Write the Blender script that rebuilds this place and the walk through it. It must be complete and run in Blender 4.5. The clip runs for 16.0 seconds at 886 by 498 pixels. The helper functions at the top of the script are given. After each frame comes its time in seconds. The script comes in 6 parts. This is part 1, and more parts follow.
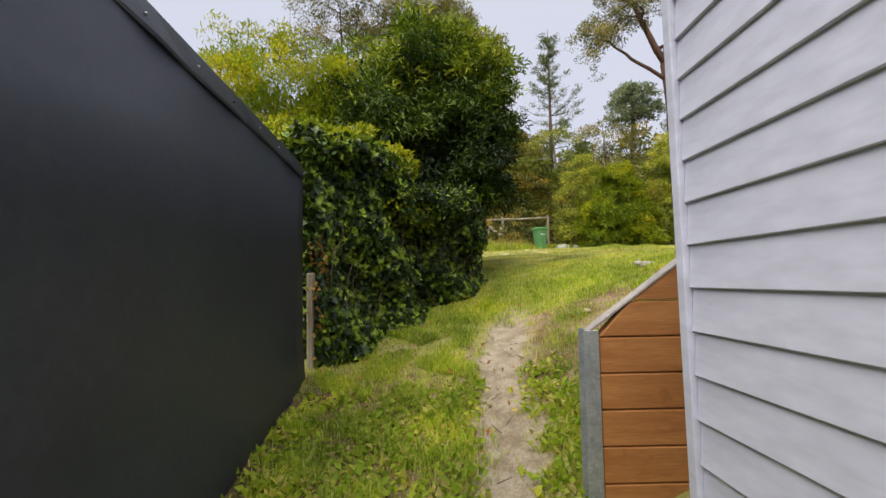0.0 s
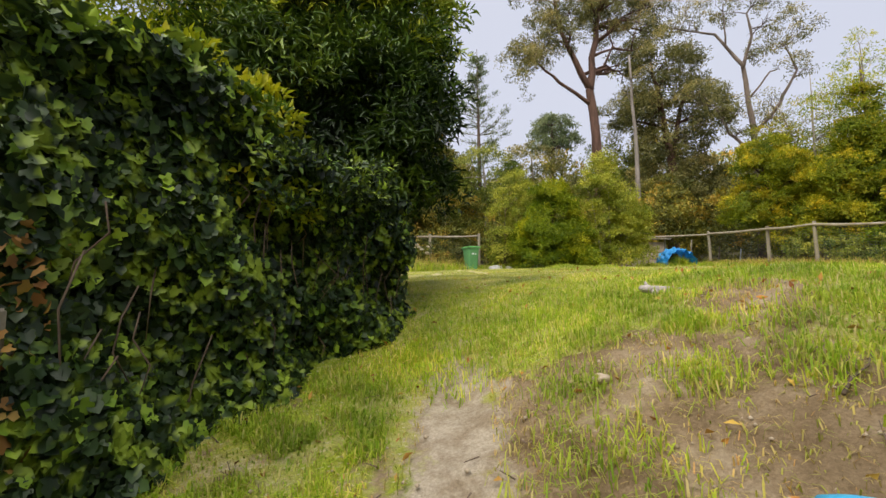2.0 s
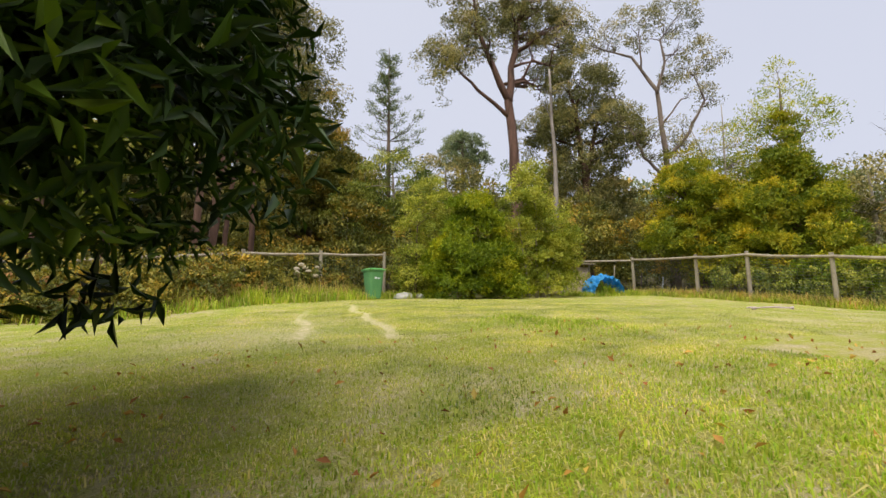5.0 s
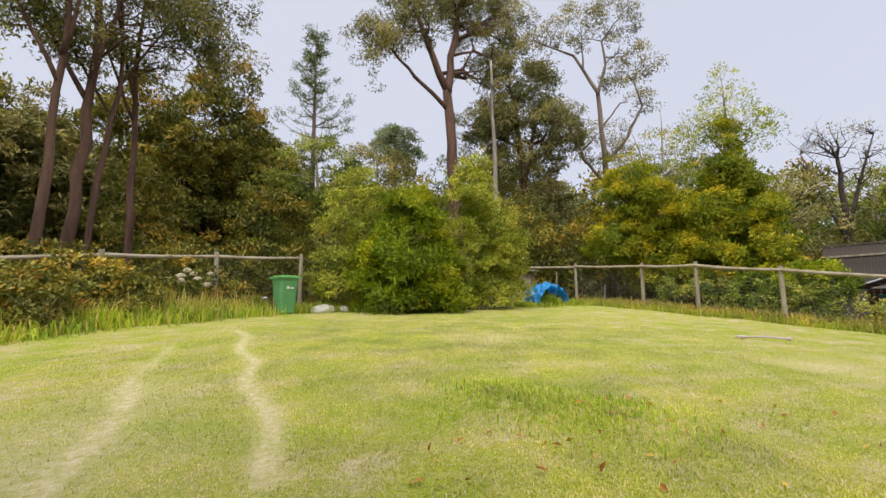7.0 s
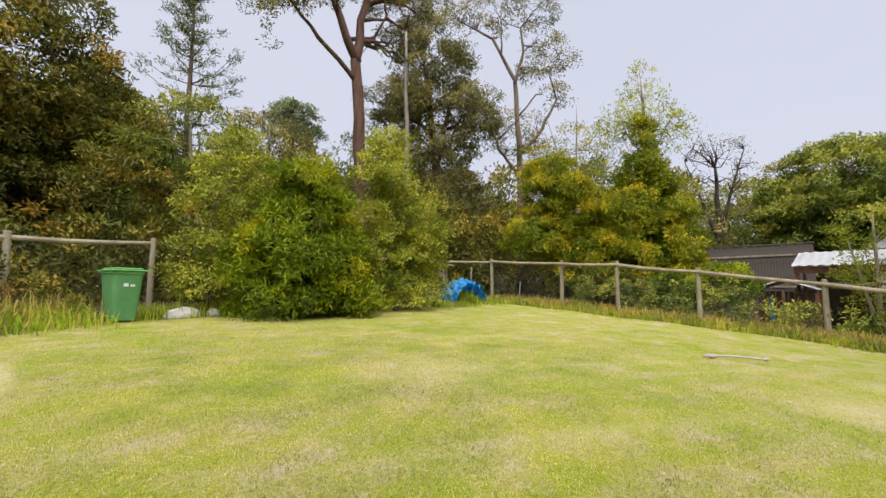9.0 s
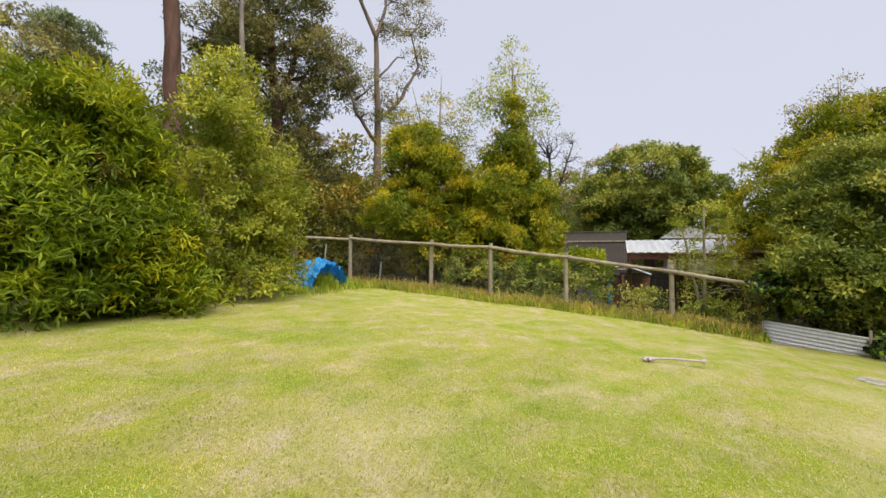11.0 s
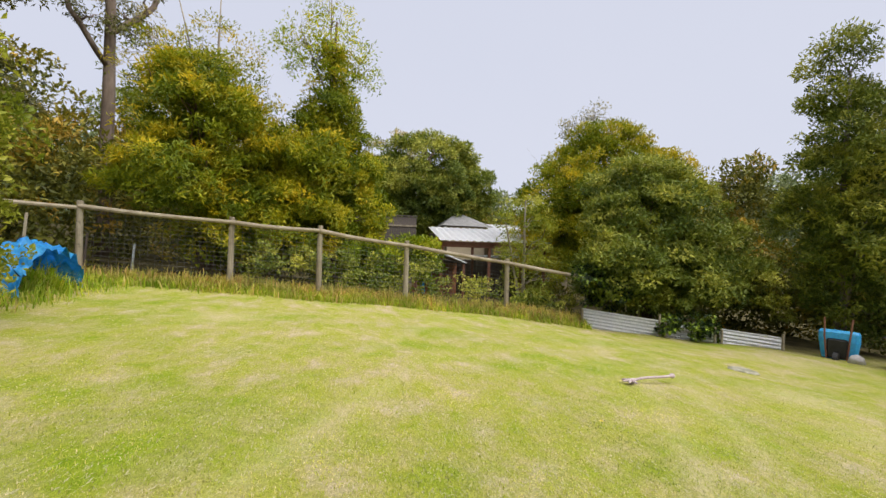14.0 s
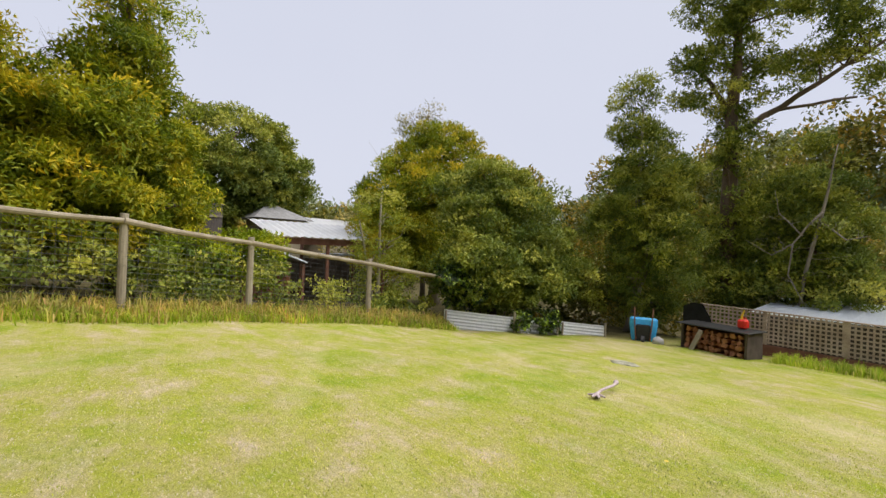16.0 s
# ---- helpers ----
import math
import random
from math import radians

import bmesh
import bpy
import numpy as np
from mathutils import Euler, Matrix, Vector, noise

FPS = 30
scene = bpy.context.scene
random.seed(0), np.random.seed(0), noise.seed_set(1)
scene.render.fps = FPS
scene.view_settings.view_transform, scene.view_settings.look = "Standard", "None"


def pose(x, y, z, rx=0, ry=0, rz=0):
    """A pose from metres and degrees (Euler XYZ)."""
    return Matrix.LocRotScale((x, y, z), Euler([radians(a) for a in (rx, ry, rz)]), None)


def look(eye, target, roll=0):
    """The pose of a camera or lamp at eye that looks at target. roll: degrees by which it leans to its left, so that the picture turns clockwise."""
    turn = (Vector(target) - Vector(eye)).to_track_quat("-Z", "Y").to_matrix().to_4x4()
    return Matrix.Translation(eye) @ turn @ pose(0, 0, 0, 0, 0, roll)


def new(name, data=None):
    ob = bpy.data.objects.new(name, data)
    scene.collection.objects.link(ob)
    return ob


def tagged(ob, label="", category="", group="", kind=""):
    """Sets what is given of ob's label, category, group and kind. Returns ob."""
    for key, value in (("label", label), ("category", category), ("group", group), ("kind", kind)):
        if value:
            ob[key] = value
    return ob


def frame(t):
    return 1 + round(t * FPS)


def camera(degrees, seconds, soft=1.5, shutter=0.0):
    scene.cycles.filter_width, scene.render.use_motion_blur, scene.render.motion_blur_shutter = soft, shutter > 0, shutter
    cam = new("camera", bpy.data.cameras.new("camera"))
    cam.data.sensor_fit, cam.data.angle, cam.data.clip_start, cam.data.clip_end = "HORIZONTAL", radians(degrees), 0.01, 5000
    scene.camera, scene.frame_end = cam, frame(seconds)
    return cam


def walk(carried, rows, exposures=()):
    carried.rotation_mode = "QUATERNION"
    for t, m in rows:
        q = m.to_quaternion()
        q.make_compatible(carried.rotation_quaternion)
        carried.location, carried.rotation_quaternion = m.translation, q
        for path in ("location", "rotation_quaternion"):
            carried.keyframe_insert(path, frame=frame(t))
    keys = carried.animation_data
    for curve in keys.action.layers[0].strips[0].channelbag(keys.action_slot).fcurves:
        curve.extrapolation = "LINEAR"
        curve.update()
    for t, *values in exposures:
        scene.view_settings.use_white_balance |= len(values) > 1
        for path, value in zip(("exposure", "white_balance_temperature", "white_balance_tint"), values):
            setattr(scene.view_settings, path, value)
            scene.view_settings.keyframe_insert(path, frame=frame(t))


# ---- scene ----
cam = camera(91.7, 16.0)
METRES, EYE, TILT, LEAN, TURN = 18.0, 1.5, 0.0, 0.0, -0.5
ROWS = [
    (0.0, 0.0, 0.0, 0.0, 0.06, 3.06, 1.07),
    (0.5, 0.0001, 0.0307, 0.0002, -1.18, 3.37, 1.07),
    (1.0, 0.0025, 0.0659, 0.0008, -4.28, 3.85, 0.93),
    (1.5, 0.0052, 0.0972, 0.0018, -6.97, 4.6, 0.86),
    (2.0, 0.0113, 0.1305, 0.0032, -9.99, 5.79, 0.8),
    (2.5, 0.0184, 0.1635, 0.0071, -12.44, 6.83, 0.75),
    (3.0, 0.0288, 0.1985, 0.0136, -15.04, 7.39, 0.73),
    (3.5, 0.0381, 0.2298, 0.0197, -17.31, 7.6, 0.7),
    (4.0, 0.0481, 0.2617, 0.0255, -19.28, 7.68, 0.62),
    (6.5, 0.0977, 0.4077, 0.0616, -28.64, 7.16, 0.48),
    (7.0, 0.1108, 0.4337, 0.0683, -31.84, 7.05, 0.44),
    (7.5, 0.1238, 0.4573, 0.0737, -34.72, 6.92, 0.35),
    (8.0, 0.1381, 0.4846, 0.0776, -38.22, 6.66, 0.2),
    (10.5, 0.2059, 0.6223, 0.0952, -60.33, 3.09, -0.45),
    (11.0, 0.2224, 0.6508, 0.0973, -67.46, 2.37, -0.69),
    (11.5, 0.2368, 0.6776, 0.0999, -73.39, 1.89, -0.99),
    (12.0, 0.2512, 0.7039, 0.1026, -78.99, 1.18, -1.13),
    (12.5, 0.2672, 0.7283, 0.1042, -84.3, 0.73, -1.33),
    (13.0, 0.2864, 0.7545, 0.1066, -89.72, 0.44, -1.49),
    (13.5, 0.3047, 0.775, 0.1079, -94.98, 0.32, -1.63),
    (14.0, 0.3256, 0.7971, 0.1099, -100.82, 0.21, -1.8),
    (14.5, 0.3465, 0.8161, 0.1099, -106.52, 0.19, -1.92),
    (15.0, 0.372, 0.8359, 0.1128, -114.14, 0.24, -2.15),
    (15.5, 0.3932, 0.8494, 0.1134, -120.62, 0.48, -2.18),
    (16.0, 0.4203, 0.8617, 0.1138, -128.08, 0.45, -2.34),
]
walk(cam, [(t, pose(0, 0, EYE, TILT, LEAN, TURN) @ pose(METRES * x, METRES * y, METRES * z, 90 + pitch, roll, yaw)) for t, x, y, z, yaw, pitch, roll in ROWS])

# ---- world and light ----
world = bpy.data.worlds.new("overcast_sky")
scene.world = world
world.use_nodes = True
wn, wl = world.node_tree.nodes, world.node_tree.links
wn.clear()
sky = wn.new("ShaderNodeTexSky")
sky.sky_type, sky.sun_disc = "NISHITA", False
sky.sun_elevation, sky.sun_rotation = radians(56), radians(250)
sky.dust_density, sky.air_density = 4.0, 1.0
cloud_noise = wn.new("ShaderNodeTexNoise")
cloud_noise.inputs["Scale"].default_value = 1.6
cloud_noise.inputs["Detail"].default_value = 4
cloud = wn.new("ShaderNodeMixRGB")
cloud.inputs["Color1"].default_value = (0.66, 0.69, 0.82, 1)
cloud.inputs["Color2"].default_value = (0.73, 0.75, 0.86, 1)
lit = wn.new("ShaderNodeVectorMath")
lit.operation = "SCALE"
lit.inputs["Scale"].default_value = 10.5
blend = wn.new("ShaderNodeMixRGB")
blend.inputs["Fac"].default_value = 0.9
back = wn.new("ShaderNodeBackground")
back.inputs["Strength"].default_value = 0.1
wout = wn.new("ShaderNodeOutputWorld")
wl.new(cloud_noise.outputs["Fac"], cloud.inputs["Fac"])
wl.new(cloud.outputs["Color"], lit.inputs[0])
wl.new(sky.outputs["Color"], blend.inputs["Color1"])
wl.new(lit.outputs["Vector"], blend.inputs["Color2"])
wl.new(blend.outputs["Color"], back.inputs["Color"])
wl.new(back.outputs["Background"], wout.inputs["Surface"])

sun_data = bpy.data.lights.new("sun", "SUN")
sun_data.energy, sun_data.angle, sun_data.color = 4.2, radians(70), (1.0, 0.94, 0.83)
sun = new("sun", sun_data)
sun.matrix_world = look((-6, -6, 24), (3, 4, 0))
tagged(sun, kind="structure")


# ---- materials ----
def material(name, rough=0.8, metal=0.0):
    m = bpy.data.materials.new(name)
    m.use_nodes = True
    n = m.node_tree.nodes
    b = n["Principled BSDF"]
    b.inputs["Roughness"].default_value, b.inputs["Metallic"].default_value = rough, metal
    return m, n, m.node_tree.links, b


def ramp(n, l, src, stops):
    r = n.new("ShaderNodeValToRGB")
    e = r.color_ramp.elements
    while len(e) < len(stops):
        e.new(0.5)
    for k, (p, c) in enumerate(stops):
        e[k].position, e[k].color = p, (*c, 1)
    l.new(src, r.inputs["Fac"])
    return r.outputs["Color"]


def noisy(n, l, scale, detail=5, stretch=None, rough=0.6):
    co = n.new("ShaderNodeTexCoord")
    t = n.new("ShaderNodeTexNoise")
    t.inputs["Scale"].default_value, t.inputs["Detail"].default_value, t.inputs["Roughness"].default_value = scale, detail, rough
    src = co.outputs["Object"]
    if stretch:
        mp = n.new("ShaderNodeMapping")
        mp.inputs["Scale"].default_value = stretch
        l.new(src, mp.inputs["Vector"])
        src = mp.outputs["Vector"]
    l.new(src, t.inputs["Vector"])
    return t.outputs["Fac"]


def mix(n, l, a, b, fac, kind="MIX"):
    m = n.new("ShaderNodeMixRGB")
    m.blend_type = kind
    for key, v in (("Color1", a), ("Color2", b), ("Fac", fac)):
        if isinstance(v, (int, float)):
            m.inputs[key].default_value = v
        elif isinstance(v, tuple):
            m.inputs[key].default_value = (*v, 1)
        else:
            l.new(v, m.inputs[key])
    return m.outputs["Color"]


def bump(n, l, b, src, strength=0.3, distance=0.01):
    k = n.new("ShaderNodeBump")
    k.inputs["Strength"].default_value, k.inputs["Distance"].default_value = strength, distance
    l.new(src, k.inputs["Height"])
    l.new(k.outputs["Normal"], b.inputs["Normal"])


def surface(name, c1, c2, scale=3.0, rough=0.8, metal=0.0, fine=40.0, depth=0.004, stretch=None, stain=None):
    """A plain rough surface: two shades at a large scale, grain at a small one, relief."""
    m, n, l, b = material(name, rough, metal)
    base = ramp(n, l, noisy(n, l, scale, 5, stretch), [(0.35, c1), (0.65, c2)])
    grain = ramp(n, l, noisy(n, l, fine, 3, stretch), [(0.3, (0.82,) * 3), (0.7, (1.1,) * 3)])
    col = mix(n, l, base, grain, 1.0, "MULTIPLY")
    if stain:
        spot = ramp(n, l, noisy(n, l, scale * 2.7, 6), [(0.58, (0, 0, 0)), (0.72, (0.7, 0.7, 0.7))])
        col = mix(n, l, col, stain, spot)
    l.new(col, b.inputs["Base Color"])
    bump(n, l, b, noisy(n, l, fine, 4, stretch), 0.5, depth)
    return m


def leafy(name, stops, thin=0.35, rough=0.5, patch=0.5, patch_color=None, boughs=False):
    """Leaves: each has its own shade, whole boughs drift in colour, some light passes through."""
    m, n, l, b = material(name, rough)
    geo = n.new("ShaderNodeNewGeometry")
    shade = geo.outputs["Random Per Island"]
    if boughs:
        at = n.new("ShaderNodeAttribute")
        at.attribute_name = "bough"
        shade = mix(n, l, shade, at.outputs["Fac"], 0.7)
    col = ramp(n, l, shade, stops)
    big = ramp(n, l, noisy(n, l, 1.5, 4), [(0.34, (0.55, 0.62, 0.6)), (0.5, (0.95, 0.95, 0.9)), (0.66, (1.35, 1.25, 1.0))])
    col = mix(n, l, col, big, 0.85, "MULTIPLY")
    if patch_color:
        where = ramp(n, l, noisy(n, l, patch, 2), [(0.54, (0, 0, 0)), (0.62, (0.85, 0.85, 0.85))])
        col = mix(n, l, col, patch_color, where)
    l.new(col, b.inputs["Base Color"])
    b.inputs["Specular IOR Level"].default_value = 0.3
    tr = n.new("ShaderNodeBsdfTranslucent")
    l.new(col, tr.inputs["Color"])
    ms = n.new("ShaderNodeMixShader")
    ms.inputs["Fac"].default_value = thin
    l.new(b.outputs["BSDF"], ms.inputs[1])
    l.new(tr.outputs["BSDF"], ms.inputs[2])
    l.new(ms.outputs["Shader"], n["Material Output"].inputs["Surface"])
    return m


def ground_material():
    m, n, l, b = material("lawn_and_soil", 0.95)
    at = n.new("ShaderNodeAttribute")
    at.attribute_name = "soil"
    tn = n.new("ShaderNodeAttribute")
    tn.attribute_name = "track"
    lawn = ramp(n, l, noisy(n, l, 1.7, 7, (1.0, 1.5, 1.0), 0.7), [(0.32, (0.275, 0.345, 0.026)), (0.44, (0.36, 0.38, 0.06)), (0.55, (0.425, 0.39, 0.145)), (0.67, (0.52, 0.445, 0.30))])
    tuft = ramp(n, l, noisy(n, l, 21, 5, (1.0, 1.4, 1.0), 0.75), [(0.34, (0.80, 0.84, 0.70)), (0.5, (1, 1, 1)), (0.66, (1.16, 1.12, 1.18))])
    lawn = mix(n, l, lawn, tuft, 0.9, "MULTIPLY")
    blade = ramp(n, l, noisy(n, l, 120, 3), [(0.34, (0.68, 0.74, 0.54)), (0.5, (0.98, 0.98, 0.98)), (0.66, (1.28, 1.22, 1.2))])
    lush = ramp(n, l, noisy(n, l, 0.8, 6, (1.0, 0.6, 1.0), 0.7), [(0.38, (0.74, 0.90, 0.42)), (0.5, (1, 1, 1)), (0.64, (1.08, 1.03, 1.2))])
    lawn = mix(n, l, lawn, lush, 0.9, "MULTIPLY")
    fleck = ramp(n, l, noisy(n, l, 34, 4, (0.6, 2.0, 1.0), 0.75), [(0.57, (0, 0, 0)), (0.66, (0.75, 0.75, 0.75))])
    lawn = mix(n, l, lawn, (0.66, 0.57, 0.46), fleck)
    lawn = mix(n, l, lawn, blade, 0.8, "MULTIPLY")
    st = n.new("ShaderNodeAttribute")
    st.attribute_name = "straw"
    dry = ramp(n, l, noisy(n, l, 16, 6, None, 0.75), [(0.36, (0.42, 0.42, 0.13)), (0.5, (0.56, 0.49, 0.27)), (0.66, (0.70, 0.62, 0.44))])
    lawn = mix(n, l, lawn, mix(n, l, dry, blade, 0.7, "MULTIPLY"), st.outputs["Fac"])
    dirt = ramp(n, l, noisy(n, l, 3.0, 6), [(0.3, (0.17, 0.115, 0.06)), (0.5, (0.30, 0.22, 0.13)), (0.7, (0.46, 0.37, 0.25))])
    grit = ramp(n, l, noisy(n, l, 60, 4), [(0.3, (0.65, 0.62, 0.6)), (0.7, (1.2, 1.2, 1.2))])
    dirt = mix(n, l, dirt, grit, 0.8, "MULTIPLY")
    pale = mix(n, l, (0.50, 0.43, 0.33), grit, 0.7, "MULTIPLY")
    pale = mix(n, l, pale, ramp(n, l, noisy(n, l, 7, 6, None, 0.7), [(0.38, (0.66, 0.60, 0.52)), (0.6, (1.08, 1.08, 1.08))]), 0.9, "MULTIPLY")
    brk = noisy(n, l, 4.5, 6, None, 0.7)
    add = n.new("ShaderNodeMath")
    add.operation = "MULTIPLY_ADD"
    add.inputs[1].default_value, add.inputs[2].default_value = 1.5, -0.75
    l.new(brk, add.inputs[0])

    def edge(attribute, low, high):
        s = n.new("ShaderNodeMath")
        s.operation = "ADD"
        l.new(attribute.outputs["Fac"], s.inputs[0])
        l.new(add.outputs[0], s.inputs[1])
        return ramp(n, l, s.outputs[0], [(low, (0, 0, 0)), (high, (1, 1, 1))])

    col = mix(n, l, lawn, dirt, edge(at, 0.42, 0.62))
    col = mix(n, l, col, pale, edge(tn, 0.40, 0.62))
    l.new(col, b.inputs["Base Color"])
    lt = n.new("ShaderNodeAttribute")
    lt.attribute_name = "litter"
    col = mix(n, l, col, ramp(n, l, noisy(n, l, 2.2, 6), [(0.35, (0.05, 0.045, 0.02)), (0.65, (0.12, 0.10, 0.045))]), lt.outputs["Fac"])
    l.new(col, b.inputs["Base Color"])
    b.inputs["Specular IOR Level"].default_value = 0.1
    bump(n, l, b, noisy(n, l, 45, 6, None, 0.75), 0.8, 0.03)
    return m


GROUND = ground_material()
GRASS = leafy("grass_blades", [(0.0, (0.38, 0.46, 0.035)), (0.45, (0.52, 0.55, 0.09)), (0.7, (0.63, 0.59, 0.22)), (1.0, (0.76, 0.68, 0.48))], 0.5, 0.6)
BANK_GRASS = leafy("bank_grass_blades", [(0.0, (0.27, 0.43, 0.028)), (0.5, (0.46, 0.58, 0.05)), (0.8, (0.62, 0.62, 0.11)), (1.0, (0.74, 0.61, 0.29))], 0.5, 0.6)
LONG_GRASS = leafy("long_grass_blades", [(0.0, (0.26, 0.40, 0.024)), (0.5, (0.44, 0.56, 0.045)), (0.8, (0.60, 0.60, 0.09)), (1.0, (0.70, 0.56, 0.24))], 0.5, 0.6)
STRAW = leafy("dry_grass_blades", [(0.0, (0.28, 0.34, 0.04)), (0.4, (0.50, 0.46, 0.10)), (0.8, (0.58, 0.44, 0.17)), (1.0, (0.55, 0.32, 0.13))], 0.35, 0.7)
IVY = leafy("ivy_leaf", [(0.0, (0.010, 0.022, 0.008)), (0.5, (0.025, 0.050, 0.014)), (0.83, (0.055, 0.10, 0.022)), (0.93, (0.20, 0.33, 0.033)), (1.0, (0.32, 0.46, 0.049))], 0.10, 0.42, 5.5, (0.294, 0.396, 0.041))
# Darkened copy of long_leaf: shade beneath the oleander is put into its colour.
SHADELEAF = leafy("shaded_long_leaf", [(0.2, (0.012, 0.026, 0.006)), (0.48, (0.045, 0.090, 0.012)), (0.68, (0.12, 0.20, 0.02)), (0.82, (0.26, 0.34, 0.03))], 0.08, 0.4, boughs=True)
# The dark low end paints shade on the oleander's lower boughs.
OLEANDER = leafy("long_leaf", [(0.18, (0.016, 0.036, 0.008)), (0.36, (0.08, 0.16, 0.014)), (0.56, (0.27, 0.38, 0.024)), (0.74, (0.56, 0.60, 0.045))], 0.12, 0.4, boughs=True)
LIME = leafy("yellow_green_leaf", [(0.25, (0.26, 0.38, 0.014)), (0.5, (0.46, 0.52, 0.02)), (0.75, (0.74, 0.68, 0.035))], 0.4, 0.5, boughs=True)
WATTLE = leafy("wattle_leaf", [(0.22, (0.10, 0.17, 0.008)), (0.45, (0.22, 0.30, 0.012)), (0.62, (0.36, 0.42, 0.016)), (0.8, (0.52, 0.50, 0.02))], 0.3, 0.5, boughs=True)
GOLD = leafy("golden_wattle_leaf", [(0.22, (0.14, 0.20, 0.012)), (0.42, (0.29, 0.35, 0.018)), (0.6, (0.47, 0.45, 0.022)), (0.78, (0.74, 0.57, 0.03))], 0.3, 0.5, 0.3, (0.62, 0.48, 0.02), boughs=True)
GUMLEAF = leafy("gum_leaf", [(0.22, (0.13, 0.14, 0.045)), (0.5, (0.31, 0.3, 0.1)), (0.78, (0.6, 0.5, 0.19))], 0.25, 0.4, boughs=True)
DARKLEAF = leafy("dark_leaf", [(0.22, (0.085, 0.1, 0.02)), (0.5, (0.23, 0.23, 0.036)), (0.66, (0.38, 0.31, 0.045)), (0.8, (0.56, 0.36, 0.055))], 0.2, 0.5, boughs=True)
OLIVE = leafy("olive_leaf", [(0.22, (0.11, 0.165, 0.028)), (0.5, (0.27, 0.32, 0.048)), (0.78, (0.56, 0.55, 0.1))], 0.25, 0.5, boughs=True)
PALELEAF = leafy("pale_willow_leaf", [(0.22, (0.2, 0.26, 0.024)), (0.5, (0.4, 0.43, 0.045)), (0.78, (0.64, 0.62, 0.11))], 0.35, 0.5, boughs=True)
PINE = leafy("pine_needle", [(0.0, (0.11, 0.17, 0.06)), (0.6, (0.22, 0.29, 0.11)), (1.0, (0.42, 0.46, 0.18))], 0.2, 0.6)
# Pale greyed greens: distance haze is mixed into these leaf colours.
HAZE = leafy("hazed_far_leaf", [(0.22, (0.17, 0.22, 0.11)), (0.5, (0.27, 0.32, 0.16)), (0.8, (0.38, 0.42, 0.22))], 0.2, 0.7, boughs=True)
RUSSET = leafy("dead_leaf", [(0.0, (0.20, 0.09, 0.03)), (0.6, (0.40, 0.20, 0.06)), (1.0, (0.55, 0.36, 0.10))], 0.2, 0.7)
BARK = surface("brown_bark", (0.10, 0.07, 0.05), (0.20, 0.14, 0.10), 3, 0.95, 0, 18, 0.02, (1, 1, 0.25))
GUMBARK = surface("grey_brown_gum_bark", (0.12, 0.085, 0.065), (0.26, 0.20, 0.16), 2, 0.85, 0, 14, 0.015, (1, 1, 0.3))
REDBARK = surface("red_gum_bark", (0.085, 0.045, 0.032), (0.20, 0.11, 0.08), 3, 0.9, 0, 14, 0.03, (1, 1, 0.2))
PALEBARK = surface("pale_gum_bark", (0.17, 0.14, 0.12), (0.38, 0.33, 0.29), 2, 0.8, 0, 12, 0.01, (1, 1, 0.3))
PALING = surface("brown_grey_paling", (0.10, 0.085, 0.08), (0.18, 0.155, 0.14), 4, 0.9, 0, 40, 0.004, (1, 1, 0.15))
GREYWOOD = surface("weathered_grey_timber", (0.24, 0.20, 0.15), (0.42, 0.37, 0.29), 4, 0.9, 0, 50, 0.004, (1, 1, 0.15), (0.12, 0.11, 0.08))
RAILWOOD = surface("weathered_rail_timber", (0.26, 0.21, 0.15), (0.44, 0.38, 0.30), 3, 0.9, 0, 40, 0.004)
SLEEPER = surface("treated_pine_sleeper", (0.42, 0.16, 0.045), (0.60, 0.27, 0.09), 2.5, 0.65, 0, 26, 0.002, (0.4, 1, 4), (0.30, 0.11, 0.03))
CUTWOOD = surface("weathered_cut_timber", (0.30, 0.27, 0.25), (0.46, 0.42, 0.40), 8, 0.85, 0, 60, 0.002)
GALV = surface("galvanised_steel", (0.42, 0.46, 0.50), (0.60, 0.63, 0.66), 12, 0.45, 0.6, 60, 0.001, None, (0.28, 0.30, 0.32))
IRON = surface("zinc_sheet", (0.82, 0.84, 0.89), (0.90, 0.91, 0.94), 3, 0.5, 0.05, 30, 0.001)
CLAD = surface("painted_weatherboard", (0.62, 0.64, 0.79), (0.66, 0.675, 0.81), 1.2, 0.45, 0, 12, 0.0003, (1, 0.3, 1))
DARKPAINT = surface("dark_painted_sheet", (0.026, 0.029, 0.047), (0.038, 0.041, 0.060), 1.5, 0.45, 0, 20, 0.002, None, (0.045, 0.047, 0.055))
BLUEPLASTIC = surface("sky_blue_plastic", (0.03, 0.46, 0.85), (0.05, 0.52, 0.90), 4, 0.35, 0, 40, 0.0005)
TARP = surface("blue_tarpaulin", (0.03, 0.36, 0.86), (0.09, 0.52, 0.95), 5, 0.4, 0, 30, 0.006)
BINGREEN = surface("green_bin_plastic", (0.10, 0.29, 0.12), (0.13, 0.33, 0.14), 3, 0.5, 0, 60, 0.0005)
LIDGREEN = surface("light_green_bin_lid", (0.15, 0.44, 0.13), (0.18, 0.48, 0.16), 3, 0.5, 0, 60, 0.0005)
BLACK = surface("black_plastic", (0.012, 0.012, 0.014), (0.03, 0.03, 0.032), 5, 0.6, 0, 60, 0.001)
DARKWOOD = surface("dark_timber", (0.05, 0.035, 0.03), (0.10, 0.075, 0.06), 4, 0.85, 0, 40, 0.003)
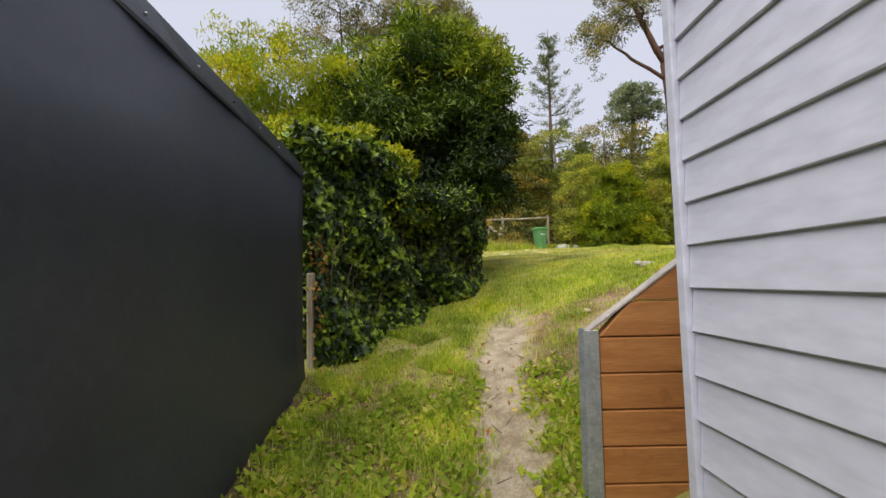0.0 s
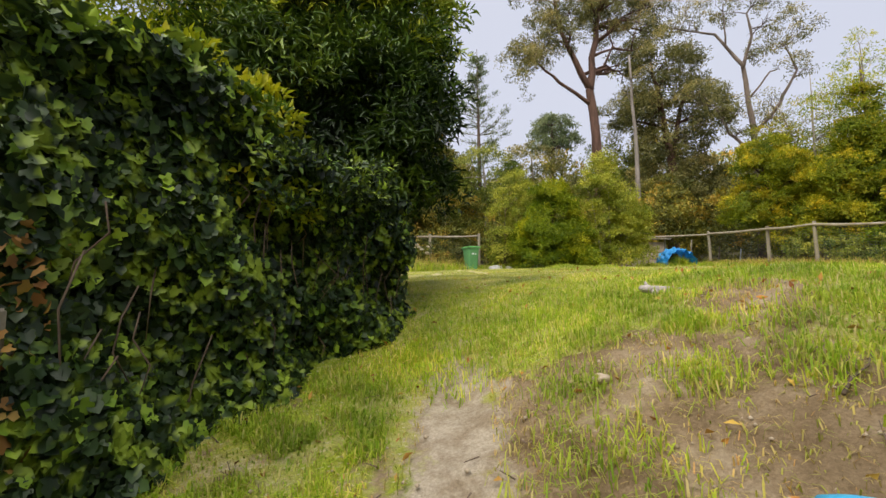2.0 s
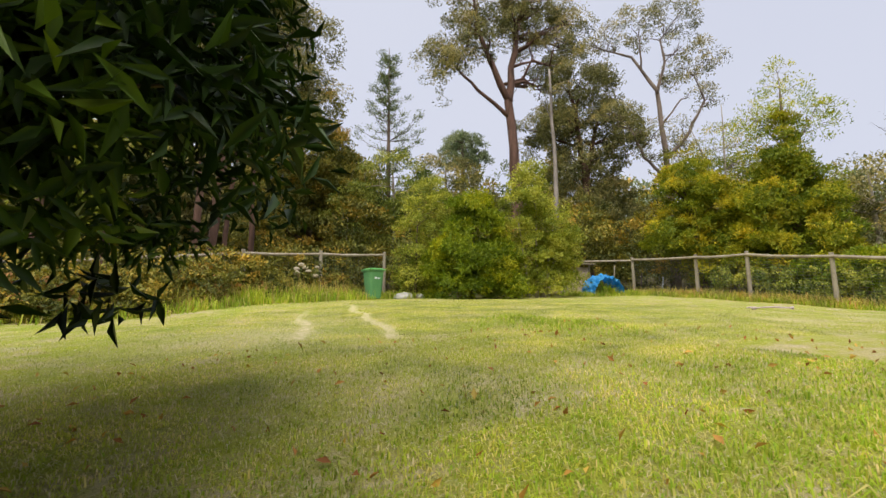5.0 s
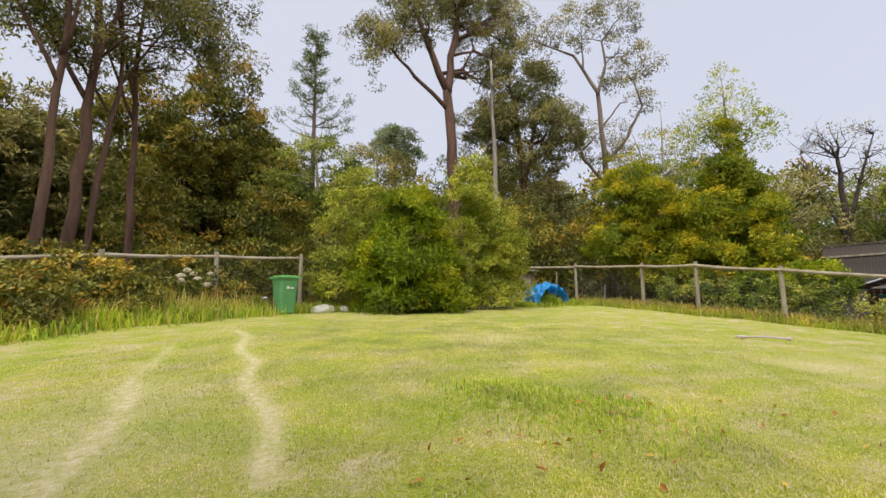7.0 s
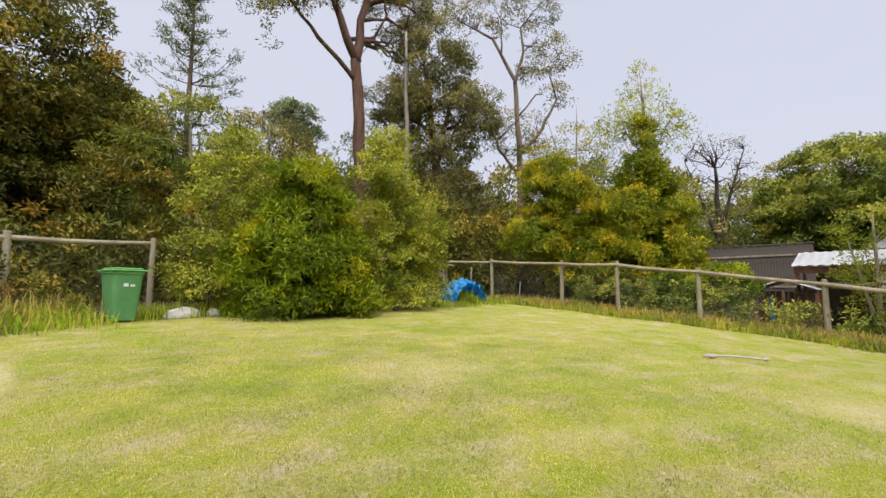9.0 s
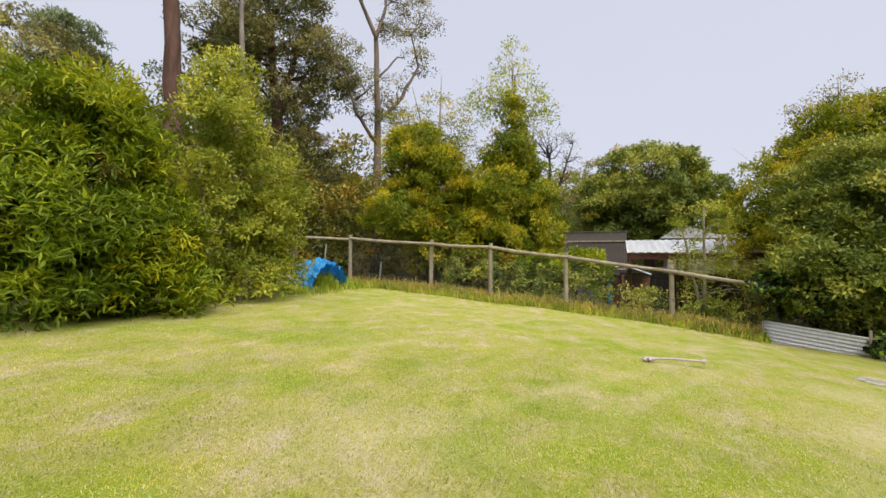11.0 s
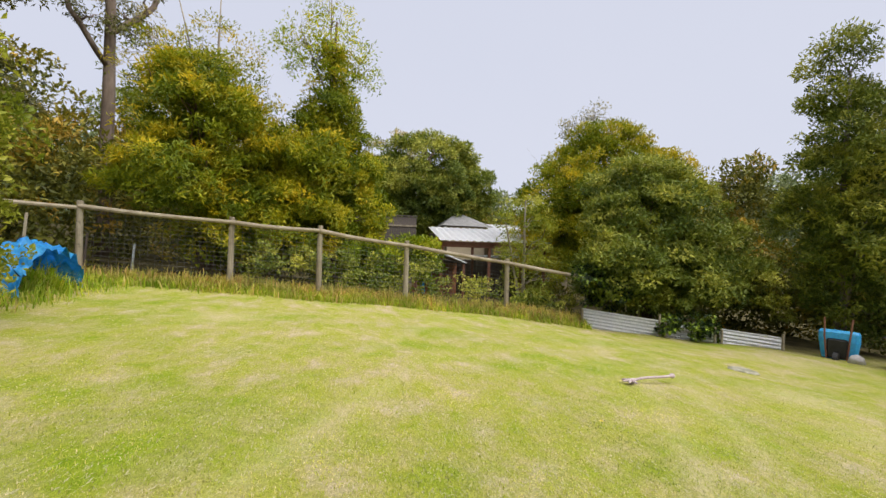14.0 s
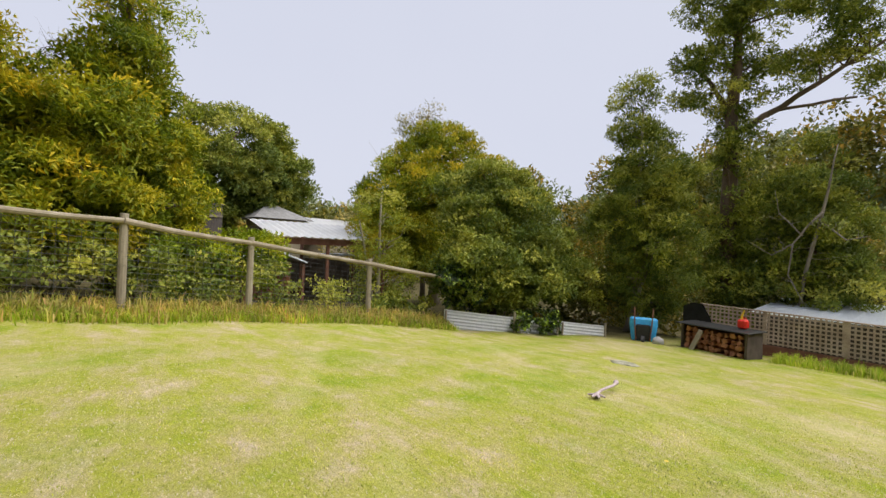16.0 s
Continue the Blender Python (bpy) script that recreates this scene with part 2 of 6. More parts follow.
REDWOOD = surface("brown_shed_timber", (0.16, 0.065, 0.04), (0.24, 0.11, 0.07), 4, 0.85, 0, 40, 0.003)
LATTICE = surface("brown_lattice_timber", (0.40, 0.30, 0.23), (0.58, 0.47, 0.38), 4, 0.85, 0, 40, 0.002)
FIREWOOD = surface("split_firewood", (0.22, 0.07, 0.035), (0.42, 0.20, 0.10), 6, 0.9, 0, 30, 0.005)
ROOFPALE = surface("pale_blue_roof_sheet", (0.70, 0.76, 0.84), (0.80, 0.85, 0.91), 3, 0.45, 0, 30, 0.001)
ROOFGREY = surface("grey_tile_roof", (0.20, 0.20, 0.21), (0.28, 0.28, 0.29), 5, 0.8, 0, 20, 0.01)
CREAM = surface("cream_wall", (0.45, 0.38, 0.27), (0.52, 0.45, 0.33), 2, 0.8, 0, 30, 0.001)
REDPLASTIC = surface("red_plastic", (0.70, 0.02, 0.015), (0.80, 0.04, 0.02), 4, 0.4, 0, 40, 0.0005)
YELLOW = surface("yellow_plastic", (0.75, 0.50, 0.03), (0.85, 0.60, 0.05), 4, 0.4, 0, 40, 0.0005)
PLUSH = surface("grey_plush", (0.34, 0.30, 0.27), (0.50, 0.45, 0.42), 20, 1.0, 0, 150, 0.006)
ROPE = surface("pink_grey_rope", (0.36, 0.24, 0.28), (0.66, 0.60, 0.62), 60, 0.95, 0, 150, 0.004)
STONE = surface("pale_concrete_lump", (0.45, 0.43, 0.42), (0.62, 0.60, 0.60), 4, 0.9, 0, 40, 0.006)
RUBBLE = surface("grey_green_rubble", (0.20, 0.20, 0.12), (0.44, 0.42, 0.34), 12, 0.95, 0, 50, 0.02)
CLOD = surface("tan_clod", (0.36, 0.28, 0.19), (0.52, 0.43, 0.32), 6, 0.95, 0, 60, 0.002)
WIRE = surface("dark_wire", (0.08, 0.08, 0.08), (0.14, 0.14, 0.14), 4, 0.6, 0.5, 40, 0.0002)
LITTER = leafy("fallen_leaf", [(0.0, (0.30, 0.10, 0.03)), (0.6, (0.50, 0.26, 0.06)), (1.0, (0.60, 0.42, 0.08))], 0.1, 0.7)


# ---- mesh helpers ----
def part(name, bm, mat, parent=None, label="", smooth=False):
    me = bpy.data.meshes.new(name)
    if smooth:
        for f in bm.faces:
            f.smooth = True
    bm.to_mesh(me)
    bm.free()
    me.materials.append(mat)
    ob = new(name, me)
    ob.parent = parent
    return tagged(ob, label)


def thing(name, place, label, category, group="", turn=0):
    ob = new(name)
    ob.empty_display_size = 0.1
    ob.matrix_world = pose(*place, 0, 0, turn)
    return tagged(ob, label, category, group)


def box(bm, lo, hi, m=None, bevel=0.0):
    c = [(a + b) / 2 for a, b in zip(lo, hi)]
    s = [abs(b - a) for a, b in zip(lo, hi)]
    r = bmesh.ops.create_cube(bm, size=1, matrix=Matrix.Translation(c) @ Matrix.Diagonal((*s, 1)))
    vs = r["verts"]
    if bevel:
        es = list({e for v in vs for e in v.link_edges})
        r = bmesh.ops.bevel(bm, geom=es, offset=bevel, segments=1, affect="EDGES", profile=0.5)
        vs = [v for v in bm.verts if v in set(r["verts"]) or v in set(x for x in vs if x.is_valid)]
    if m is not None:
        bmesh.ops.transform(bm, matrix=m, verts=vs)
    return vs


def tube(bm, points, radii, sides=7, caps=True):
    """A tapering round tube along points."""
    rings = []
    pts = [Vector(p) for p in points]
    for k, p in enumerate(pts):
        d = (pts[min(k + 1, len(pts) - 1)] - pts[max(k - 1, 0)]).normalized()
        a = d.orthogonal().normalized() if not rings else (prev - d * prev.dot(d)).normalized()
        prev = a
        b = d.cross(a)
        rings.append([bm.verts.new(p + float(radii[k]) * (math.cos(2 * math.pi * s / sides) * a + math.sin(2 * math.pi * s / sides) * b)) for s in range(sides)])
    for r0, r1 in zip(rings, rings[1:]):
        for s in range(sides):
            bm.faces.new((r0[s], r0[(s + 1) % sides], r1[(s + 1) % sides], r1[s]))
    if caps:
        bm.faces.new(rings[0][::-1])
        bm.faces.new(rings[-1])


def raw(name, verts, faces, mat, parent=None, label="", smooth=False, kind=""):
    """A mesh of many like small pieces, from arrays of corners."""
    me = bpy.data.meshes.new(name)
    v, f = np.asarray(verts, np.float32), np.asarray(faces, np.int32)
    me.vertices.add(len(v))
    me.vertices.foreach_set("co", v.ravel())
    me.loops.add(f.size)
    me.loops.foreach_set("vertex_index", f.ravel())
    me.polygons.add(len(f))
    me.polygons.foreach_set("loop_start", np.arange(len(f), dtype=np.int32) * f.shape[1])
    me.update(calc_edges=True)
    if smooth:
        me.polygons.foreach_set("use_smooth", np.ones(len(f), bool))
    me.materials.append(mat)
    ob = new(name, me)
    ob.parent = parent
    return tagged(ob, label, kind=kind)


# leaf outlines: (across, along) with a fold across the middle
LEAF = {
    "oval": ([(0, 0), (0.5, 0.45), (0, 1), (-0.5, 0.45)], [(0, 1, 2), (0, 2, 3)]),
    "ivy": ([(0, 0.12), (0.30, -0.08), (0.52, 0.16), (0.34, 0.34), (0.40, 0.62), (0, 1), (-0.40, 0.62), (-0.34, 0.34), (-0.52, 0.16), (-0.30, -0.08)],
            [(0, 1, 2), (0, 2, 3), (0, 3, 4), (0, 4, 5), (0, 5, 6), (0, 6, 7), (0, 7, 8), (0, 8, 9)]),
}


def leaves(centres, size, width, rng, shape="oval", droop=0.0, lift=0.35, out=None, spread=1.0, face=None):
    """Corners and faces for one leaf at each centre. droop bends tips down; out: directions that tips favour."""
    n = len(centres)
    d = rng.normal(size=(n, 3)) * spread
    if out is not None:
        d += out
    d[:, 2] += lift - droop
    d /= np.linalg.norm(d, axis=1)[:, None] + 1e-9
    up = rng.normal(size=(n, 3)) * 0.7 + (0, 0, 1.0) if face is None else rng.normal(size=(n, 3)) * 0.55 + face
    side = np.cross(d, up)
    side /= np.linalg.norm(side, axis=1)[:, None] + 1e-9
    nor = np.cross(side, d)
    s = (size * rng.uniform(0.6, 1.25, n))[:, None]
    pts, tris = LEAF[shape]
    vs = []
    for a, b in pts:
        fold = 0.14 * abs(a) * 2 - 0.12 * b * b
        vs.append(centres + s * (side * a * width + d * b + nor * fold))
    v = np.stack(vs, 1).reshape(-1, 3)
    f = (np.arange(n)[:, None, None] * len(pts) + np.array(tris)[None]).reshape(-1, 3)
    return v, f


def ball_points(rng, n, shell=0.5):
    d = rng.normal(size=(n, 3))
    d /= np.linalg.norm(d, axis=1)[:, None]
    return d * (shell + (1 - shell) * rng.random(n) ** 0.5)[:, None], d


def crown_clumps(rng, blobs, clump_r, density):
    """Leaf clumps as rows (place, side that the bough shows, bough's shade). Each ellipsoid (x, y, z, rx, ry, rz) carries
    boughs; a bough is a domed pad with leaves on its upper and outer side, and a few more grow inside the crown."""
    rows = []
    for x, y, z, rx, ry, rz in blobs:
        area = (rx * ry + ry * rz + rx * rz) * 4.2
        k = max(4, int(density * area / clump_r**2))
        boughs = max(5, int(area / (clump_r * 2.3) ** 2 * 1.05))
        c, d = ball_points(rng, boughs, 0.70)
        c = c * (rx * 0.9, ry * 0.9, rz * 0.9)
        nor = d * 0.85 + (0, 0, 0.75) + rng.normal(size=(boughs, 3)) * 0.12
        nor /= np.linalg.norm(nor, axis=1)[:, None]
        size = clump_r * rng.uniform(1.1, 2.1, boughs)
        # Random tone per bough, plus painted top light and underside shade by height.
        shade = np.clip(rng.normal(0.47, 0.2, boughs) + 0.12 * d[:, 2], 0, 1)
        pick = rng.integers(0, boughs, k)
        _, p = ball_points(rng, k, 1.0)
        up = nor[pick]
        along = (p * up).sum(1)[:, None]
        p = np.where(along < 0, p - 2 * along * up, p)
        side = p * 0.5 + up
        p = (p - up * np.abs(along) * 0.55) * rng.uniform(0.55, 1.0, k)[:, None]
        rows.append(np.c_[c[pick] + p * size[pick][:, None] + (x, y, z), side, shade[pick]])
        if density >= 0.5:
            # Inner clumps take a low tone: the crown's inner shade put into colour.
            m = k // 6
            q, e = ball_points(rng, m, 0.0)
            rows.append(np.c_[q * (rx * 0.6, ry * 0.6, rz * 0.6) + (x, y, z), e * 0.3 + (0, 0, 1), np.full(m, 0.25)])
    return np.concatenate(rows)


def foliage(name, clumps, clump_r, per, size, width, rng, mat, parent=None, shape="oval", droop=0.0, lift=0.3, flat=0.6):
    """Leaves for the clumps, turned broadly to the side that each bough shows, as one mesh with the boughs' shades."""
    k = len(clumps)
    p, d = ball_points(rng, k * per, 0.45)
    r = np.repeat(clump_r * rng.uniform(0.55, 1.15, k), per)[:, None]
    side = np.repeat(clumps[:, 3:6], per, 0)
    at = np.repeat(clumps[:, :3], per, 0) + p * r * (1, 1, flat)
    v, f = leaves(at, size, width, rng, shape, droop, lift, d * 0.6 + side * 0.35, 1.0, side * 1.1)
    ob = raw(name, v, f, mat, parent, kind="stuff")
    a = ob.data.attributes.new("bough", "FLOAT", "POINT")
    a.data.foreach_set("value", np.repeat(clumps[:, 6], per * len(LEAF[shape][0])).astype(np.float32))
    return ob


def tree(name, place, label, trunks, blobs, leaf, bark, clump_r=0.4, per=40, density=0.45, size=0.12, width=0.35, seed=1, limbs=14, droop=0.0, lift=0.35,
         limb_r=0.05, category="tree", group="", shape="oval", twigs=False):
    """A thing with trunk, branches and crown. trunks: lists of (x, y, z, radius) from the base."""
    rng = np.random.default_rng(seed)
    top = thing(name, place, label, category, group)
    bm = bmesh.new()
    spine = []
    for t in trunks:
        pts, radii = [], []
        for (a, b) in zip(t, t[1:]):
            for s in range(4):
                q = s / 4
                w = rng.normal(size=3) * 0.25 * a[3]
                pts.append([a[i] + (b[i] - a[i]) * q + w[i] for i in range(3)])
                radii.append((a[3] + (b[3] - a[3]) * q) * rng.uniform(0.93, 1.07))
        pts.append(t[-1][:3])
        radii.append(t[-1][3])
        if t[0][2] <= 0.05:
            pts[0][2] -= 0.25
            radii[0] *= 1.35
        tube(bm, pts, radii, 9)
        spine += list(zip(pts, radii))
    part("trunk", bm, bark, top, smooth=True)
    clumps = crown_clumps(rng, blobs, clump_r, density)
    if limbs:
        bm = bmesh.new()
        for c in clumps[rng.choice(len(clumps), min(limbs, len(clumps)), replace=False)][:, :3]:
            lower = [s for s in spine if s[0][2] < c[2] + 0.2 and s[0][2] > 0.3] or spine
            p, r = min(lower, key=lambda s: (Vector(s[0]) - Vector(c)).length * rng.uniform(0.8, 1.3))
            p, c = np.array(p), np.array(c)
            far = np.linalg.norm(c - p)
            if far > 5.5:
                continue
            q = [p + (c - p) * u + (rng.normal(size=3) * far * 0.07 * (0 < u < 1)) + np.array((0, 0, far * 0.10 * math.sin(math.pi * u))) for u in (0, 0.3, 0.55, 0.8, 1)]
            r0 = min(r * 0.6, limb_r * (0.6 + far * 0.25))
            tube(bm, q, [r0, r0 * 0.75, r0 * 0.55, r0 * 0.35, r0 * 0.15], 5)
            for _ in range(3 if twigs else 0):
                u = q[rng.integers(1, 4)]
                e = u + rng.normal(size=3) * far * 0.25 + np.array((0, 0, far * 0.1))
                tube(bm, [u, (u + e) / 2 + rng.normal(size=3) * far * 0.04, e], [r0 * 0.4, r0 * 0.25, r0 * 0.08], 4)
        part("branchwork", bm, bark, top, smooth=True)["kind"] = "stuff"
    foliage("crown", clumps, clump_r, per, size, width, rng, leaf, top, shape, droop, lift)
    return top


def conifer(name, place, label, high, reach, leaf, bark, seed, start=0.12):
    """A straight trunk with whorls of upswept branches clad in needles, shorter towards the tip."""
    rng = np.random.default_rng(seed)
    top = thing(name, place, label, "tree")
    bm = bmesh.new()
    tube(bm, [(0, 0, -0.3), (0, 0, high * 0.5), (0, 0, high)], [high * 0.013, high * 0.008, 0.02], 8)
    part("trunk", bm, bark, top, smooth=True)
    bm, spots, outs = bmesh.new(), [], []
    z = high * start
    while z < high * 0.985:
        q = (z / high - start) / (1 - start)
        r = reach * (1 - q) ** 0.7 * rng.uniform(0.6, 1.15) + 0.15
        for k in range(5):
            a = rng.uniform(0, 6.283)
            d = np.array((math.cos(a), math.sin(a), 0))
            r1 = r * rng.uniform(0.6, 1.1)
            tip = np.array((0, 0, z + r1 * 0.45)) + d * r1
            mid = np.array((0, 0, z + r1 * 0.1)) + d * r1 * 0.5
            tube(bm, [(0, 0, z), mid, tip], [0.03, 0.02, 0.008], 4)
            for u in np.arange(0.25, 1.01, 0.12):
                p = mid * (1 - u) * 1.0 + tip * u if u > 0.5 else np.array((0, 0, z)) * (1 - 2 * u) + mid * 2 * u
                spots.append(np.tile(p, (14, 1)) + rng.normal(size=(14, 3)) * (0.16, 0.16, 0.10))
                outs.append(np.tile(d * 0.8 + (0, 0, 0.9), (14, 1)))
        z += high * 0.034 * rng.uniform(0.8, 1.3)
    part("branchwork", bm, bark, top, smooth=True)["kind"] = "stuff"
    v, f = leaves(np.concatenate(spots), 0.22, 0.16, rng, "oval", 0, 0.2, np.concatenate(outs), 0.7)
    raw("crown", v, f, leaf, top, kind="stuff")
    return top


def blades(name, xy, height, mat, rng, label, width=0.006, lean=0.35, base=None, parent=None):
    """Grass: one bent blade (two triangles) at each place on the ground."""
    n = len(xy)
    z = ground_z(xy[:, 0], xy[:, 1]) if base is None else base
    h = height * rng.uniform(0.5, 1.3, n)
    a = rng.uniform(0, 2 * math.pi, n)
    tilt = np.minimum(np.abs(rng.normal(size=n)) * lean + 0.15, 1.7)
    d = np.stack([np.cos(a), np.sin(a)], 1)
    s = np.stack([-np.sin(a), np.cos(a)], 1) * (width * rng.uniform(0.6, 1.4, n))[:, None]
    p0 = np.c_[xy - s, z - 0.01]
    p1 = np.c_[xy + s, z - 0.01]
    mid = xy + d * (tilt * h * 0.35)[:, None]
    high = h * (1 - 0.22 * tilt)
    p2 = np.c_[mid + s * 0.8, z + high * 0.7]
    p3 = np.c_[mid - s * 0.8, z + high * 0.7]
    p4 = np.c_[xy + d * (tilt * h * 1.0)[:, None], z + high * (1.05 - 0.5 * tilt)]
    v = np.stack([p0, p1, p2, p3, p4], 1).reshape(-1, 3)
    f = (np.arange(n)[:, None, None] * 5 + np.array([(0, 1, 2), (0, 2, 3), (3, 2, 4)])[None]).reshape(-1, 3)
    ob = raw(name, v, f, mat, parent)
    return tagged(ob, label, "grass", kind="stuff")


# ---- the ground ----
def soft_spot(x, y, cx, cy, s):
    return np.exp(-((x - cx) ** 2 + (y - cy) ** 2) / s**2)


def ground_z(x, y):
    """Height of the ground: a bank rising to a lawn that falls gently away to the east and south."""
    x, y = np.clip(np.asarray(x, float), -9, 26), np.clip(np.asarray(y, float), -6, 30)
    u, v = x / 10, y / 10
    z = 0.730 + 0.949 * u + 1.132 * v - 0.327 * u * u - 0.758 * u * v - 0.147 * v * v + 0.160 * u * v * v + 0.166 * u * u * v
    z += -0.629 * soft_spot(x, y, 0, 1, 4) - 0.473 * soft_spot(x, y, 0, 4, 3) + 0.337 * soft_spot(x, y, 3, 4, 3) + 0.051 * soft_spot(x, y, 3, 8, 4)
    z += -0.134 * soft_spot(x, y, 14, 5, 5) + 0.064 * soft_spot(x, y, 9, 9, 6) + 0.146 * soft_spot(x, y, 16, 15, 6) + 0.059 * soft_spot(x, y, 4, 14, 6)
    z += -0.24 * soft_spot(x, y, 1.0, 2.1, 0.8) - 0.5 / (1 + np.exp((0.98 - np.minimum(x, 9) + 0 * y) * 14)) / (1 + np.exp((y - 2.2) * 14))
    z += -0.13 * soft_spot(x, y, 15.6, 8.3, 2.6) - 0.09 * soft_spot(x, y, 16.3, 13.0, 3.0) - 0.18 * soft_spot(x, y, -1.5, 16.0, 2.6)
    z += 0.07 * soft_spot(x, y, 4.25, 10.5, 0.35) + 0.06 * soft_spot(x, y, 4.7, 9.65, 0.3)
    z += 0.13 * soft_spot(x, y, -1.3, 2.4, 1.1) - 0.12 * soft_spot(x, y, 0.8, 5.4, 0.8)
    z += 0.012 * np.sin(x * 2.1 + 1.3 * np.sin(y * 1.7)) + 0.010 * np.sin(y * 2.7 + 1.9 * np.sin(x * 1.3))
    return z


def lines(*spans):
    out = []
    for a, b, step in spans:
        out += list(np.arange(a, b, step))
    return np.array(out + [spans[-1][1]])


PATH_LINE = [(0.45, -1.5), (0.40, 1.0), (0.36, 2.4), (0.45, 3.2), (0.55, 4.1), (0.80, 5.0), (0.92, 5.5)]


def path_distance(x, y):
    best = np.full(np.shape(x), 9.0)
    for (ax, ay), (bx, by) in zip(PATH_LINE, PATH_LINE[1:]):
        dx, dy = bx - ax, by - ay
        q = np.clip(((x - ax) * dx + (y - ay) * dy) / (dx * dx + dy * dy), 0, 1)
        best = np.minimum(best, np.hypot(x - ax - q * dx, y - ay - q * dy))
    return best


def soil_amount(x, y):
    """How bare the ground is: the trodden path, the worn bank, the hedge's foot."""
    bank = 0.72 * soft_spot(x, y, 1.9, 3.9, 1.2) + 0.75 * soft_spot(x, y, 3.1, 5.1, 0.55) + 0.40 * soft_spot(x, y, 3.6, 5.6, 0.4) + 0.60 * soft_spot(x, y, 1.4, 4.5, 0.9)
    foot = 0.95 * soft_spot(x, y, -0.8, 3.2, 1.2) + 0.3 * soft_spot(x, y, -0.3, 5.0, 0.8)
    q = np.clip(((x + 1.35) * 1.87 + (y - 4.75) * 2.1) / 7.907, 0, 1)
    foot = foot + 0.22 * np.exp(-((np.hypot(x + 1.35 - 1.87 * q, y - 4.75 - 2.1 * q) / 0.30) ** 2))
    bare = 0.55 * soft_spot(x, y, 4.7, 9.65, 0.28) + 0.5 * soft_spot(x, y, 4.2, 10.5, 0.35) + 0.14 * soft_spot(x, y, 9.9, 9.4, 0.6) + 0.2 * soft_spot(x, y, 9.5, 4.6, 1.0)
    return bank + foot + bare


def track_amount(x, y):
    return np.clip(1.15 - path_distance(x, y) / 0.42, 0, 1) * 0.9


def straw_amount(x, y):
    """Dry patches and the mower's pale lines."""
    s = 0.65 * soft_spot(x, y, 1.3, 10.9, 1.0) + 0.5 * soft_spot(x, y, 1.9, 12.3, 0.5) + 0.6 * soft_spot(x, y, 8.5, 9.7, 0.55) + 0.55 * soft_spot(x, y, 9.9, 9.4, 0.4) + 0.5 * soft_spot(x, y, 12.5, 6.5, 0.7) + 0.4 * soft_spot(x, y, 6.5, 13.2, 0.7)
    s += 0.5 * soft_spot(x, y, 13.0, 16.2, 0.5) + 0.4 * soft_spot(x, y, 2.0, 8.5, 0.6) + 0.35 * soft_spot(x, y, 3.2, 7.9, 0.4)
    bend = 3.1 - 0.22 * (15.6 - y) * 0.45
    s += 0.95 * np.exp(-((x - bend - 0.06 * np.sin(y * 3)) / 0.09) ** 2) * (y > 10) * (y < 16.2) + 0.7 * np.exp(-((x - bend + 0.95 - 0.06 * np.sin(y * 2.3)) / 0.08) ** 2) * (y > 10.5) * (y < 15)
    for k, (x0, y0, slope, gap) in enumerate(((9.0, 14.5, -0.55, 0.0), (8.2, 12.2, -0.55, 0.0), (9.5, 10.9, -0.5, 0.0), (12.5, 13.5, -0.5, 0.0), (13.0, 10.0, -0.6, 0.0), (6.2, 11.0, -0.5, 0.0))):
        s += 0.42 * np.exp(-((y - y0 - slope * (x - x0)) / 0.10) ** 2) * np.exp(-((x - x0) / 2.0) ** 2)
    return np.clip(s, 0, 1)


def litter_amount(x, y):
    """The shaded floor of leaves under the trees, outside the mown yard."""
    east = 1 / (1 + np.exp(-(x - 17.3) * 3))
    north = 1 / (1 + np.exp(-(y - np.where(x > 5.5, 20.9, 20.3)) * 3))
    south = 1 / (1 + np.exp((y - (3.2 + np.clip(x - 12.6, 0, 6) * 1.45)) * 3)) * (x > 5)
    west = 1 / (1 + np.exp((x + 5.5) * 2))
    wall_foot = 0.6 * soft_spot(x, y, -1.2, 3.2, 0.75) + 0.5 * soft_spot(x, y, -1.2, 4.3, 0.5) + 0.4 * soft_spot(x, y, -0.9, 2.2, 0.5)
    return np.clip(east + north + south + west + wall_foot, 0, 1)


gx = lines((-400, -12, 24), (-12, -2.6, 0.5), (-2.6, 5, 0.08), (5, 16.5, 0.12), (16.5, 30, 0.8), (30, 420, 26))
gy = lines((-400, -8, 24), (-8, 0, 0.4), (0, 8, 0.08), (8, 18, 0.12), (18, 22, 0.3), (22, 32, 0.8), (32, 420, 26))
X, Y = np.meshgrid(gx, gy)
Z = ground_z(X, Y)
fine = (X > -2.6) & (X < 5) & (Y > 0) & (Y < 8)
rough = np.array([noise.noise((float(a) * 5, float(b) * 5, 0)) + 0.5 * noise.noise((float(a) * 13, float(b) * 13, 3)) if k else 0 for a, b, k in zip(X.ravel(), Y.ravel(), fine.ravel())]).reshape(X.shape)
bare_map = np.clip(soil_amount(X, Y) + track_amount(X, Y), 0, 1)
Z = Z + rough * (0.012 + 0.03 * np.clip(soil_amount(X, Y), 0, 1)) - 0.035 * track_amount(X, Y)
nx, ny = len(gx), len(gy)
idx = np.arange(nx * ny).reshape(ny, nx)
quads = np.stack([idx[:-1, :-1], idx[:-1, 1:], idx[1:, 1:], idx[1:, :-1]], -1).reshape(-1, 4)
ground = raw("ground", np.stack([X, Y, Z], -1).reshape(-1, 3), quads, GROUND, smooth=True)
tagged(ground, "mown lawn, worn grassy bank and pale trodden dirt path", "ground", kind="structure")
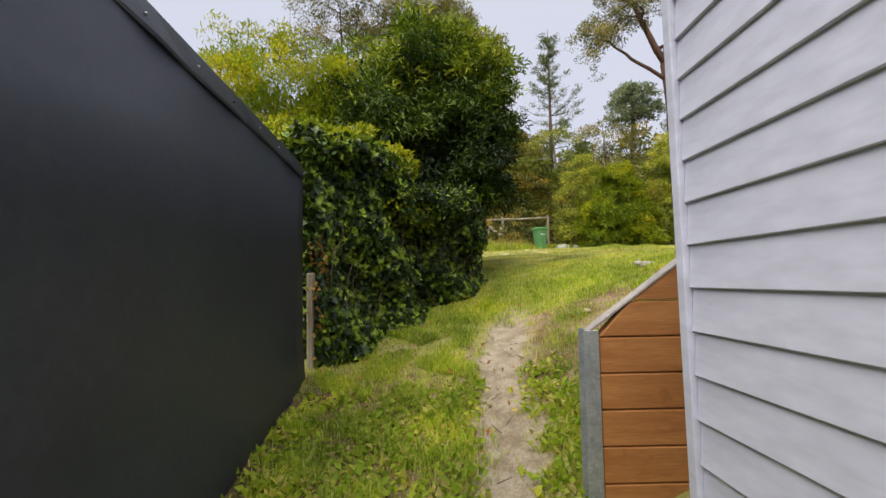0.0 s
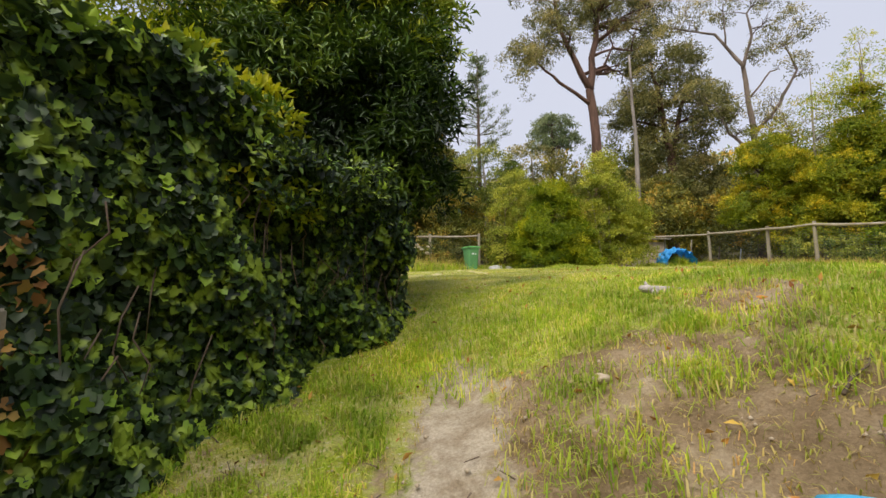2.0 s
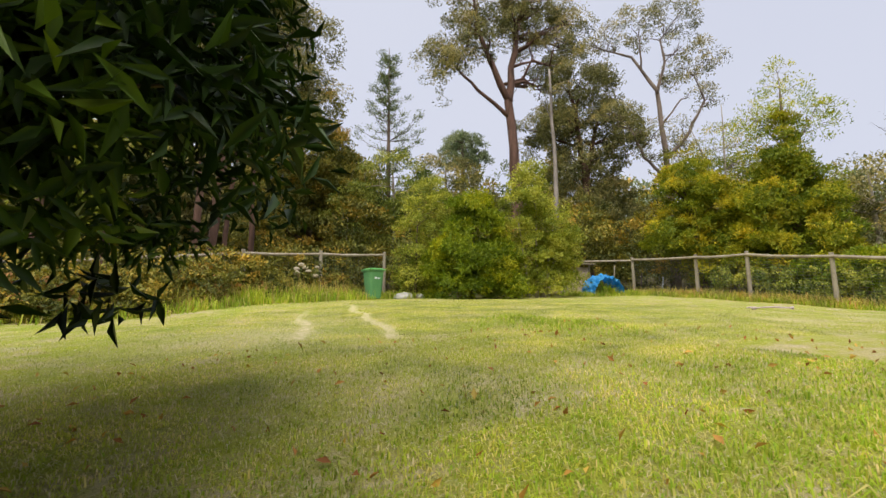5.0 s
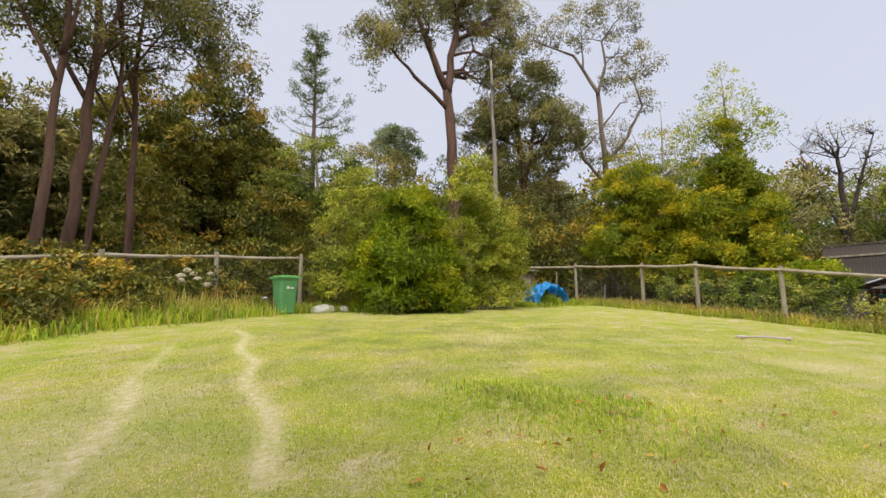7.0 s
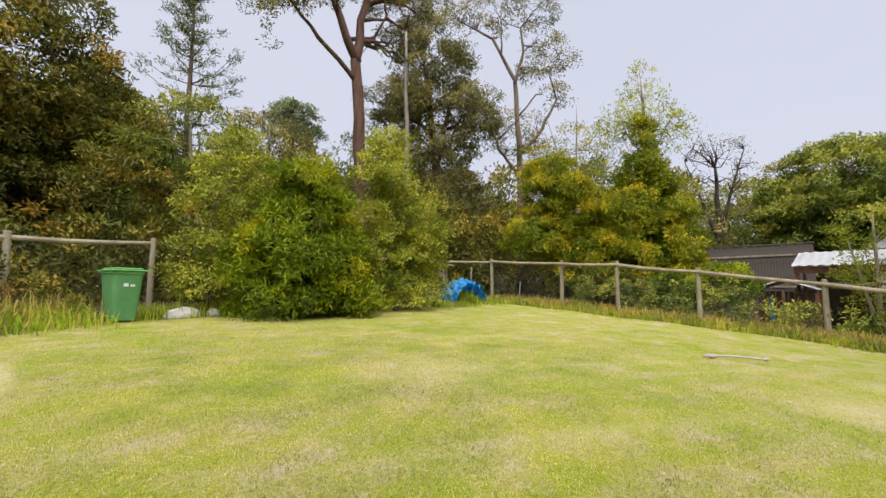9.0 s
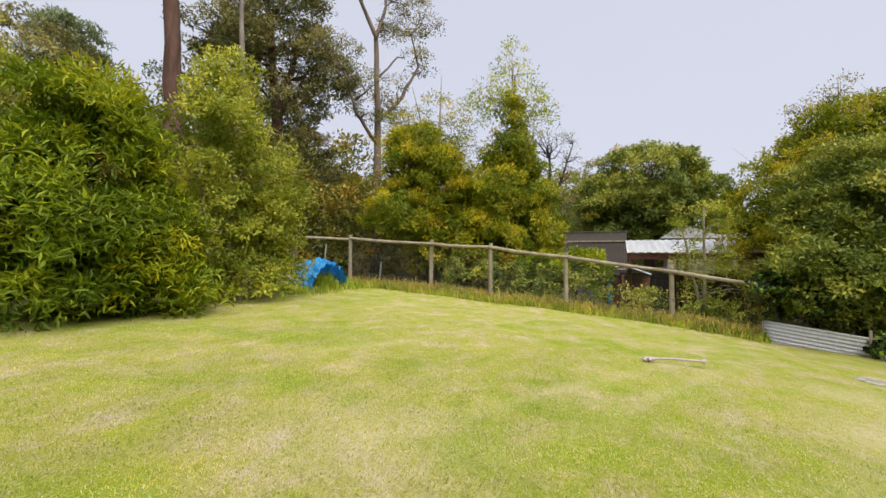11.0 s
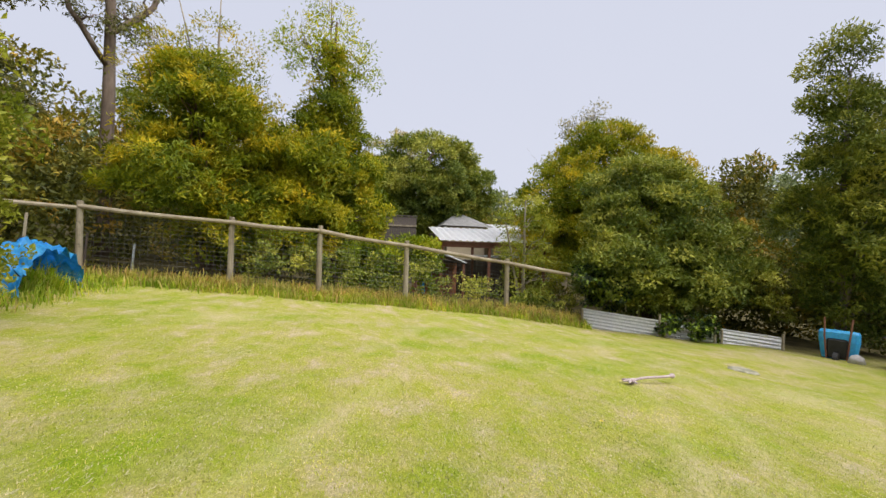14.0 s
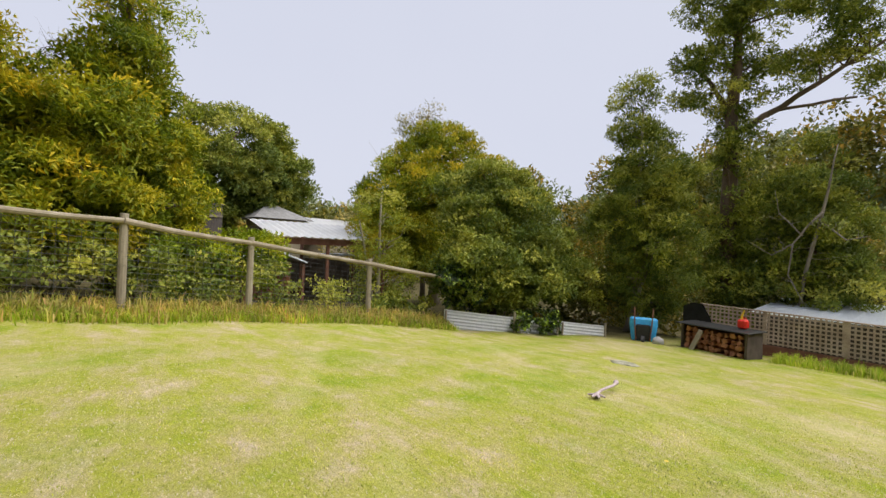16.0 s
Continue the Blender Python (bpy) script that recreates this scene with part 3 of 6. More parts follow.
for key, values in (("soil", soil_amount(X, Y)), ("track", track_amount(X, Y)), ("straw", straw_amount(X, Y)), ("litter", litter_amount(X, Y))):
    a = ground.data.attributes.new(key, "FLOAT", "POINT")
    a.data.foreach_set("value", np.clip(values, 0, 1).ravel().astype(np.float32))


def gz(x, y):
    return float(ground_z(x, y))


# ---- the weatherboard house corner ----
def house():
    """Boards run from the corner back past the camera, sloping a touch; the corner has a trim."""
    h = thing("weatherboard_house", (0.877, 1.557, 0), "pale grey painted weatherboard house corner beside the path", "house", turn=0.97)
    lean = pose(0, 0, 1.44, -1.13, 0, 0) @ pose(0, 0, -1.44)
    bm = bmesh.new()
    box(bm, (0.03, -7, -0.6), (6, -0.025, 4.2), lean)
    part("wall", bm, CLAD, h, "flat grey wall behind the boards")
    bm = bmesh.new()
    box(bm, (-0.022, -0.054, -0.6), (0.028, -0.008, 4.2), lean, 0.003)
    part("corner_trim", bm, CLAD, h, "painted corner stop")
    bm = bmesh.new()
    prof = [(0.028, 0.0), (-0.005, 0.0), (-0.007, 0.003), (0.006, 0.150), (0.028, 0.150)]
    ends = [[bm.verts.new((a, y, b)) for a, b in prof] for y in (-6.9, -0.057)]
    for k in range(5):
        bm.faces.new((ends[0][k], ends[0][(k + 1) % 5], ends[1][(k + 1) % 5], ends[1][k]))
    bm.faces.new(ends[0][::-1])
    bm.faces.new(ends[1])
    bmesh.ops.recalc_face_normals(bm, faces=bm.faces)
    first = part("weatherboard", bm, CLAD, h, "pale grey lapped weatherboard")
    for k in range(-10, 18):
        b = first if k == -10 else new("weatherboard", first.data)
        b.parent = h
        b.matrix_local = lean @ pose(0, 0, 1.427 + k * 0.15)
        b["label"] = "pale grey lapped weatherboard"


house()


# ---- the retaining panel of sleepers ----
def sleeper_wall():
    w = thing("retaining_wall", (0, 2.38, 0), "orange brown timber sleeper retaining wall with a galvanised steel post", "wall")
    first, joints = 1.121, [1.121 - 0.197 * k for k in range(8)]
    for k in range(-3, 7):
        top = 1.121 + 0.197 * -k
        low = top - 0.190
        x0 = 0.868
        bm = bmesh.new()

        def cut(z):
            return max(x0, 0.815 + (z - 1.148) / 0.721)

        a, b = cut(low), cut(top)
        if low > 1.75:
            continue
        pts = [(a, low), (3.2, low), (3.2, top), (b, top)]
        ring0 = [bm.verts.new((x, 0.0, z)) for x, z in pts]
        ring1 = [bm.verts.new((x, 0.075, z)) for x, z in pts]
        for s in range(4):
            bm.faces.new((ring0[s], ring0[(s + 1) % 4], ring1[(s + 1) % 4], ring1[s]))
        bm.faces.new(ring0[::-1])
        bm.faces.new(ring1)
        bmesh.ops.recalc_face_normals(bm, faces=bm.faces)
        bmesh.ops.bevel(bm, geom=bm.edges[:], offset=0.006, segments=1, affect="EDGES")
        part("sleeper", bm, SLEEPER, w, "orange brown treated pine sleeper with knots" if k else "")
    bm = bmesh.new()
    m = pose(0.815, 0, 1.150, 0, -35.8, 0)
    box(bm, (0.0, -0.004, 0.0), (1.2, 0.08, 0.014), m, 0.003)
    part("sloping_cap", bm, CUTWOOD, w, "greyed sloping cut edge")
    bm = bmesh.new()
    box(bm, (0.782, -0.012, -0.6), (0.864, -0.004, 1.165), None, 0.002)
    box(bm, (0.820, -0.004, -0.6), (0.828, 0.085, 1.165))
    box(bm, (0.782, 0.085, -0.6), (0.864, 0.093, 1.165))
    part("steel_post", bm, GALV, w, "dull galvanised steel channel post")


sleeper_wall()


# ---- the clam shell sand pit ----
def shell():
    s = thing("sandpit_shell", (1.44, 2.95, 0.80), "bright blue plastic clam shell sandpit leaning behind the retaining wall", "toy")
    bm = bmesh.new()
    nu, nv = 48, 14
    grid = []
    for j in range(nv + 1):
        q = j / nv
        row = []
        for i in range(nu):
            a = 2 * math.pi * i / nu
            scallop = 1 + 0.07 * abs(math.cos(a * 4.5)) * q
            r = 0.45 * q * scallop
            rib = 0.018 * math.cos(a * 9) * q
            row.append(bm.verts.new((r * math.cos(a), r * math.sin(a) * 0.95, 0.22 * (1 - q**2.4) + rib)) if j or not i else row[0])
        grid.append(row)
    for j in range(nv):
        for i in range(nu):
            q = [grid[j][i], grid[j][(i + 1) % nu], grid[j + 1][(i + 1) % nu], grid[j + 1][i]]
            q = list(dict.fromkeys(q))
            if len(q) > 2:
                bm.faces.new(q)
    bmesh.ops.recalc_face_normals(bm, faces=bm.faces)
    bmesh.ops.solidify(bm, geom=bm.faces[:], thickness=0.008)
    bmesh.ops.transform(bm, matrix=pose(0, 0, 0.0, 24, -6, 8), verts=bm.verts)
    part("shell_half", bm, BLUEPLASTIC, s, smooth=True)


shell()


# ---- the dark sheet wall ----
def dark_wall():
    rise = pose(0, 0, 2.425, -1.7, 0, 0) @ pose(0, 0, -2.37)
    w = thing("dark_wall", (-1.385, 4.39, 0), "near black painted sheet wall with a folded capping, flared at its foot", "wall", turn=3.2)
    bm = bmesh.new()
    ys = [-0.004 - 0.25 * k for k in range(32)]
    zs = [(-0.4, 0.0), (0.10, 0.03), (0.3, 0.05), (0.55, 0.02), (0.8, 0.0), (1.6, 0.0), (2.43, 0.0)]
    front = [[bm.verts.new((off + 0.006 * math.sin(y * 3 + z * 2), y - 0.10 * max(0, 0.75 - z) ** 2 * (y > -0.1) * 2, z)) for z, off in zs] for y in ys]
    rear = [[bm.verts.new((-0.12, y, z)) for z, off in zs] for y in ys]
    for g, flip in ((front, 0), (rear, 1)):
        for r0, r1 in zip(g, g[1:]):
            for k in range(len(zs) - 1):
                q = (r0[k], r1[k], r1[k + 1], r0[k + 1])
                bm.faces.new(q[::-1] if flip else q)
    for a in (0, -1):
        for k in range(len(zs) - 1):
            bm.faces.new((front[a][k], rear[a][k], rear[a][k + 1], front[a][k + 1]))
    for k in range(len(ys) - 1):
        bm.faces.new((front[k][-1], front[k + 1][-1], rear[k + 1][-1], rear[k][-1]))
    bmesh.ops.recalc_face_normals(bm, faces=bm.faces)
    bmesh.ops.transform(bm, matrix=rise, verts=bm.verts)
    part("sheet", bm, DARKPAINT, w, smooth=True)
    bm = bmesh.new()
    rings = []
    for k, y in enumerate(ys):
        dent = 0.006 * math.sin(y * 9.3) + 0.004 * math.sin(y * 23)
        rings.append([bm.verts.new((a, y, z)) for a, z in ((0.010 + dent, 2.425), (0.012 + dent, 2.445), (-0.035, 2.60), (-0.16, 2.612), (-0.16, 2.43))])
    for r0, r1 in zip(rings, rings[1:]):
        for k in range(5):
            bm.faces.new((r0[k], r1[k], r1[(k + 1) % 5], r0[(k + 1) % 5]))
    bm.faces.new(rings[0])
    bm.faces.new(rings[-1][::-1])
    bmesh.ops.recalc_face_normals(bm, faces=bm.faces)
    bmesh.ops.transform(bm, matrix=rise, verts=bm.verts)
    part("capping", bm, DARKPAINT, w, "dark folded metal capping with dents", smooth=False)
    for k in range(8):
        bm = bmesh.new()
        bmesh.ops.create_uvsphere(bm, u_segments=8, v_segments=5, radius=0.008, matrix=rise @ pose(0.0, -0.35 - 0.45 * k, 2.50))
        part("screw", bm, GALV if k % 3 else BLACK, w)


dark_wall()


def timber_post():
    p = thing("fence_post", (-1.36, 4.56, gz(-1.3, 4.5)), "weathered split timber fence post beside the ivy", "post")
    bm = bmesh.new()
    box(bm, (-0.04, -0.03, -0.3), (0.035, 0.04, 1.0), None, 0.012)
    part("post", bm, GREYWOOD, p)
    bm = bmesh.new()
    box(bm, (-0.03, 0.046, -0.3), (0.07, 0.08, 0.82), None, 0.01)
    part("paling", bm, GREYWOOD, p)


timber_post()


# ---- hedge of ivy and the trees over it ----
def ivy_hedge():
    rng = np.random.default_rng(5)
    top = thing("ivy_hedge", (0, 0, 0), "dense dark green ivy hedge with lime young leaves", "hedge")
    bm = bmesh.new()
    a, b = np.array((-1.35, 4.75)), np.array((0.52, 6.85))
    along = (b - a) / np.linalg.norm(b - a)
    out = np.array((along[1], -along[0]))
    length = np.linalg.norm(b - a)

    def height(s):
        return 2.95 - 0.5 * np.clip((s - 0.8) / 0.8, 0, 1) + 0.07 * np.sin(s * 5)

    # a dark woody core
    for k in range(40):
        s = rng.uniform(0.1, length)
        p = a + along * s - out * rng.uniform(0.1, 0.5)
        z0 = gz(*p)
        q = [(*(p + rng.normal(size=2) * 0.06 * j), z0 - 0.1 + (height(s) - z0) * j / 4) for j in range(5)]
        tube(bm, q, [0.025, 0.022, 0.018, 0.014, 0.006], 5)
    part("stems", bm, BARK, top, smooth=True)
    n = 42000
    s = rng.uniform(-0.12, length + 0.05, n)
    h = height(s)
    base = a[None] + along[None] * s[:, None]
    zg = ground_z(base[:, 0], base[:, 1])
    q = rng.random(n)
    bulge = 0.16 * np.clip(1 - q * 7, 0, 1) + 0.10 * np.sin(s * 6.1 + q * 5) + 0.08 * np.sin(q * 11 + s * 2.7) + 0.16 * (q > 0.72) * (q - 0.72) / 0.28
    depth = rng.random(n) ** 1.6 * 0.42
    p = base + out * (0.10 + bulge - depth)[:, None]
    end = rng.random(n) < 0.16
    p[end] = (b + out * 0.1 - out * rng.uniform(0, 1.1, end.sum())[:, None]) + along * rng.uniform(-0.15, 0.1, end.sum())[:, None]
    z = zg - 0.02 + q * (h - zg)
    facing = np.array((out[0], out[1], 0.35)) * 1.3
    v, f = leaves(np.c_[p, z], 0.075, 1.0, rng, "ivy", 0.8, 0.0, None, 0.6, facing)
    raw("ivy_leaves", v, f, IVY, top, kind="stuff")
    bm = bmesh.new()
    for k in range(46):
        s0 = rng.uniform(0.0, length)
        q = a + along * s0 + out * rng.uniform(0.02, 0.14)
        z1 = rng.uniform(1.2, 2.5)
        drop = rng.uniform(0.3, 0.9)
        wob = rng.normal(size=(4, 2)) * 0.05
        tube(bm, [(q[0] + wob[j][0], q[1] + wob[j][1], z1 - drop * j / 3) for j in range(4)], [0.005, 0.006, 0.005, 0.003], 4)
    part("runner_growth", bm, BARK, top, "brown woody ivy runners", smooth=True)["kind"] = "stuff"
    # rounded top
    m = 11000
    s = rng.uniform(-0.25, length, m)
    p = a[None] + along * s[:, None] + out * rng.uniform(-1.1, 0.22, m)[:, None]
    z = height(s) + 0.10 * np.sin(p[:, 0] * 7) + rng.normal(size=m) * 0.09 - 0.25 * np.clip((p - a) @ out, 0, 1)
    v, f = leaves(np.c_[p, z], 0.078, 0.95, rng, "ivy", 0.1, 0.3, None, 0.9)
    raw("top_leaves", v, f, IVY, top, kind="stuff")
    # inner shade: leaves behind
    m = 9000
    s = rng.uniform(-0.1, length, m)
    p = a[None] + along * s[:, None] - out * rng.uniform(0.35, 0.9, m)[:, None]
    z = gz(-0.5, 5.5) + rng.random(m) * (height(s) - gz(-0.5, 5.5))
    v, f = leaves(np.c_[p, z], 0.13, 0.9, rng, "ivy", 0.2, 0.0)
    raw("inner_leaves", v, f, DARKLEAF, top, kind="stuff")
    # dead leaves by the post
    m = 90
    p = np.c_[rng.normal(-1.3, 0.05, m), rng.normal(4.58, 0.1, m), rng.uniform(0.5, 1.9, m)]
    v, f = leaves(p, 0.07, 0.8, rng, "ivy", 0.6)
    raw("dead_leaves", v, f, RUSSET, top, "russet dead ivy leaves", kind="stuff")
    # glossy upright shoots of another shrub in the hedge
    m = 60
    c = np.c_[rng.uniform(-0.5, 0.45, m), np.zeros(m), rng.uniform(2.15, 2.65, m)]
    c[:, 1] = 5.3 + (c[:, 0] + 0.5) * 0.9 + rng.normal(size=m) * 0.15
    foliage("shrub_foliage", np.c_[c, np.tile((out[0], out[1], 1.0, 0.5), (m, 1))], 0.11, 26, 0.075, 0.45, rng, IVY, top)


ivy_hedge()

tree("oleander_tree", (-0.45, 7.9, gz(-0.45, 7.9)), "big long-leaved tree with yellow-green young growth spreading over the ivy hedge", [[(0, 0, 0, 0.14), (0.1, 0.1, 2.0, 0.10), (0.5, 0, 3.4, 0.05)], [(-0.3, 0.1, 0, 0.12), (-0.6, 0.2, 2.2, 0.08), (-1.0, 0.3, 3.4, 0.04)], [(0.3, 0, 0, 0.09), (0.9, -0.2, 2.4, 0.05)]],
     [(-0.2, 0, 3.1, 1.7, 1.4, 1.35), (-1.2, 0.4, 3.0, 1.2, 1.2, 1.1), (0.3, -0.3, 3.7, 1.2, 1.0, 0.75), (0.8, -0.2, 3.6, 1.0, 0.9, 0.8), (1.0, -0.1, 2.9, 0.75, 0.9, 0.8)], OLEANDER, BARK, 0.27, 46, 0.65, 0.14, 0.2, 11, 18, 0.1, 0.15)
# Lower half of the oleander as its own piece, leaves coloured as shaded.
tree("oleander_underside", (-0.35, 7.75, gz(-0.35, 7.75)), "dense underside of the long-leaved tree behind the ivy hedge, shade painted into its dark leaves", [[(0.1, 0, 0, 0.06), (0.5, -0.2, 2.0, 0.03)], [(-0.3, 0, 0, 0.06), (-0.8, -0.3, 2.0, 0.03)]],
     [(0.8, 0.1, 1.9, 1.0, 1.2, 1.0), (0.85, -0.5, 1.7, 0.65, 0.7, 0.65), (0.2, -0.9, 1.9, 1.3, 0.6, 0.8), (-0.9, -0.7, 2.0, 0.9, 0.6, 0.8), (0.1, -0.8, 2.45, 1.2, 0.5, 0.45), (0.9, -0.6, 2.7, 0.6, 0.5, 0.6)], SHADELEAF, BARK, 0.25, 50, 0.75, 0.13, 0.22, 14, 12, 0.3, 0.0, category="shrub")

tree("golden_shrub", (-3.5, 7.2, gz(-3.5, 7.2) + 0.0), "yellow-green feathery shrub behind the dark wall", [[(0, 0, 0, 0.06), (0.1, 0, 2.6, 0.03)], [(0.2, 0.1, 0, 0.05), (0.6, 0.2, 2.4, 0.02)]],
     [(0.2, 0, 2.7, 0.8, 0.8, 1.3), (0.75, 0, 2.0, 0.6, 0.7, 0.9), (-0.5, 0, 2.4, 0.8, 0.8, 1.2), (1.5, 0.2, 2.0, 0.8, 0.7, 1.3), (0.8, 0, 3.4, 0.7, 0.6, 0.8), (0.3, 0, 3.9, 0.8, 0.6, 0.8), (1.6, 0, 3.2, 0.6, 0.5, 0.9)], LIME, BARK, 0.22, 40, 0.55, 0.10, 0.16, 12, 20, -0.3, 0.6, category="shrub")

tree("green_shrub", (-1.35, 5.7, gz(-1.3, 5.7)), "bright green leafy shrub rising behind the ivy hedge", [[(0, 0, 0, 0.05), (0.1, 0, 1.9, 0.02)]],
     [(0.1, 0, 1.9, 0.75, 0.5, 0.7), (0.7, 0.1, 1.7, 0.5, 0.4, 0.5), (-0.5, 0.1, 2.1, 0.6, 0.5, 0.7)], WATTLE, BARK, 0.16, 40, 0.5, 0.09, 0.4, 13, 8, 0.0, 0.4, 0.02, category="shrub")

# ---- trees beyond the fences ----
def at_ground(x, y):
    return (x, y, gz(x, y))


tree("wattle_bush", at_ground(7.9, 19.1), "dense mid-green rounded wattle bush at the edge of the lawn", [[(0, 0, 0, 0.09), (0.2, 0.1, 2.0, 0.05)], [(0.15, 0, 0, 0.07), (-0.6, 0, 1.8, 0.04)], [(0, 0.1, 0, 0.07), (0.8, 0, 1.7, 0.04)]],
     [(0.1, 0, 1.6, 1.45, 1.3, 1.15), (-0.5, 0, 1.2, 1.0, 1.1, 0.85), (0.9, 0, 1.2, 1.0, 1.1, 0.9), (0.1, 0, 2.7, 0.95, 0.9, 0.95), (0.2, 0, 3.4, 0.45, 0.45, 0.4), (-0.7, -0.2, 0.5, 0.8, 0.9, 0.45), (0.5, -0.4, 0.5, 1.2, 0.8, 0.45), (1.2, -0.2, 0.6, 0.7, 0.8, 0.5)], WATTLE, BARK, 0.26, 46, 0.8, 0.15, 0.22, 21, 16, 0.1, 0.2, category="bush")
tree("willow_bush", at_ground(10.6, 19.1), "light yellow-green airy bush beside the wattle", [[(0, 0, 0, 0.06), (0.1, 0, 3.4, 0.02)], [(0.3, 0, 0, 0.05), (0.9, 0, 2.8, 0.02)], [(-0.3, 0, 0, 0.05), (-0.7, 0, 3.0, 0.02)], [(0.1, 0, 0, 0.05), (1.3, 0, 2.2, 0.02)]],
     [(-0.4, 0, 3.3, 0.9, 0.9, 1.6), (0.6, 0, 2.5, 1.2, 1.0, 1.4), (0.2, 0, 1.4, 1.6, 1.0, 1.1), (1.2, 0.2, 1.7, 0.8, 0.8, 1.0), (0.0, 0, 4.3, 0.5, 0.5, 0.9), (-0.8, -0.1, 0.7, 0.9, 0.7, 0.6), (0.8, -0.1, 0.6, 1.1, 0.7, 0.6)], PALELEAF, GREYWOOD, 0.25, 36, 0.6, 0.10, 0.45, 22, 26, 0.1, 0.3, category="bush")
tree("variegated_shrub", at_ground(6.3, 20.3), "pale grey-green variegated shrub by the fence", [[(0, 0, 0, 0.05), (0.1, 0, 2.6, 0.02)]],
     [(0.3, 0, 2.4, 0.9, 0.8, 1.6), (0.0, 0, 1.2, 0.8, 0.8, 0.9), (1.2, 0.6, 2.8, 0.8, 0.8, 1.5), (0.2, 0, 0.6, 0.9, 0.8, 0.5), (0.7, 0.3, 3.8, 0.6, 0.6, 0.8)], PALELEAF, BARK, 0.24, 34, 0.55, 0.08, 0.5, 23, 14, 0.0, 0.3, category="shrub")
tree("big_gum", at_ground(16.0, 28.6), "tall red-barked gum tree with open grey-green crown", [[(0, 0, 0, 0.45), (0.1, 0, 6.0, 0.36), (-0.3, 0, 12.0, 0.27), (0.4, 0, 17, 0.18), (1.5, 0, 21, 0.08)], [(-0.3, 0, 12.0, 0.25), (-2.2, 0.3, 16.5, 0.15), (-3.0, 0, 20, 0.07)], [(-0.2, 0, 11.0, 0.16), (-2.6, 0, 12.5, 0.10), (-4.5, 0, 14.0, 0.05)]],
     [(-3.4, 0, 15.4, 2.3, 1.9, 1.5), (-5.0, 0, 13.4, 1.5, 1.3, 1.4), (2.6, 0, 14.6, 1.5, 1.4, 1.2), (4.8, 0, 18.4, 1.8, 1.6, 1.4), (0.6, 0, 17.4, 1.8, 1.6, 1.3), (-1.8, 0.4, 18.6, 2.4, 2.0, 1.8), (2.2, 0, 19.5, 2.6, 2.0, 1.8), (3.8, 0, 16.4, 1.8, 1.6, 1.2), (0.8, 0, 22.0, 2.6, 2.0, 1.6), (-4.8, 0, 19.5, 1.6, 1.6, 1.3)], GUMLEAF, REDBARK, 0.50, 46, 0.55, 0.19, 0.3, 31, 60, 0.5, 0.0, 0.10, twigs=True)
tree("branching_gum", at_ground(22.2, 22.6), "grey-barked gum with curving bare limbs and thin crown", [[(0, 0, 0, 0.24), (0.1, 0, 7.0, 0.17), (-0.3, 0, 11.6, 0.11), (-1.3, 0.7, 13.8, 0.07), (-2.8, 1.7, 14.6, 0.03)], [(-0.3, 0, 11.4, 0.10), (0.3, -0.2, 13.4, 0.07), (0.2, -0.1, 14.8, 0.05), (1.0, -0.5, 16.0, 0.02)], [(0, 0, 6.4, 0.10), (-1.0, 0.6, 7.7, 0.08), (-1.5, 0.9, 9.4, 0.04)], [(0.1, 0, 7.4, 0.11), (1.1, -0.8, 9.0, 0.09), (1.9, -1.3, 10.8, 0.06), (1.6, -1.0, 12.4, 0.03)], [(0.0, 0, 9.6, 0.06), (0.9, -0.6, 11.0, 0.04), (1.3, -0.8, 11.1, 0.02)], [(-0.9, 0.4, 13.0, 0.06), (-0.8, 0.5, 15.2, 0.03)]],
     [(-1.0, 0.6, 15.7, 1.9, 1.6, 0.9), (0.9, -0.4, 16.1, 1.7, 1.5, 1.0), (-2.8, 1.8, 14.4, 1.4, 1.2, 0.7), (1.9, -1.2, 13.4, 1.3, 1.2, 1.0), (0.9, -0.6, 12.6, 1.0, 1.0, 0.8), (-1.8, 1.2, 10.2, 1.5, 1.4, 0.9), (1.9, -1.2, 11.0, 0.8, 0.8, 0.7), (0.2, 0, 8.6, 2.0, 1.6, 1.3)], GUMLEAF, GUMBARK, 0.36, 30, 0.40, 0.15, 0.3, 32, 60, 0.5, 0.0, 0.06, twigs=True)
tree("dark_gum", at_ground(20.8, 27.8), "dark dense gum tree with reddish limbs", [[(0, 0, 0, 0.35), (0.2, 0, 8, 0.25), (-0.8, 0, 13, 0.1)], [(0.2, 0, 7, 0.2), (1.3, -0.5, 12, 0.08)]],
     [(0, 0, 12.5, 3.0, 2.4, 3.0), (-1.8, 1.0, 10.5, 2.2, 2.0, 2.2), (1.8, -1, 10.0, 2.0, 1.8, 2.4), (0, 0, 7.5, 2.6, 2.0, 2.0), (-1.0, 0, 4.0, 3.0, 2.0, 2.6), (2.2, 0, 4.5, 2.5, 2.0, 2.8)], GUMLEAF, REDBARK, 0.5, 50, 0.6, 0.22, 0.3, 33, 26, 0.3, 0.1, 0.1)
tree("dead_pole_tree", at_ground(17.0, 26.0), "bare pale dead trunk among the gums", [[(0, 0, 0, 0.16), (0.1, 0, 7, 0.12), (0.0, 0, 13.5, 0.06)]], [(0, 0, 12.2, 0.8, 0.8, 0.8)], GUMLEAF, PALEBARK, 0.3, 6, 0.1, 0.15, 0.3, 34, 8, 0.3, 0, 0.04)
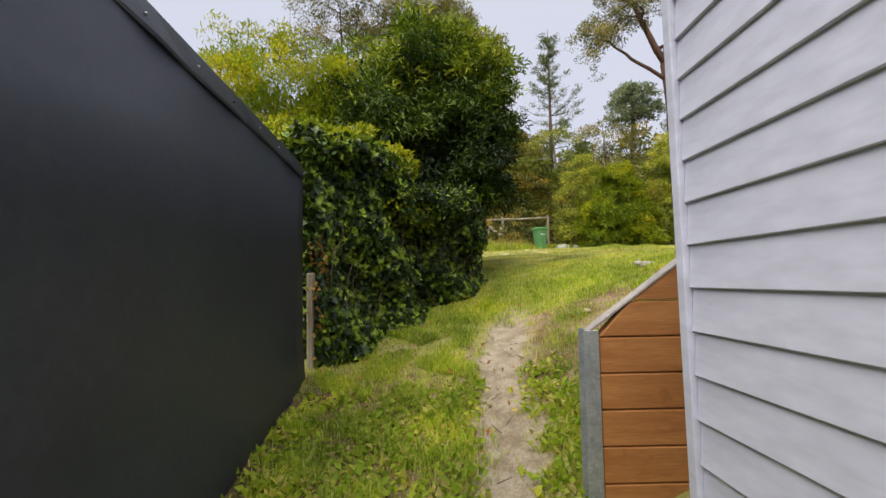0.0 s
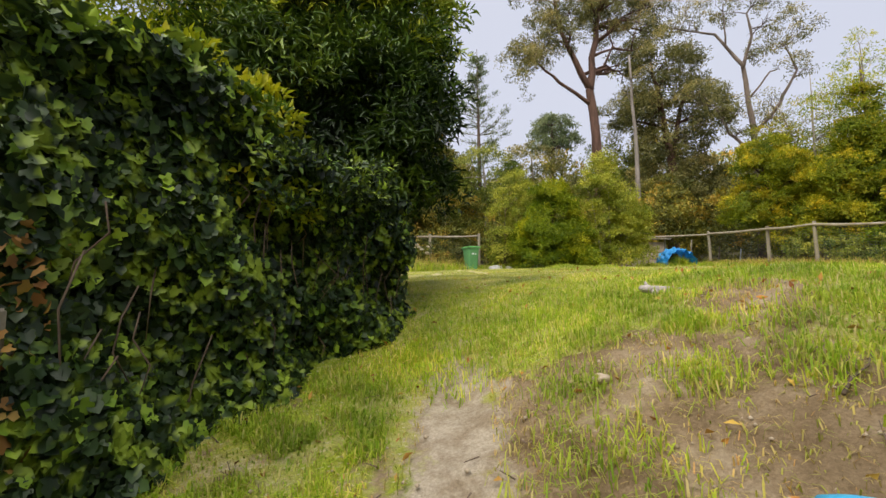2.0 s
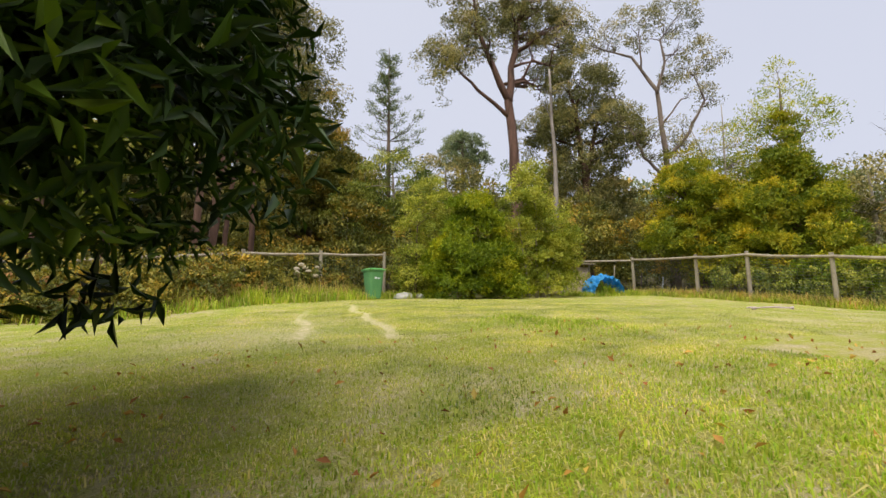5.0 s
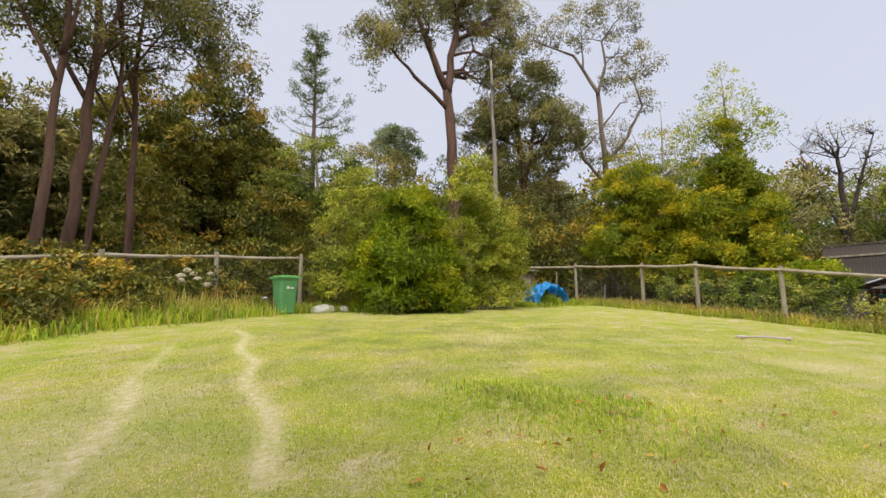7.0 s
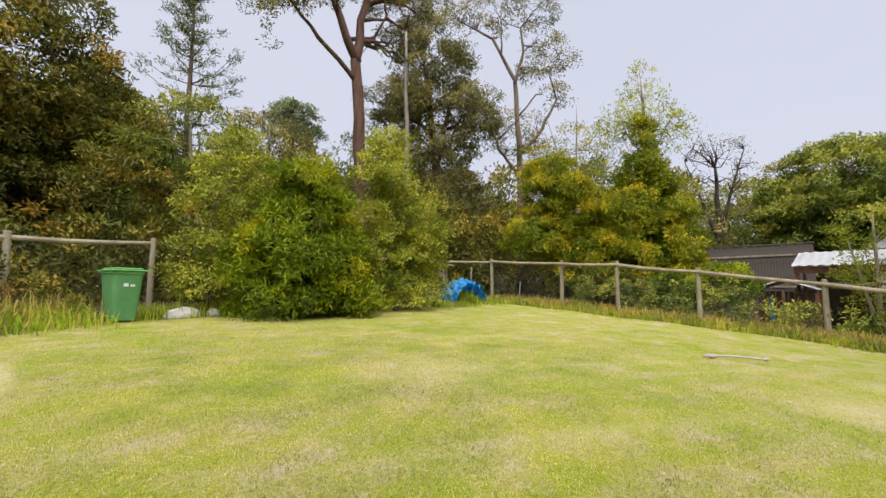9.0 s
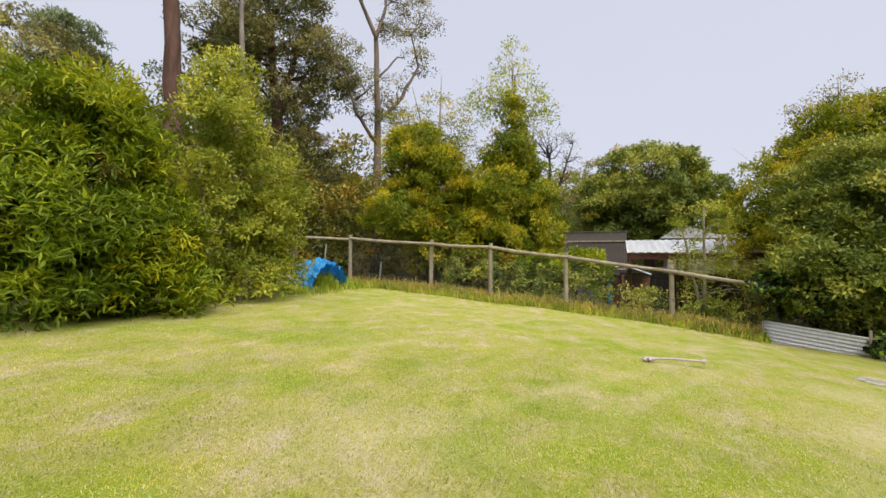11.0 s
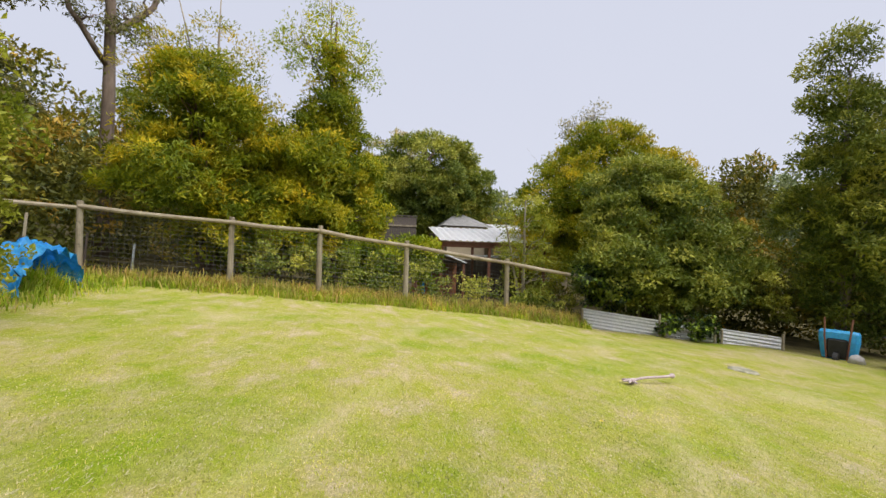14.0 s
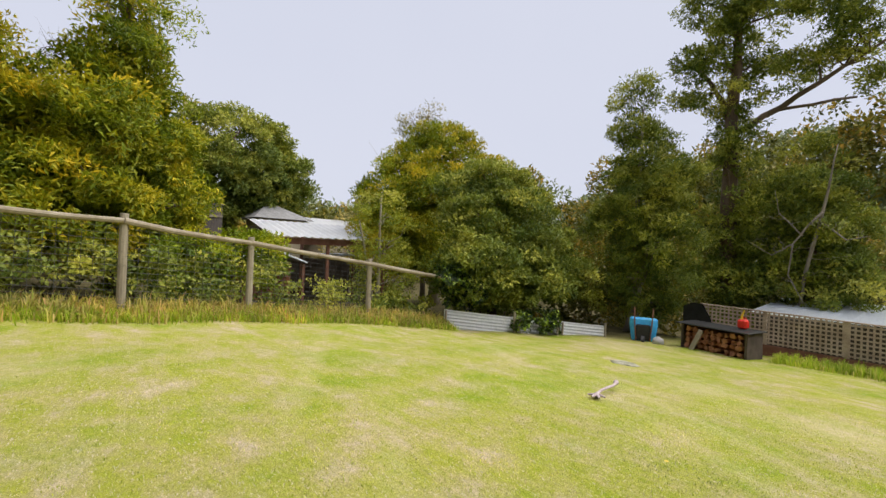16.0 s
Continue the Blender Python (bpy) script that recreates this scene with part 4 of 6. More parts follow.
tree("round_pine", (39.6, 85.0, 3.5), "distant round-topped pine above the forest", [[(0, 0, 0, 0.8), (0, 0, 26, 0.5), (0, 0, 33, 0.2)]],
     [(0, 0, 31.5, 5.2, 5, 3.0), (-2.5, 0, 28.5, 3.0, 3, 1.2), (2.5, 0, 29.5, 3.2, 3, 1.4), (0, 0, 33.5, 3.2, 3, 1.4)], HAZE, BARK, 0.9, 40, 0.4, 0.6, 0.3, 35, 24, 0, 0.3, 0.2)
conifer("slender_conifer", at_ground(9.9, 36.8), "tall slender grey-green conifer with upswept tiers", 19.6, 4.6, PINE, BARK, 36)
for k, (x, y, s, sc) in enumerate(((3.9, 34.7, 41, 1.0), (5.6, 36.5, 42, 0.8), (0.2, 35.0, 43, 0.85), (-4.5, 33.0, 44, 0.66), (-9.0, 30.0, 45, 0.7))):
    tree("blackwood_tree", at_ground(x, y), "dense dark olive tree with rusty patches behind the fence", [[(0, 0, 0, 0.3), (0.2, 0, 7 * sc, 0.15), (0, 0, 11 * sc, 0.05)]],
         [(0, 0, 9.0 * sc, 3.4, 3.0, 3.0), (-2.4, 0, 6.8 * sc, 2.4, 2.2, 2.4), (2.3, 0, 7.4 * sc, 2.5, 2.2, 2.4), (0.4, 0, 12.0 * sc, 1.9, 1.8, 1.8), (0, 0, 3.6 * sc, 3.2, 2.5, 2.4)], (DARKLEAF, DARKLEAF, DARKLEAF, GUMLEAF, GUMLEAF)[k], BARK, 0.5, 40, 0.5, 0.26, 0.35, s, 14, 0.1, 0.2, 0.1, group="dark trees behind the fence")
for k, (x, y, lean, s, r) in enumerate(((-0.95, 22.6, 0.4, 51, 0.13), (-0.55, 24.1, 0.5, 52, 0.18), (-0.3, 24.5, 1.3, 53, 0.10), (-5.2, 22.5, 0.5, 55, 0.16), (0.9, 25.5, -0.6, 56, 0.12))):
    tree("stringybark_gum", at_ground(x, y), "rough red-brown gum tree leaning, with sparse high crown", [[(0, 0, 0, r), (0.2 * lean, 0, 4, r * 0.85), (0.5 * lean, 0, 8, r * 0.6), (0.2 * lean, 0, 13, r * 0.25)], [(0.3 * lean, 0, 6.2, r * 0.5), (-1.3, 0.3, 9.2, r * 0.25), (-2.2, 0.3, 11, 0.04)], [(0.4 * lean, 0, 7, r * 0.5), (1.5 * lean, 0, 10, r * 0.25), (2.0 * lean, 0, 12.5, 0.04)]],
         [(-1.8, 0, 11.0, 1.7, 1.4, 1.2), (1.8, 0, 12.0, 1.7, 1.5, 1.2), (0, 0, 13.4, 2.2, 1.8, 1.2), (2.6, 0, 9.3, 1.1, 1.1, 0.8), (-0.5, 0, 8.5, 1.2, 1.2, 0.9)], GUMLEAF, REDBARK, 0.42, 36, 0.5, 0.16, 0.3, s, 40, 0.4, 0, 0.06, group="leaning gums behind the fence", twigs=True)
tree("sapling_gum", at_ground(-2.9, 20.6), "young gum with orange-brown stem and light foliage", [[(0, 0, 0, 0.13), (0.1, 0, 4, 0.09), (-0.2, 0, 9, 0.04)]],
     [(0, 0, 5.5, 1.4, 1.3, 1.6), (0.3, 0, 8.5, 1.6, 1.4, 1.6), (-0.5, 0, 3.2, 1.3, 1.2, 1.2)], PALELEAF, REDBARK, 0.36, 26, 0.4, 0.14, 0.3, 54, 18, 0.3, 0.1)
tree("golden_wattle", at_ground(18.8, 18.4), "spreading golden-green wattle behind the wire fence", [[(0, 0, 0, 0.16), (-0.2, 0, 3.2, 0.08)], [(0, 0, 0, 0.12), (1.2, -0.8, 3.4, 0.06)]],
     [(-0.3, 0.2, 4.3, 1.7, 1.6, 1.1), (-0.7, 0.5, 2.8, 1.7, 1.5, 1.0), (0.9, -1.1, 3.6, 1.5, 1.4, 1.1), (0.6, -0.9, 2.0, 1.7, 1.5, 1.1), (-0.3, 0.2, 5.3, 1.1, 1.1, 0.6), (0.5, -0.4, 1.2, 1.6, 1.2, 0.7)], GOLD, BARK, 0.30, 46, 0.85, 0.15, 0.28, 61, 18, 0.1, 0.2)
tree("ivy_clad_tree", at_ground(19.3, 15.1), "tall ivy-clad golden tree with a sparse airy top", [[(0, 0, 0, 0.2), (0.1, 0, 4, 0.12), (0, 0, 8.0, 0.03)]],
     [(0, 0, 5.9, 0.55, 0.55, 1.2), (0, 0.1, 4.9, 0.85, 0.8, 1.1), (0.3, -0.35, 3.9, 1.1, 1.0, 1.2), (-0.4, 0.6, 3.6, 1.3, 1.3, 1.2), (0.3, -0.5, 2.5, 1.25, 1.2, 1.3), (-0.3, 0.7, 2.0, 1.5, 1.4, 1.5), (0.4, -0.5, 1.1, 1.2, 1.2, 0.9)], GOLD, BARK, 0.28, 46, 0.85, 0.14, 0.3, 62, 10, 0.1, 0.2)
tree("airy_gum", at_ground(19.6, 15.2), "thin airy gum top above the ivy-clad tree", [[(0, 0, 0, 0.08), (0, 0, 5, 0.05), (0.1, 0.1, 9.0, 0.012)], [(0, 0, 5.4, 0.03), (0.8, -0.7, 7.4, 0.01)], [(0, 0, 5.6, 0.03), (-0.6, 0.9, 7.6, 0.01)]],
     [(0.1, 0, 8.0, 1.0, 1.0, 0.8), (0.1, 0.0, 6.9, 1.7, 1.7, 0.7), (0.9, -0.8, 6.9, 0.7, 0.7, 0.7), (-0.7, 1.0, 7.2, 0.7, 0.7, 0.7), (0.1, 0.1, 9.0, 0.45, 0.45, 0.5)], LIME, GREYWOOD, 0.24, 11, 0.40, 0.12, 0.3, 63, 60, 0.2, 0.2, 0.02, twigs=True)
tree("bare_topped_gum", at_ground(22.0, 19.2), "thin yellowish gum with many bare twigs", [[(0, 0, 0, 0.12), (0, 0, 5, 0.07), (0.2, 0, 9.6, 0.015)], [(0, 0, 4, 0.07), (-1.2, 0.8, 8.6, 0.015)]],
     [(0, 0, 7.2, 1.6, 1.5, 1.4), (-1.3, 1, 6.2, 1.5, 1.4, 1.3), (1.0, -0.8, 5.6, 1.4, 1.3, 1.2)], GOLD, GREYWOOD, 0.30, 16, 0.42, 0.13, 0.3, 64, 50, 0.2, 0.2, 0.025, twigs=True)
tree("round_tree", at_ground(34.0, 9.8), "big round dense dark-green tree behind the sheds", [[(0, 0, 0, 0.4), (0, 0, 5, 0.3), (0, 0, 8, 0.1)]],
     [(0, 0, 6.6, 3.2, 4.2, 3.0), (-0.5, 1.6, 5.0, 2.6, 3.0, 2.2), (0, -2.2, 5.6, 2.4, 2.4, 2.6)], OLIVE, BARK, 0.45, 50, 0.7, 0.24, 0.35, 65, 12, 0.1, 0.2)
tree("bare_crown_tree", at_ground(35.6, 16.2), "far tree with bare reddish twigs", [[(0, 0, 0, 0.3), (0.2, 0, 5, 0.2), (0, 0, 9, 0.08)], [(0.1, 0, 4, 0.15), (0.8, 2, 10, 0.03)], [(0.1, 0, 4.5, 0.15), (0.3, -1.6, 10, 0.03)]],
     [(0, 0, 9.3, 2.0, 2.6, 2.0)], GUMLEAF, DARKWOOD, 0.4, 3, 0.3, 0.2, 0.3, 66, 60, 0, 0.2, 0.05, twigs=True)
tree("overhanging_bush", at_ground(17.0, 6.0), "large dense green bush spilling over the iron sheets", [[(0, 0, 0, 0.14), (0, 0, 3, 0.06)], [(0.2, 0.3, 0, 0.1), (-0.8, 1.2, 2.6, 0.04)]],
     [(0, 0, 2.9, 1.9, 2.0, 1.7), (-0.7, 1.2, 1.7, 1.2, 1.3, 1.2), (-0.8, -0.8, 1.8, 1.2, 1.3, 1.3), (0.2, 0.3, 3.9, 1.3, 1.4, 1.0), (-0.1, 0.2, 0.9, 0.9, 1.6, 0.8), (-1.3, -0.3, 1.5, 0.8, 1.1, 0.9), (-1.6, -1.4, 1.2, 0.8, 0.9, 0.8)], OLIVE, BARK, 0.28, 50, 0.8, 0.12, 0.4, 67, 12, 0.1, 0.2, category="bush")
tree("yellow_topped_tree", at_ground(21.9, 4.4), "yellow-green rounded tree with twiggy top behind the bush", [[(0, 0, 0, 0.22), (0, 0, 4, 0.13), (0.2, 0, 7, 0.03)]],
     [(0, 0, 5.2, 2.3, 2.6, 1.9), (-0.6, 2.2, 4.2, 1.8, 1.7, 1.6), (-0.5, -1.8, 4.8, 2.0, 1.8, 1.6), (0, 0.2, 6.6, 1.4, 1.5, 0.8), (0, 2.0, 2.6, 1.8, 1.8, 1.4), (0, 0.3, 2.6, 1.8, 1.8, 1.6)], GOLD, GREYWOOD, 0.32, 42, 0.75, 0.15, 0.3, 68, 20, 0.1, 0.3, 0.02, twigs=True)
tree("twiggy_gum", at_ground(22.6, 4.6), "fine airy twigs standing over the yellow-green tree", [[(0, 0, 0, 0.1), (0, 0, 6, 0.05), (0.1, 0, 8.6, 0.01)]],
     [(0, 0, 7.4, 1.3, 1.6, 0.6), (0, 0, 8.1, 0.5, 0.6, 0.4)], GUMLEAF, GREYWOOD, 0.26, 10, 0.4, 0.12, 0.3, 78, 40, 0.1, 0.3, 0.015, twigs=True)
tree("wispy_tree", at_ground(18.1, 9.4), "small wispy light-green tree beside the open shed", [[(0, 0, 0, 0.06), (0, 0, 3.3, 0.02)], [(0.1, 0, 0, 0.05), (0.3, 0.5, 2.6, 0.02)]],
     [(0, 0, 2.5, 0.9, 0.9, 1.1), (0, -0.3, 1.2, 1.1, 1.0, 1.0)], PALELEAF, GREYWOOD, 0.22, 22, 0.4, 0.09, 0.35, 69, 20, 0.1, 0.3, 0.02)
tree("tall_blackwood", at_ground(14.0, 3.1), "tall narrow dark tree beside the wood rack", [[(0, 0, 0, 0.10), (0.1, 0, 3, 0.07), (0, 0, 6.5, 0.03)], [(0.2, 0, 0, 0.08), (-0.4, 0, 3, 0.04)], [(0.3, 0.1, 0, 0.08), (-0.6, 0.2, 2.6, 0.04)]],
     [(0.2, 0, 6.5, 0.6, 0.6, 1.0), (0.1, 0, 5.2, 0.9, 0.9, 1.1), (-0.1, 0, 3.9, 1.15, 1.0, 1.1), (-0.6, 0, 2.7, 1.1, 1.0, 1.1), (0.6, 0, 2.9, 1.0, 0.9, 1.1), (-0.3, -0.1, 1.5, 1.3, 0.9, 0.9), (-0.9, 0, 4.4, 0.6, 0.7, 0.7)], OLIVE, PALEBARK, 0.26, 46, 0.75, 0.12, 0.3, 71, 18, 0.1, 0.2)
tree("ivy_column_tree", at_ground(12.35, 1.0), "tall dark tree wrapped in ivy with spreading crown", [[(0, 0, 0, 0.26), (0, 0, 6, 0.2), (-0.1, 0, 10.5, 0.07)], [(0, 0, 6.4, 0.10), (-1.4, -0.3, 7.3, 0.07), (-3.2, -0.5, 8.4, 0.03)], [(0, 0, 7, 0.10), (0.9, 0.2, 8.6, 0.04)], [(-0.9, -0.2, 7.0, 0.05), (-2.6, -0.4, 7.0, 0.03)]],
     [(0, 0, 2.4, 0.9, 0.8, 2.0), (0, 0, 4.6, 0.75, 0.7, 1.7), (-0.1, 0, 7.0, 0.6, 0.6, 1.4), (-0.1, 0, 9.0, 0.8, 0.8, 1.2), (0.9, 0.2, 8.8, 0.8, 0.8, 0.5), (1.1, 0.2, 7.6, 0.5, 0.5, 0.35), (-1.5, -0.3, 8.0, 0.8, 0.7, 0.35), (-2.8, -0.4, 8.6, 0.8, 0.7, 0.4), (-3.4, -0.5, 7.6, 0.8, 0.7, 0.35), (-1.0, 0, 10.0, 1.3, 1.1, 0.5), (-2.2, -0.2, 9.4, 0.9, 0.8, 0.4), (0.4, 0, 10.6, 1.2, 1.0, 0.5)], OLIVE, BARK, 0.26, 46, 0.7, 0.12, 0.35, 72, 40, 0.1, 0.2, 0.05, twigs=True)
tree("dense_dark_tree", at_ground(10.6, 0.6), "dense dark tree behind the lattice fence", [[(0, 0, 0, 0.2), (0, 0, 4, 0.1)]],
     [(-0.1, 0, 4.6, 0.9, 0.9, 1.7), (-0.5, 0.1, 3.2, 1.0, 0.9, 1.5), (0.7, 0.1, 3.6, 1.0, 0.9, 1.7), (0.9, 0.2, 2.0, 1.3, 0.9, 1.4), (-0.6, 0.2, 1.8, 1.1, 0.9, 1.3)], OLIVE, BARK, 0.26, 46, 0.75, 0.12, 0.35, 73, 12, 0.1, 0.2)
tree("leaning_gum", at_ground(7.6, -1.5), "brown leaning gum with thin dark foliage beyond the shed", [[(1.6, 0, 0, 0.2), (1.0, 0, 3, 0.15), (0.1, 0, 6.5, 0.1), (0, 0, 9, 0.04)], [(0.9, 0, 3.4, 0.08), (-0.2, 0, 5.0, 0.04)]],
     [(0.2, 0, 6.6, 1.3, 1.0, 0.6), (-0.6, 0, 5.2, 1.2, 1.0, 0.5), (0.4, 0, 8.2, 1.4, 1.1, 0.7), (0.4, 0, 2.2, 2.2, 1.0, 1.6)], DARKLEAF, REDBARK, 0.3, 30, 0.42, 0.14, 0.35, 77, 30, 0.1, 0.2, 0.05, twigs=True)
tree("dead_tree", at_ground(10.2, 1.75), "bare silvery dead branches before the dark tree", [[(0.5, -0.6, 0, 0.05), (0.3, -0.3, 2.4, 0.045), (-0.1, 0, 4.2, 0.03), (-0.3, 0, 5.6, 0.01)], [(-0.05, 0, 4.0, 0.028), (0.5, 0, 3.2, 0.02), (0.9, 0.1, 2.9, 0.014), (1.5, 0.1, 3.3, 0.006)], [(0.5, 0, 3.2, 0.02), (0.55, 0.1, 2.4, 0.014), (0.2, 0.1, 1.7, 0.006)], [(0, 0, 3.8, 0.025), (-0.5, 0, 3.3, 0.014), (-0.9, 0, 3.4, 0.006)], [(0.3, 0, 3.4, 0.02), (0.8, 0, 4.0, 0.01), (0.9, 0, 4.6, 0.005)]],
     [(0.2, 0, 3.2, 1.1, 0.3, 1.1)], DARKLEAF, PALEBARK, 0.3, 1, 0.3, 0.05, 0.3, 74, 20, 0, 0, 0.012, twigs=True)
tree("distant_gum", (2.0, -14.0, gz(9, -6)), "far tall gum with sparse crown", [[(0, 0, 0, 0.4), (-0.5, 0, 7, 0.25), (-0.3, 0, 11, 0.1)]],
     [(-0.5, 0, 10.4, 2.4, 2.0, 1.4), (0.8, 0, 8.4, 1.8, 1.6, 1.0), (-2.6, 0, 8.6, 1.8, 1.6, 1.0)], GUMLEAF, REDBARK, 0.5, 26, 0.3, 0.22, 0.3, 75, 24, 0.3, 0, 0.08, twigs=True)
for x, y, h, s in ((33.5, 18.5, 8.0, 81), (30.5, 23.5, 9.0, 82), (39.0, 12.0, 10.5, 83), (41.0, 16.0, 9.0, 84), (31.0, 2.0, 6.0, 85), (8.5, 31.0, 8.5, 86), (13.0, 33.0, 9.5, 87), (18.5, 32.0, 9.0, 88)):
    tree("backdrop_gum", at_ground(x, y), "hazy grey-green gum beyond the neighbours' yards", [[(0, 0, 0, 0.2), (0.2, 0, h * 0.6, 0.12), (0, 0, h * 0.95, 0.04)]],
         [(0, 0, h * 0.8, 2.6, 2.4, h * 0.22), (-1.8, 1.4, h * 0.6, 2.0, 1.8, h * 0.2), (1.8, -1.4, h * 0.55, 2.2, 2.0, h * 0.22), (0, 0, h * 0.3, 3.0, 2.4, h * 0.26)], GUMLEAF if s % 2 else OLIVE, GREYWOOD, 0.5, 34, 0.42, 0.22, 0.35, s, 16, 0.2, 0.1, 0.06, group="gums beyond the yards", twigs=True)
tree("fence_shrub", at_ground(18.4, 12.9), "low leafy green shrub behind the wire fence", [[(0, 0, 0, 0.05), (0, 0, 1.2, 0.02)]], [(0, 0, 1.0, 0.9, 1.2, 0.8), (-0.1, 0.9, 0.9, 0.9, 0.9, 0.8)], WATTLE, BARK, 0.24, 40, 0.5, 0.12, 0.4, 76, 6, category="shrub")


def forest():
    """Woods all round, beyond the trees that stand apart."""
    rng = np.random.default_rng(90)
    cs, mats = [], []
    for ring, (r0, hi, count) in enumerate(((44, 18, 90), (75, 24, 80), (120, 34, 80))):
        pts = []
        for k in range(count):
            a = 2 * math.pi * (k + rng.uniform(-0.3, 0.3)) / count
            x, y = 8 + r0 * math.cos(a), 10 + r0 * math.sin(a)
            east = max(0, math.cos(a + 0.35)) ** 3
            h = hi * rng.uniform(0.6, 1.05) * (1 - 0.55 * east)
            for j in range(3):
                pts.append((x + rng.normal() * 2, y + rng.normal() * 2, 2 + h * (0.2 + 0.28 * j), r0 * 0.055, r0 * 0.055, h * 0.24))
        cl = crown_clumps(rng, pts, 0.02 * r0, 0.55)
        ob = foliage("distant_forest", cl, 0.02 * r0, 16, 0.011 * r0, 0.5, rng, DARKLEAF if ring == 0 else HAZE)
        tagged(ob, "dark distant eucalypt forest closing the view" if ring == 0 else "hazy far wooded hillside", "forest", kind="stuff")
    # understorey just beyond the fences
    pts = []
    for x, y, h in ((-7, 24, 2.2), (-4, 23.5, 1.8), (-1, 23, 1.6), (2.5, 24, 1.8), (5.5, 25, 2.2), (8.5, 24.5, 3.4), (11.5, 24.5, 3.6), (14.5, 24, 3.6), (17, 23.5, 3.8), (19.5, 22, 3.8), (22, 17, 3.4), (24.5, 19, 4.5), (24, 22, 4.0), (18, 25, 5.0), (-6, 27, 5), (1, 28, 5), (6, 29, 5), (11, 30, 6), (17, 3, 2.0), (15.5, 2.5, 2.4), (26, 6, 3.0), (28, 3, 4.0), (22, 0, 4.0), (17, -3, 4.0), (14.5, 0.5, 2.6), (6, -6, 4), (11, -6, 4), (30, 20, 5), (28, 16.5, 2.4), (27, 24, 5)):
        pts.append((x, y, gz(x, y) + h * 0.5, 2.0, 1.6, h * 0.62))
    cl = crown_clumps(rng, pts, 0.4, 0.5)
    tagged(foliage("understorey", cl, 0.4, 26, 0.2, 0.4, rng, DARKLEAF, None, "oval", 0, 0.3), "dark tangled understorey behind the fences", "bush", kind="stuff")


forest()


# ---- fences ----
EAST = [(16.5, 20.1, 4.30), (16.5, 17.1, 4.09), (16.4, 15.15, 3.97), (16.95, 13.05, 3.70), (16.9, 10.35, 3.32)]
NORTH = [(-4.6, 19.4, 3.46), (-2.0, 19.7, 3.70), (0.75, 20.0, 3.97), (3.1, 20.7, 4.11), (5.4, 21.2, 4.22)]


def post_and_rail(posts, label, tails, seed):
    rng = random.Random(seed)
    f = thing("post_and_rail_fence", (posts[0][0], posts[0][1], 0), label, "fence")
    ox, oy = posts[0][:2]
    for x, y, top in posts:
        bm = bmesh.new()
        g = gz(x, y)
        lean = rng.uniform(-0.03, 0.03)
        tube(bm, [(x - ox, y - oy, g - 0.3), (x - ox + lean * 0.5, y - oy, (g + top) / 2), (x - ox + lean, y - oy, top - 0.01), (x - ox + lean, y - oy, top)], [0.07, 0.064, 0.06, 0.052], 10)
        part("post", bm, GREYWOOD, f, "weathered round timber post")
    ends = [tails[0]] + list(posts) + [tails[1]]
    for a, b in zip(ends, ends[1:]):
        if a is None or b is None:
            continue
        bm = bmesh.new()
        p, q = Vector((a[0] - ox - 0.05, a[1] - oy, a[2] - 0.12)), Vector((b[0] - ox - 0.05, b[1] - oy, b[2] - 0.12))
        sag = Vector((0, 0, -rng.uniform(0.01, 0.04)))
        tube(bm, [p, p.lerp(q, 0.33) + sag, p.lerp(q, 0.66) + sag * 0.8, q], [0.052, 0.05, 0.046, 0.043], 8)
        part("rail", bm, RAILWOOD, f, "weathered round timber rail")
    for a, b in zip(posts, posts[1:]):
        bm = bmesh.new()
        p, q = Vector((a[0] - ox + 0.07, a[1] - oy, 0)), Vector((b[0] - ox + 0.07, b[1] - oy, 0))
        length = (q - p).length
        ga, gb = gz(a[0], a[1]), gz(b[0], b[1])
        for k in range(15):
            u = k / 14 * 0.92
            tube(bm, [(p.x, p.y, ga + (a[2] - 0.15 - ga) * u + 0.04), (q.x, q.y, gb + (b[2] - 0.15 - gb) * u + 0.04)], [0.0036] * 2, 3, False)
        for k in range(int(length / 0.15)):
            w = (k + 0.5) * 0.15 / length
            m = p.lerp(q, w)
            g, t = ga + (gb - ga) * w, a[2] + (b[2] - a[2]) * w - 0.2
            tube(bm, [(m.x, m.y, g), (m.x, m.y, t)], [0.003] * 2, 3, False)
        part("wire_mesh", bm, WIRE, f, "dark wire netting")


post_and_rail(EAST, "weathered grey post and rail fence with wire netting", (None, (16.35, 8.2, 2.98)), 1)
post_and_rail(NORTH, "weathered grey post and rail fence behind long grass", ((-7.0, 19.0, 3.30), None), 2)


def stub_rail():
    f = thing("fence_rail", (13.5, 21.2, 0), "long grey timber rail over the compost bay", "fence")
    bm = bmesh.new()
    tube(bm, [(-1.5, 0.2, 4.1), (1.2, -0.4, 4.12), (3.0, -1.05, 4.15)], [0.04, 0.042, 0.04], 8)
    part("rail", bm, RAILWOOD, f)
    bm = bmesh.new()
    tube(bm, [(-1.2, 0.2, 2.4), (-1.2, 0.2, 4.1)], [0.05, 0.05], 8)
    part("post", bm, GREYWOOD, f)


stub_rail()


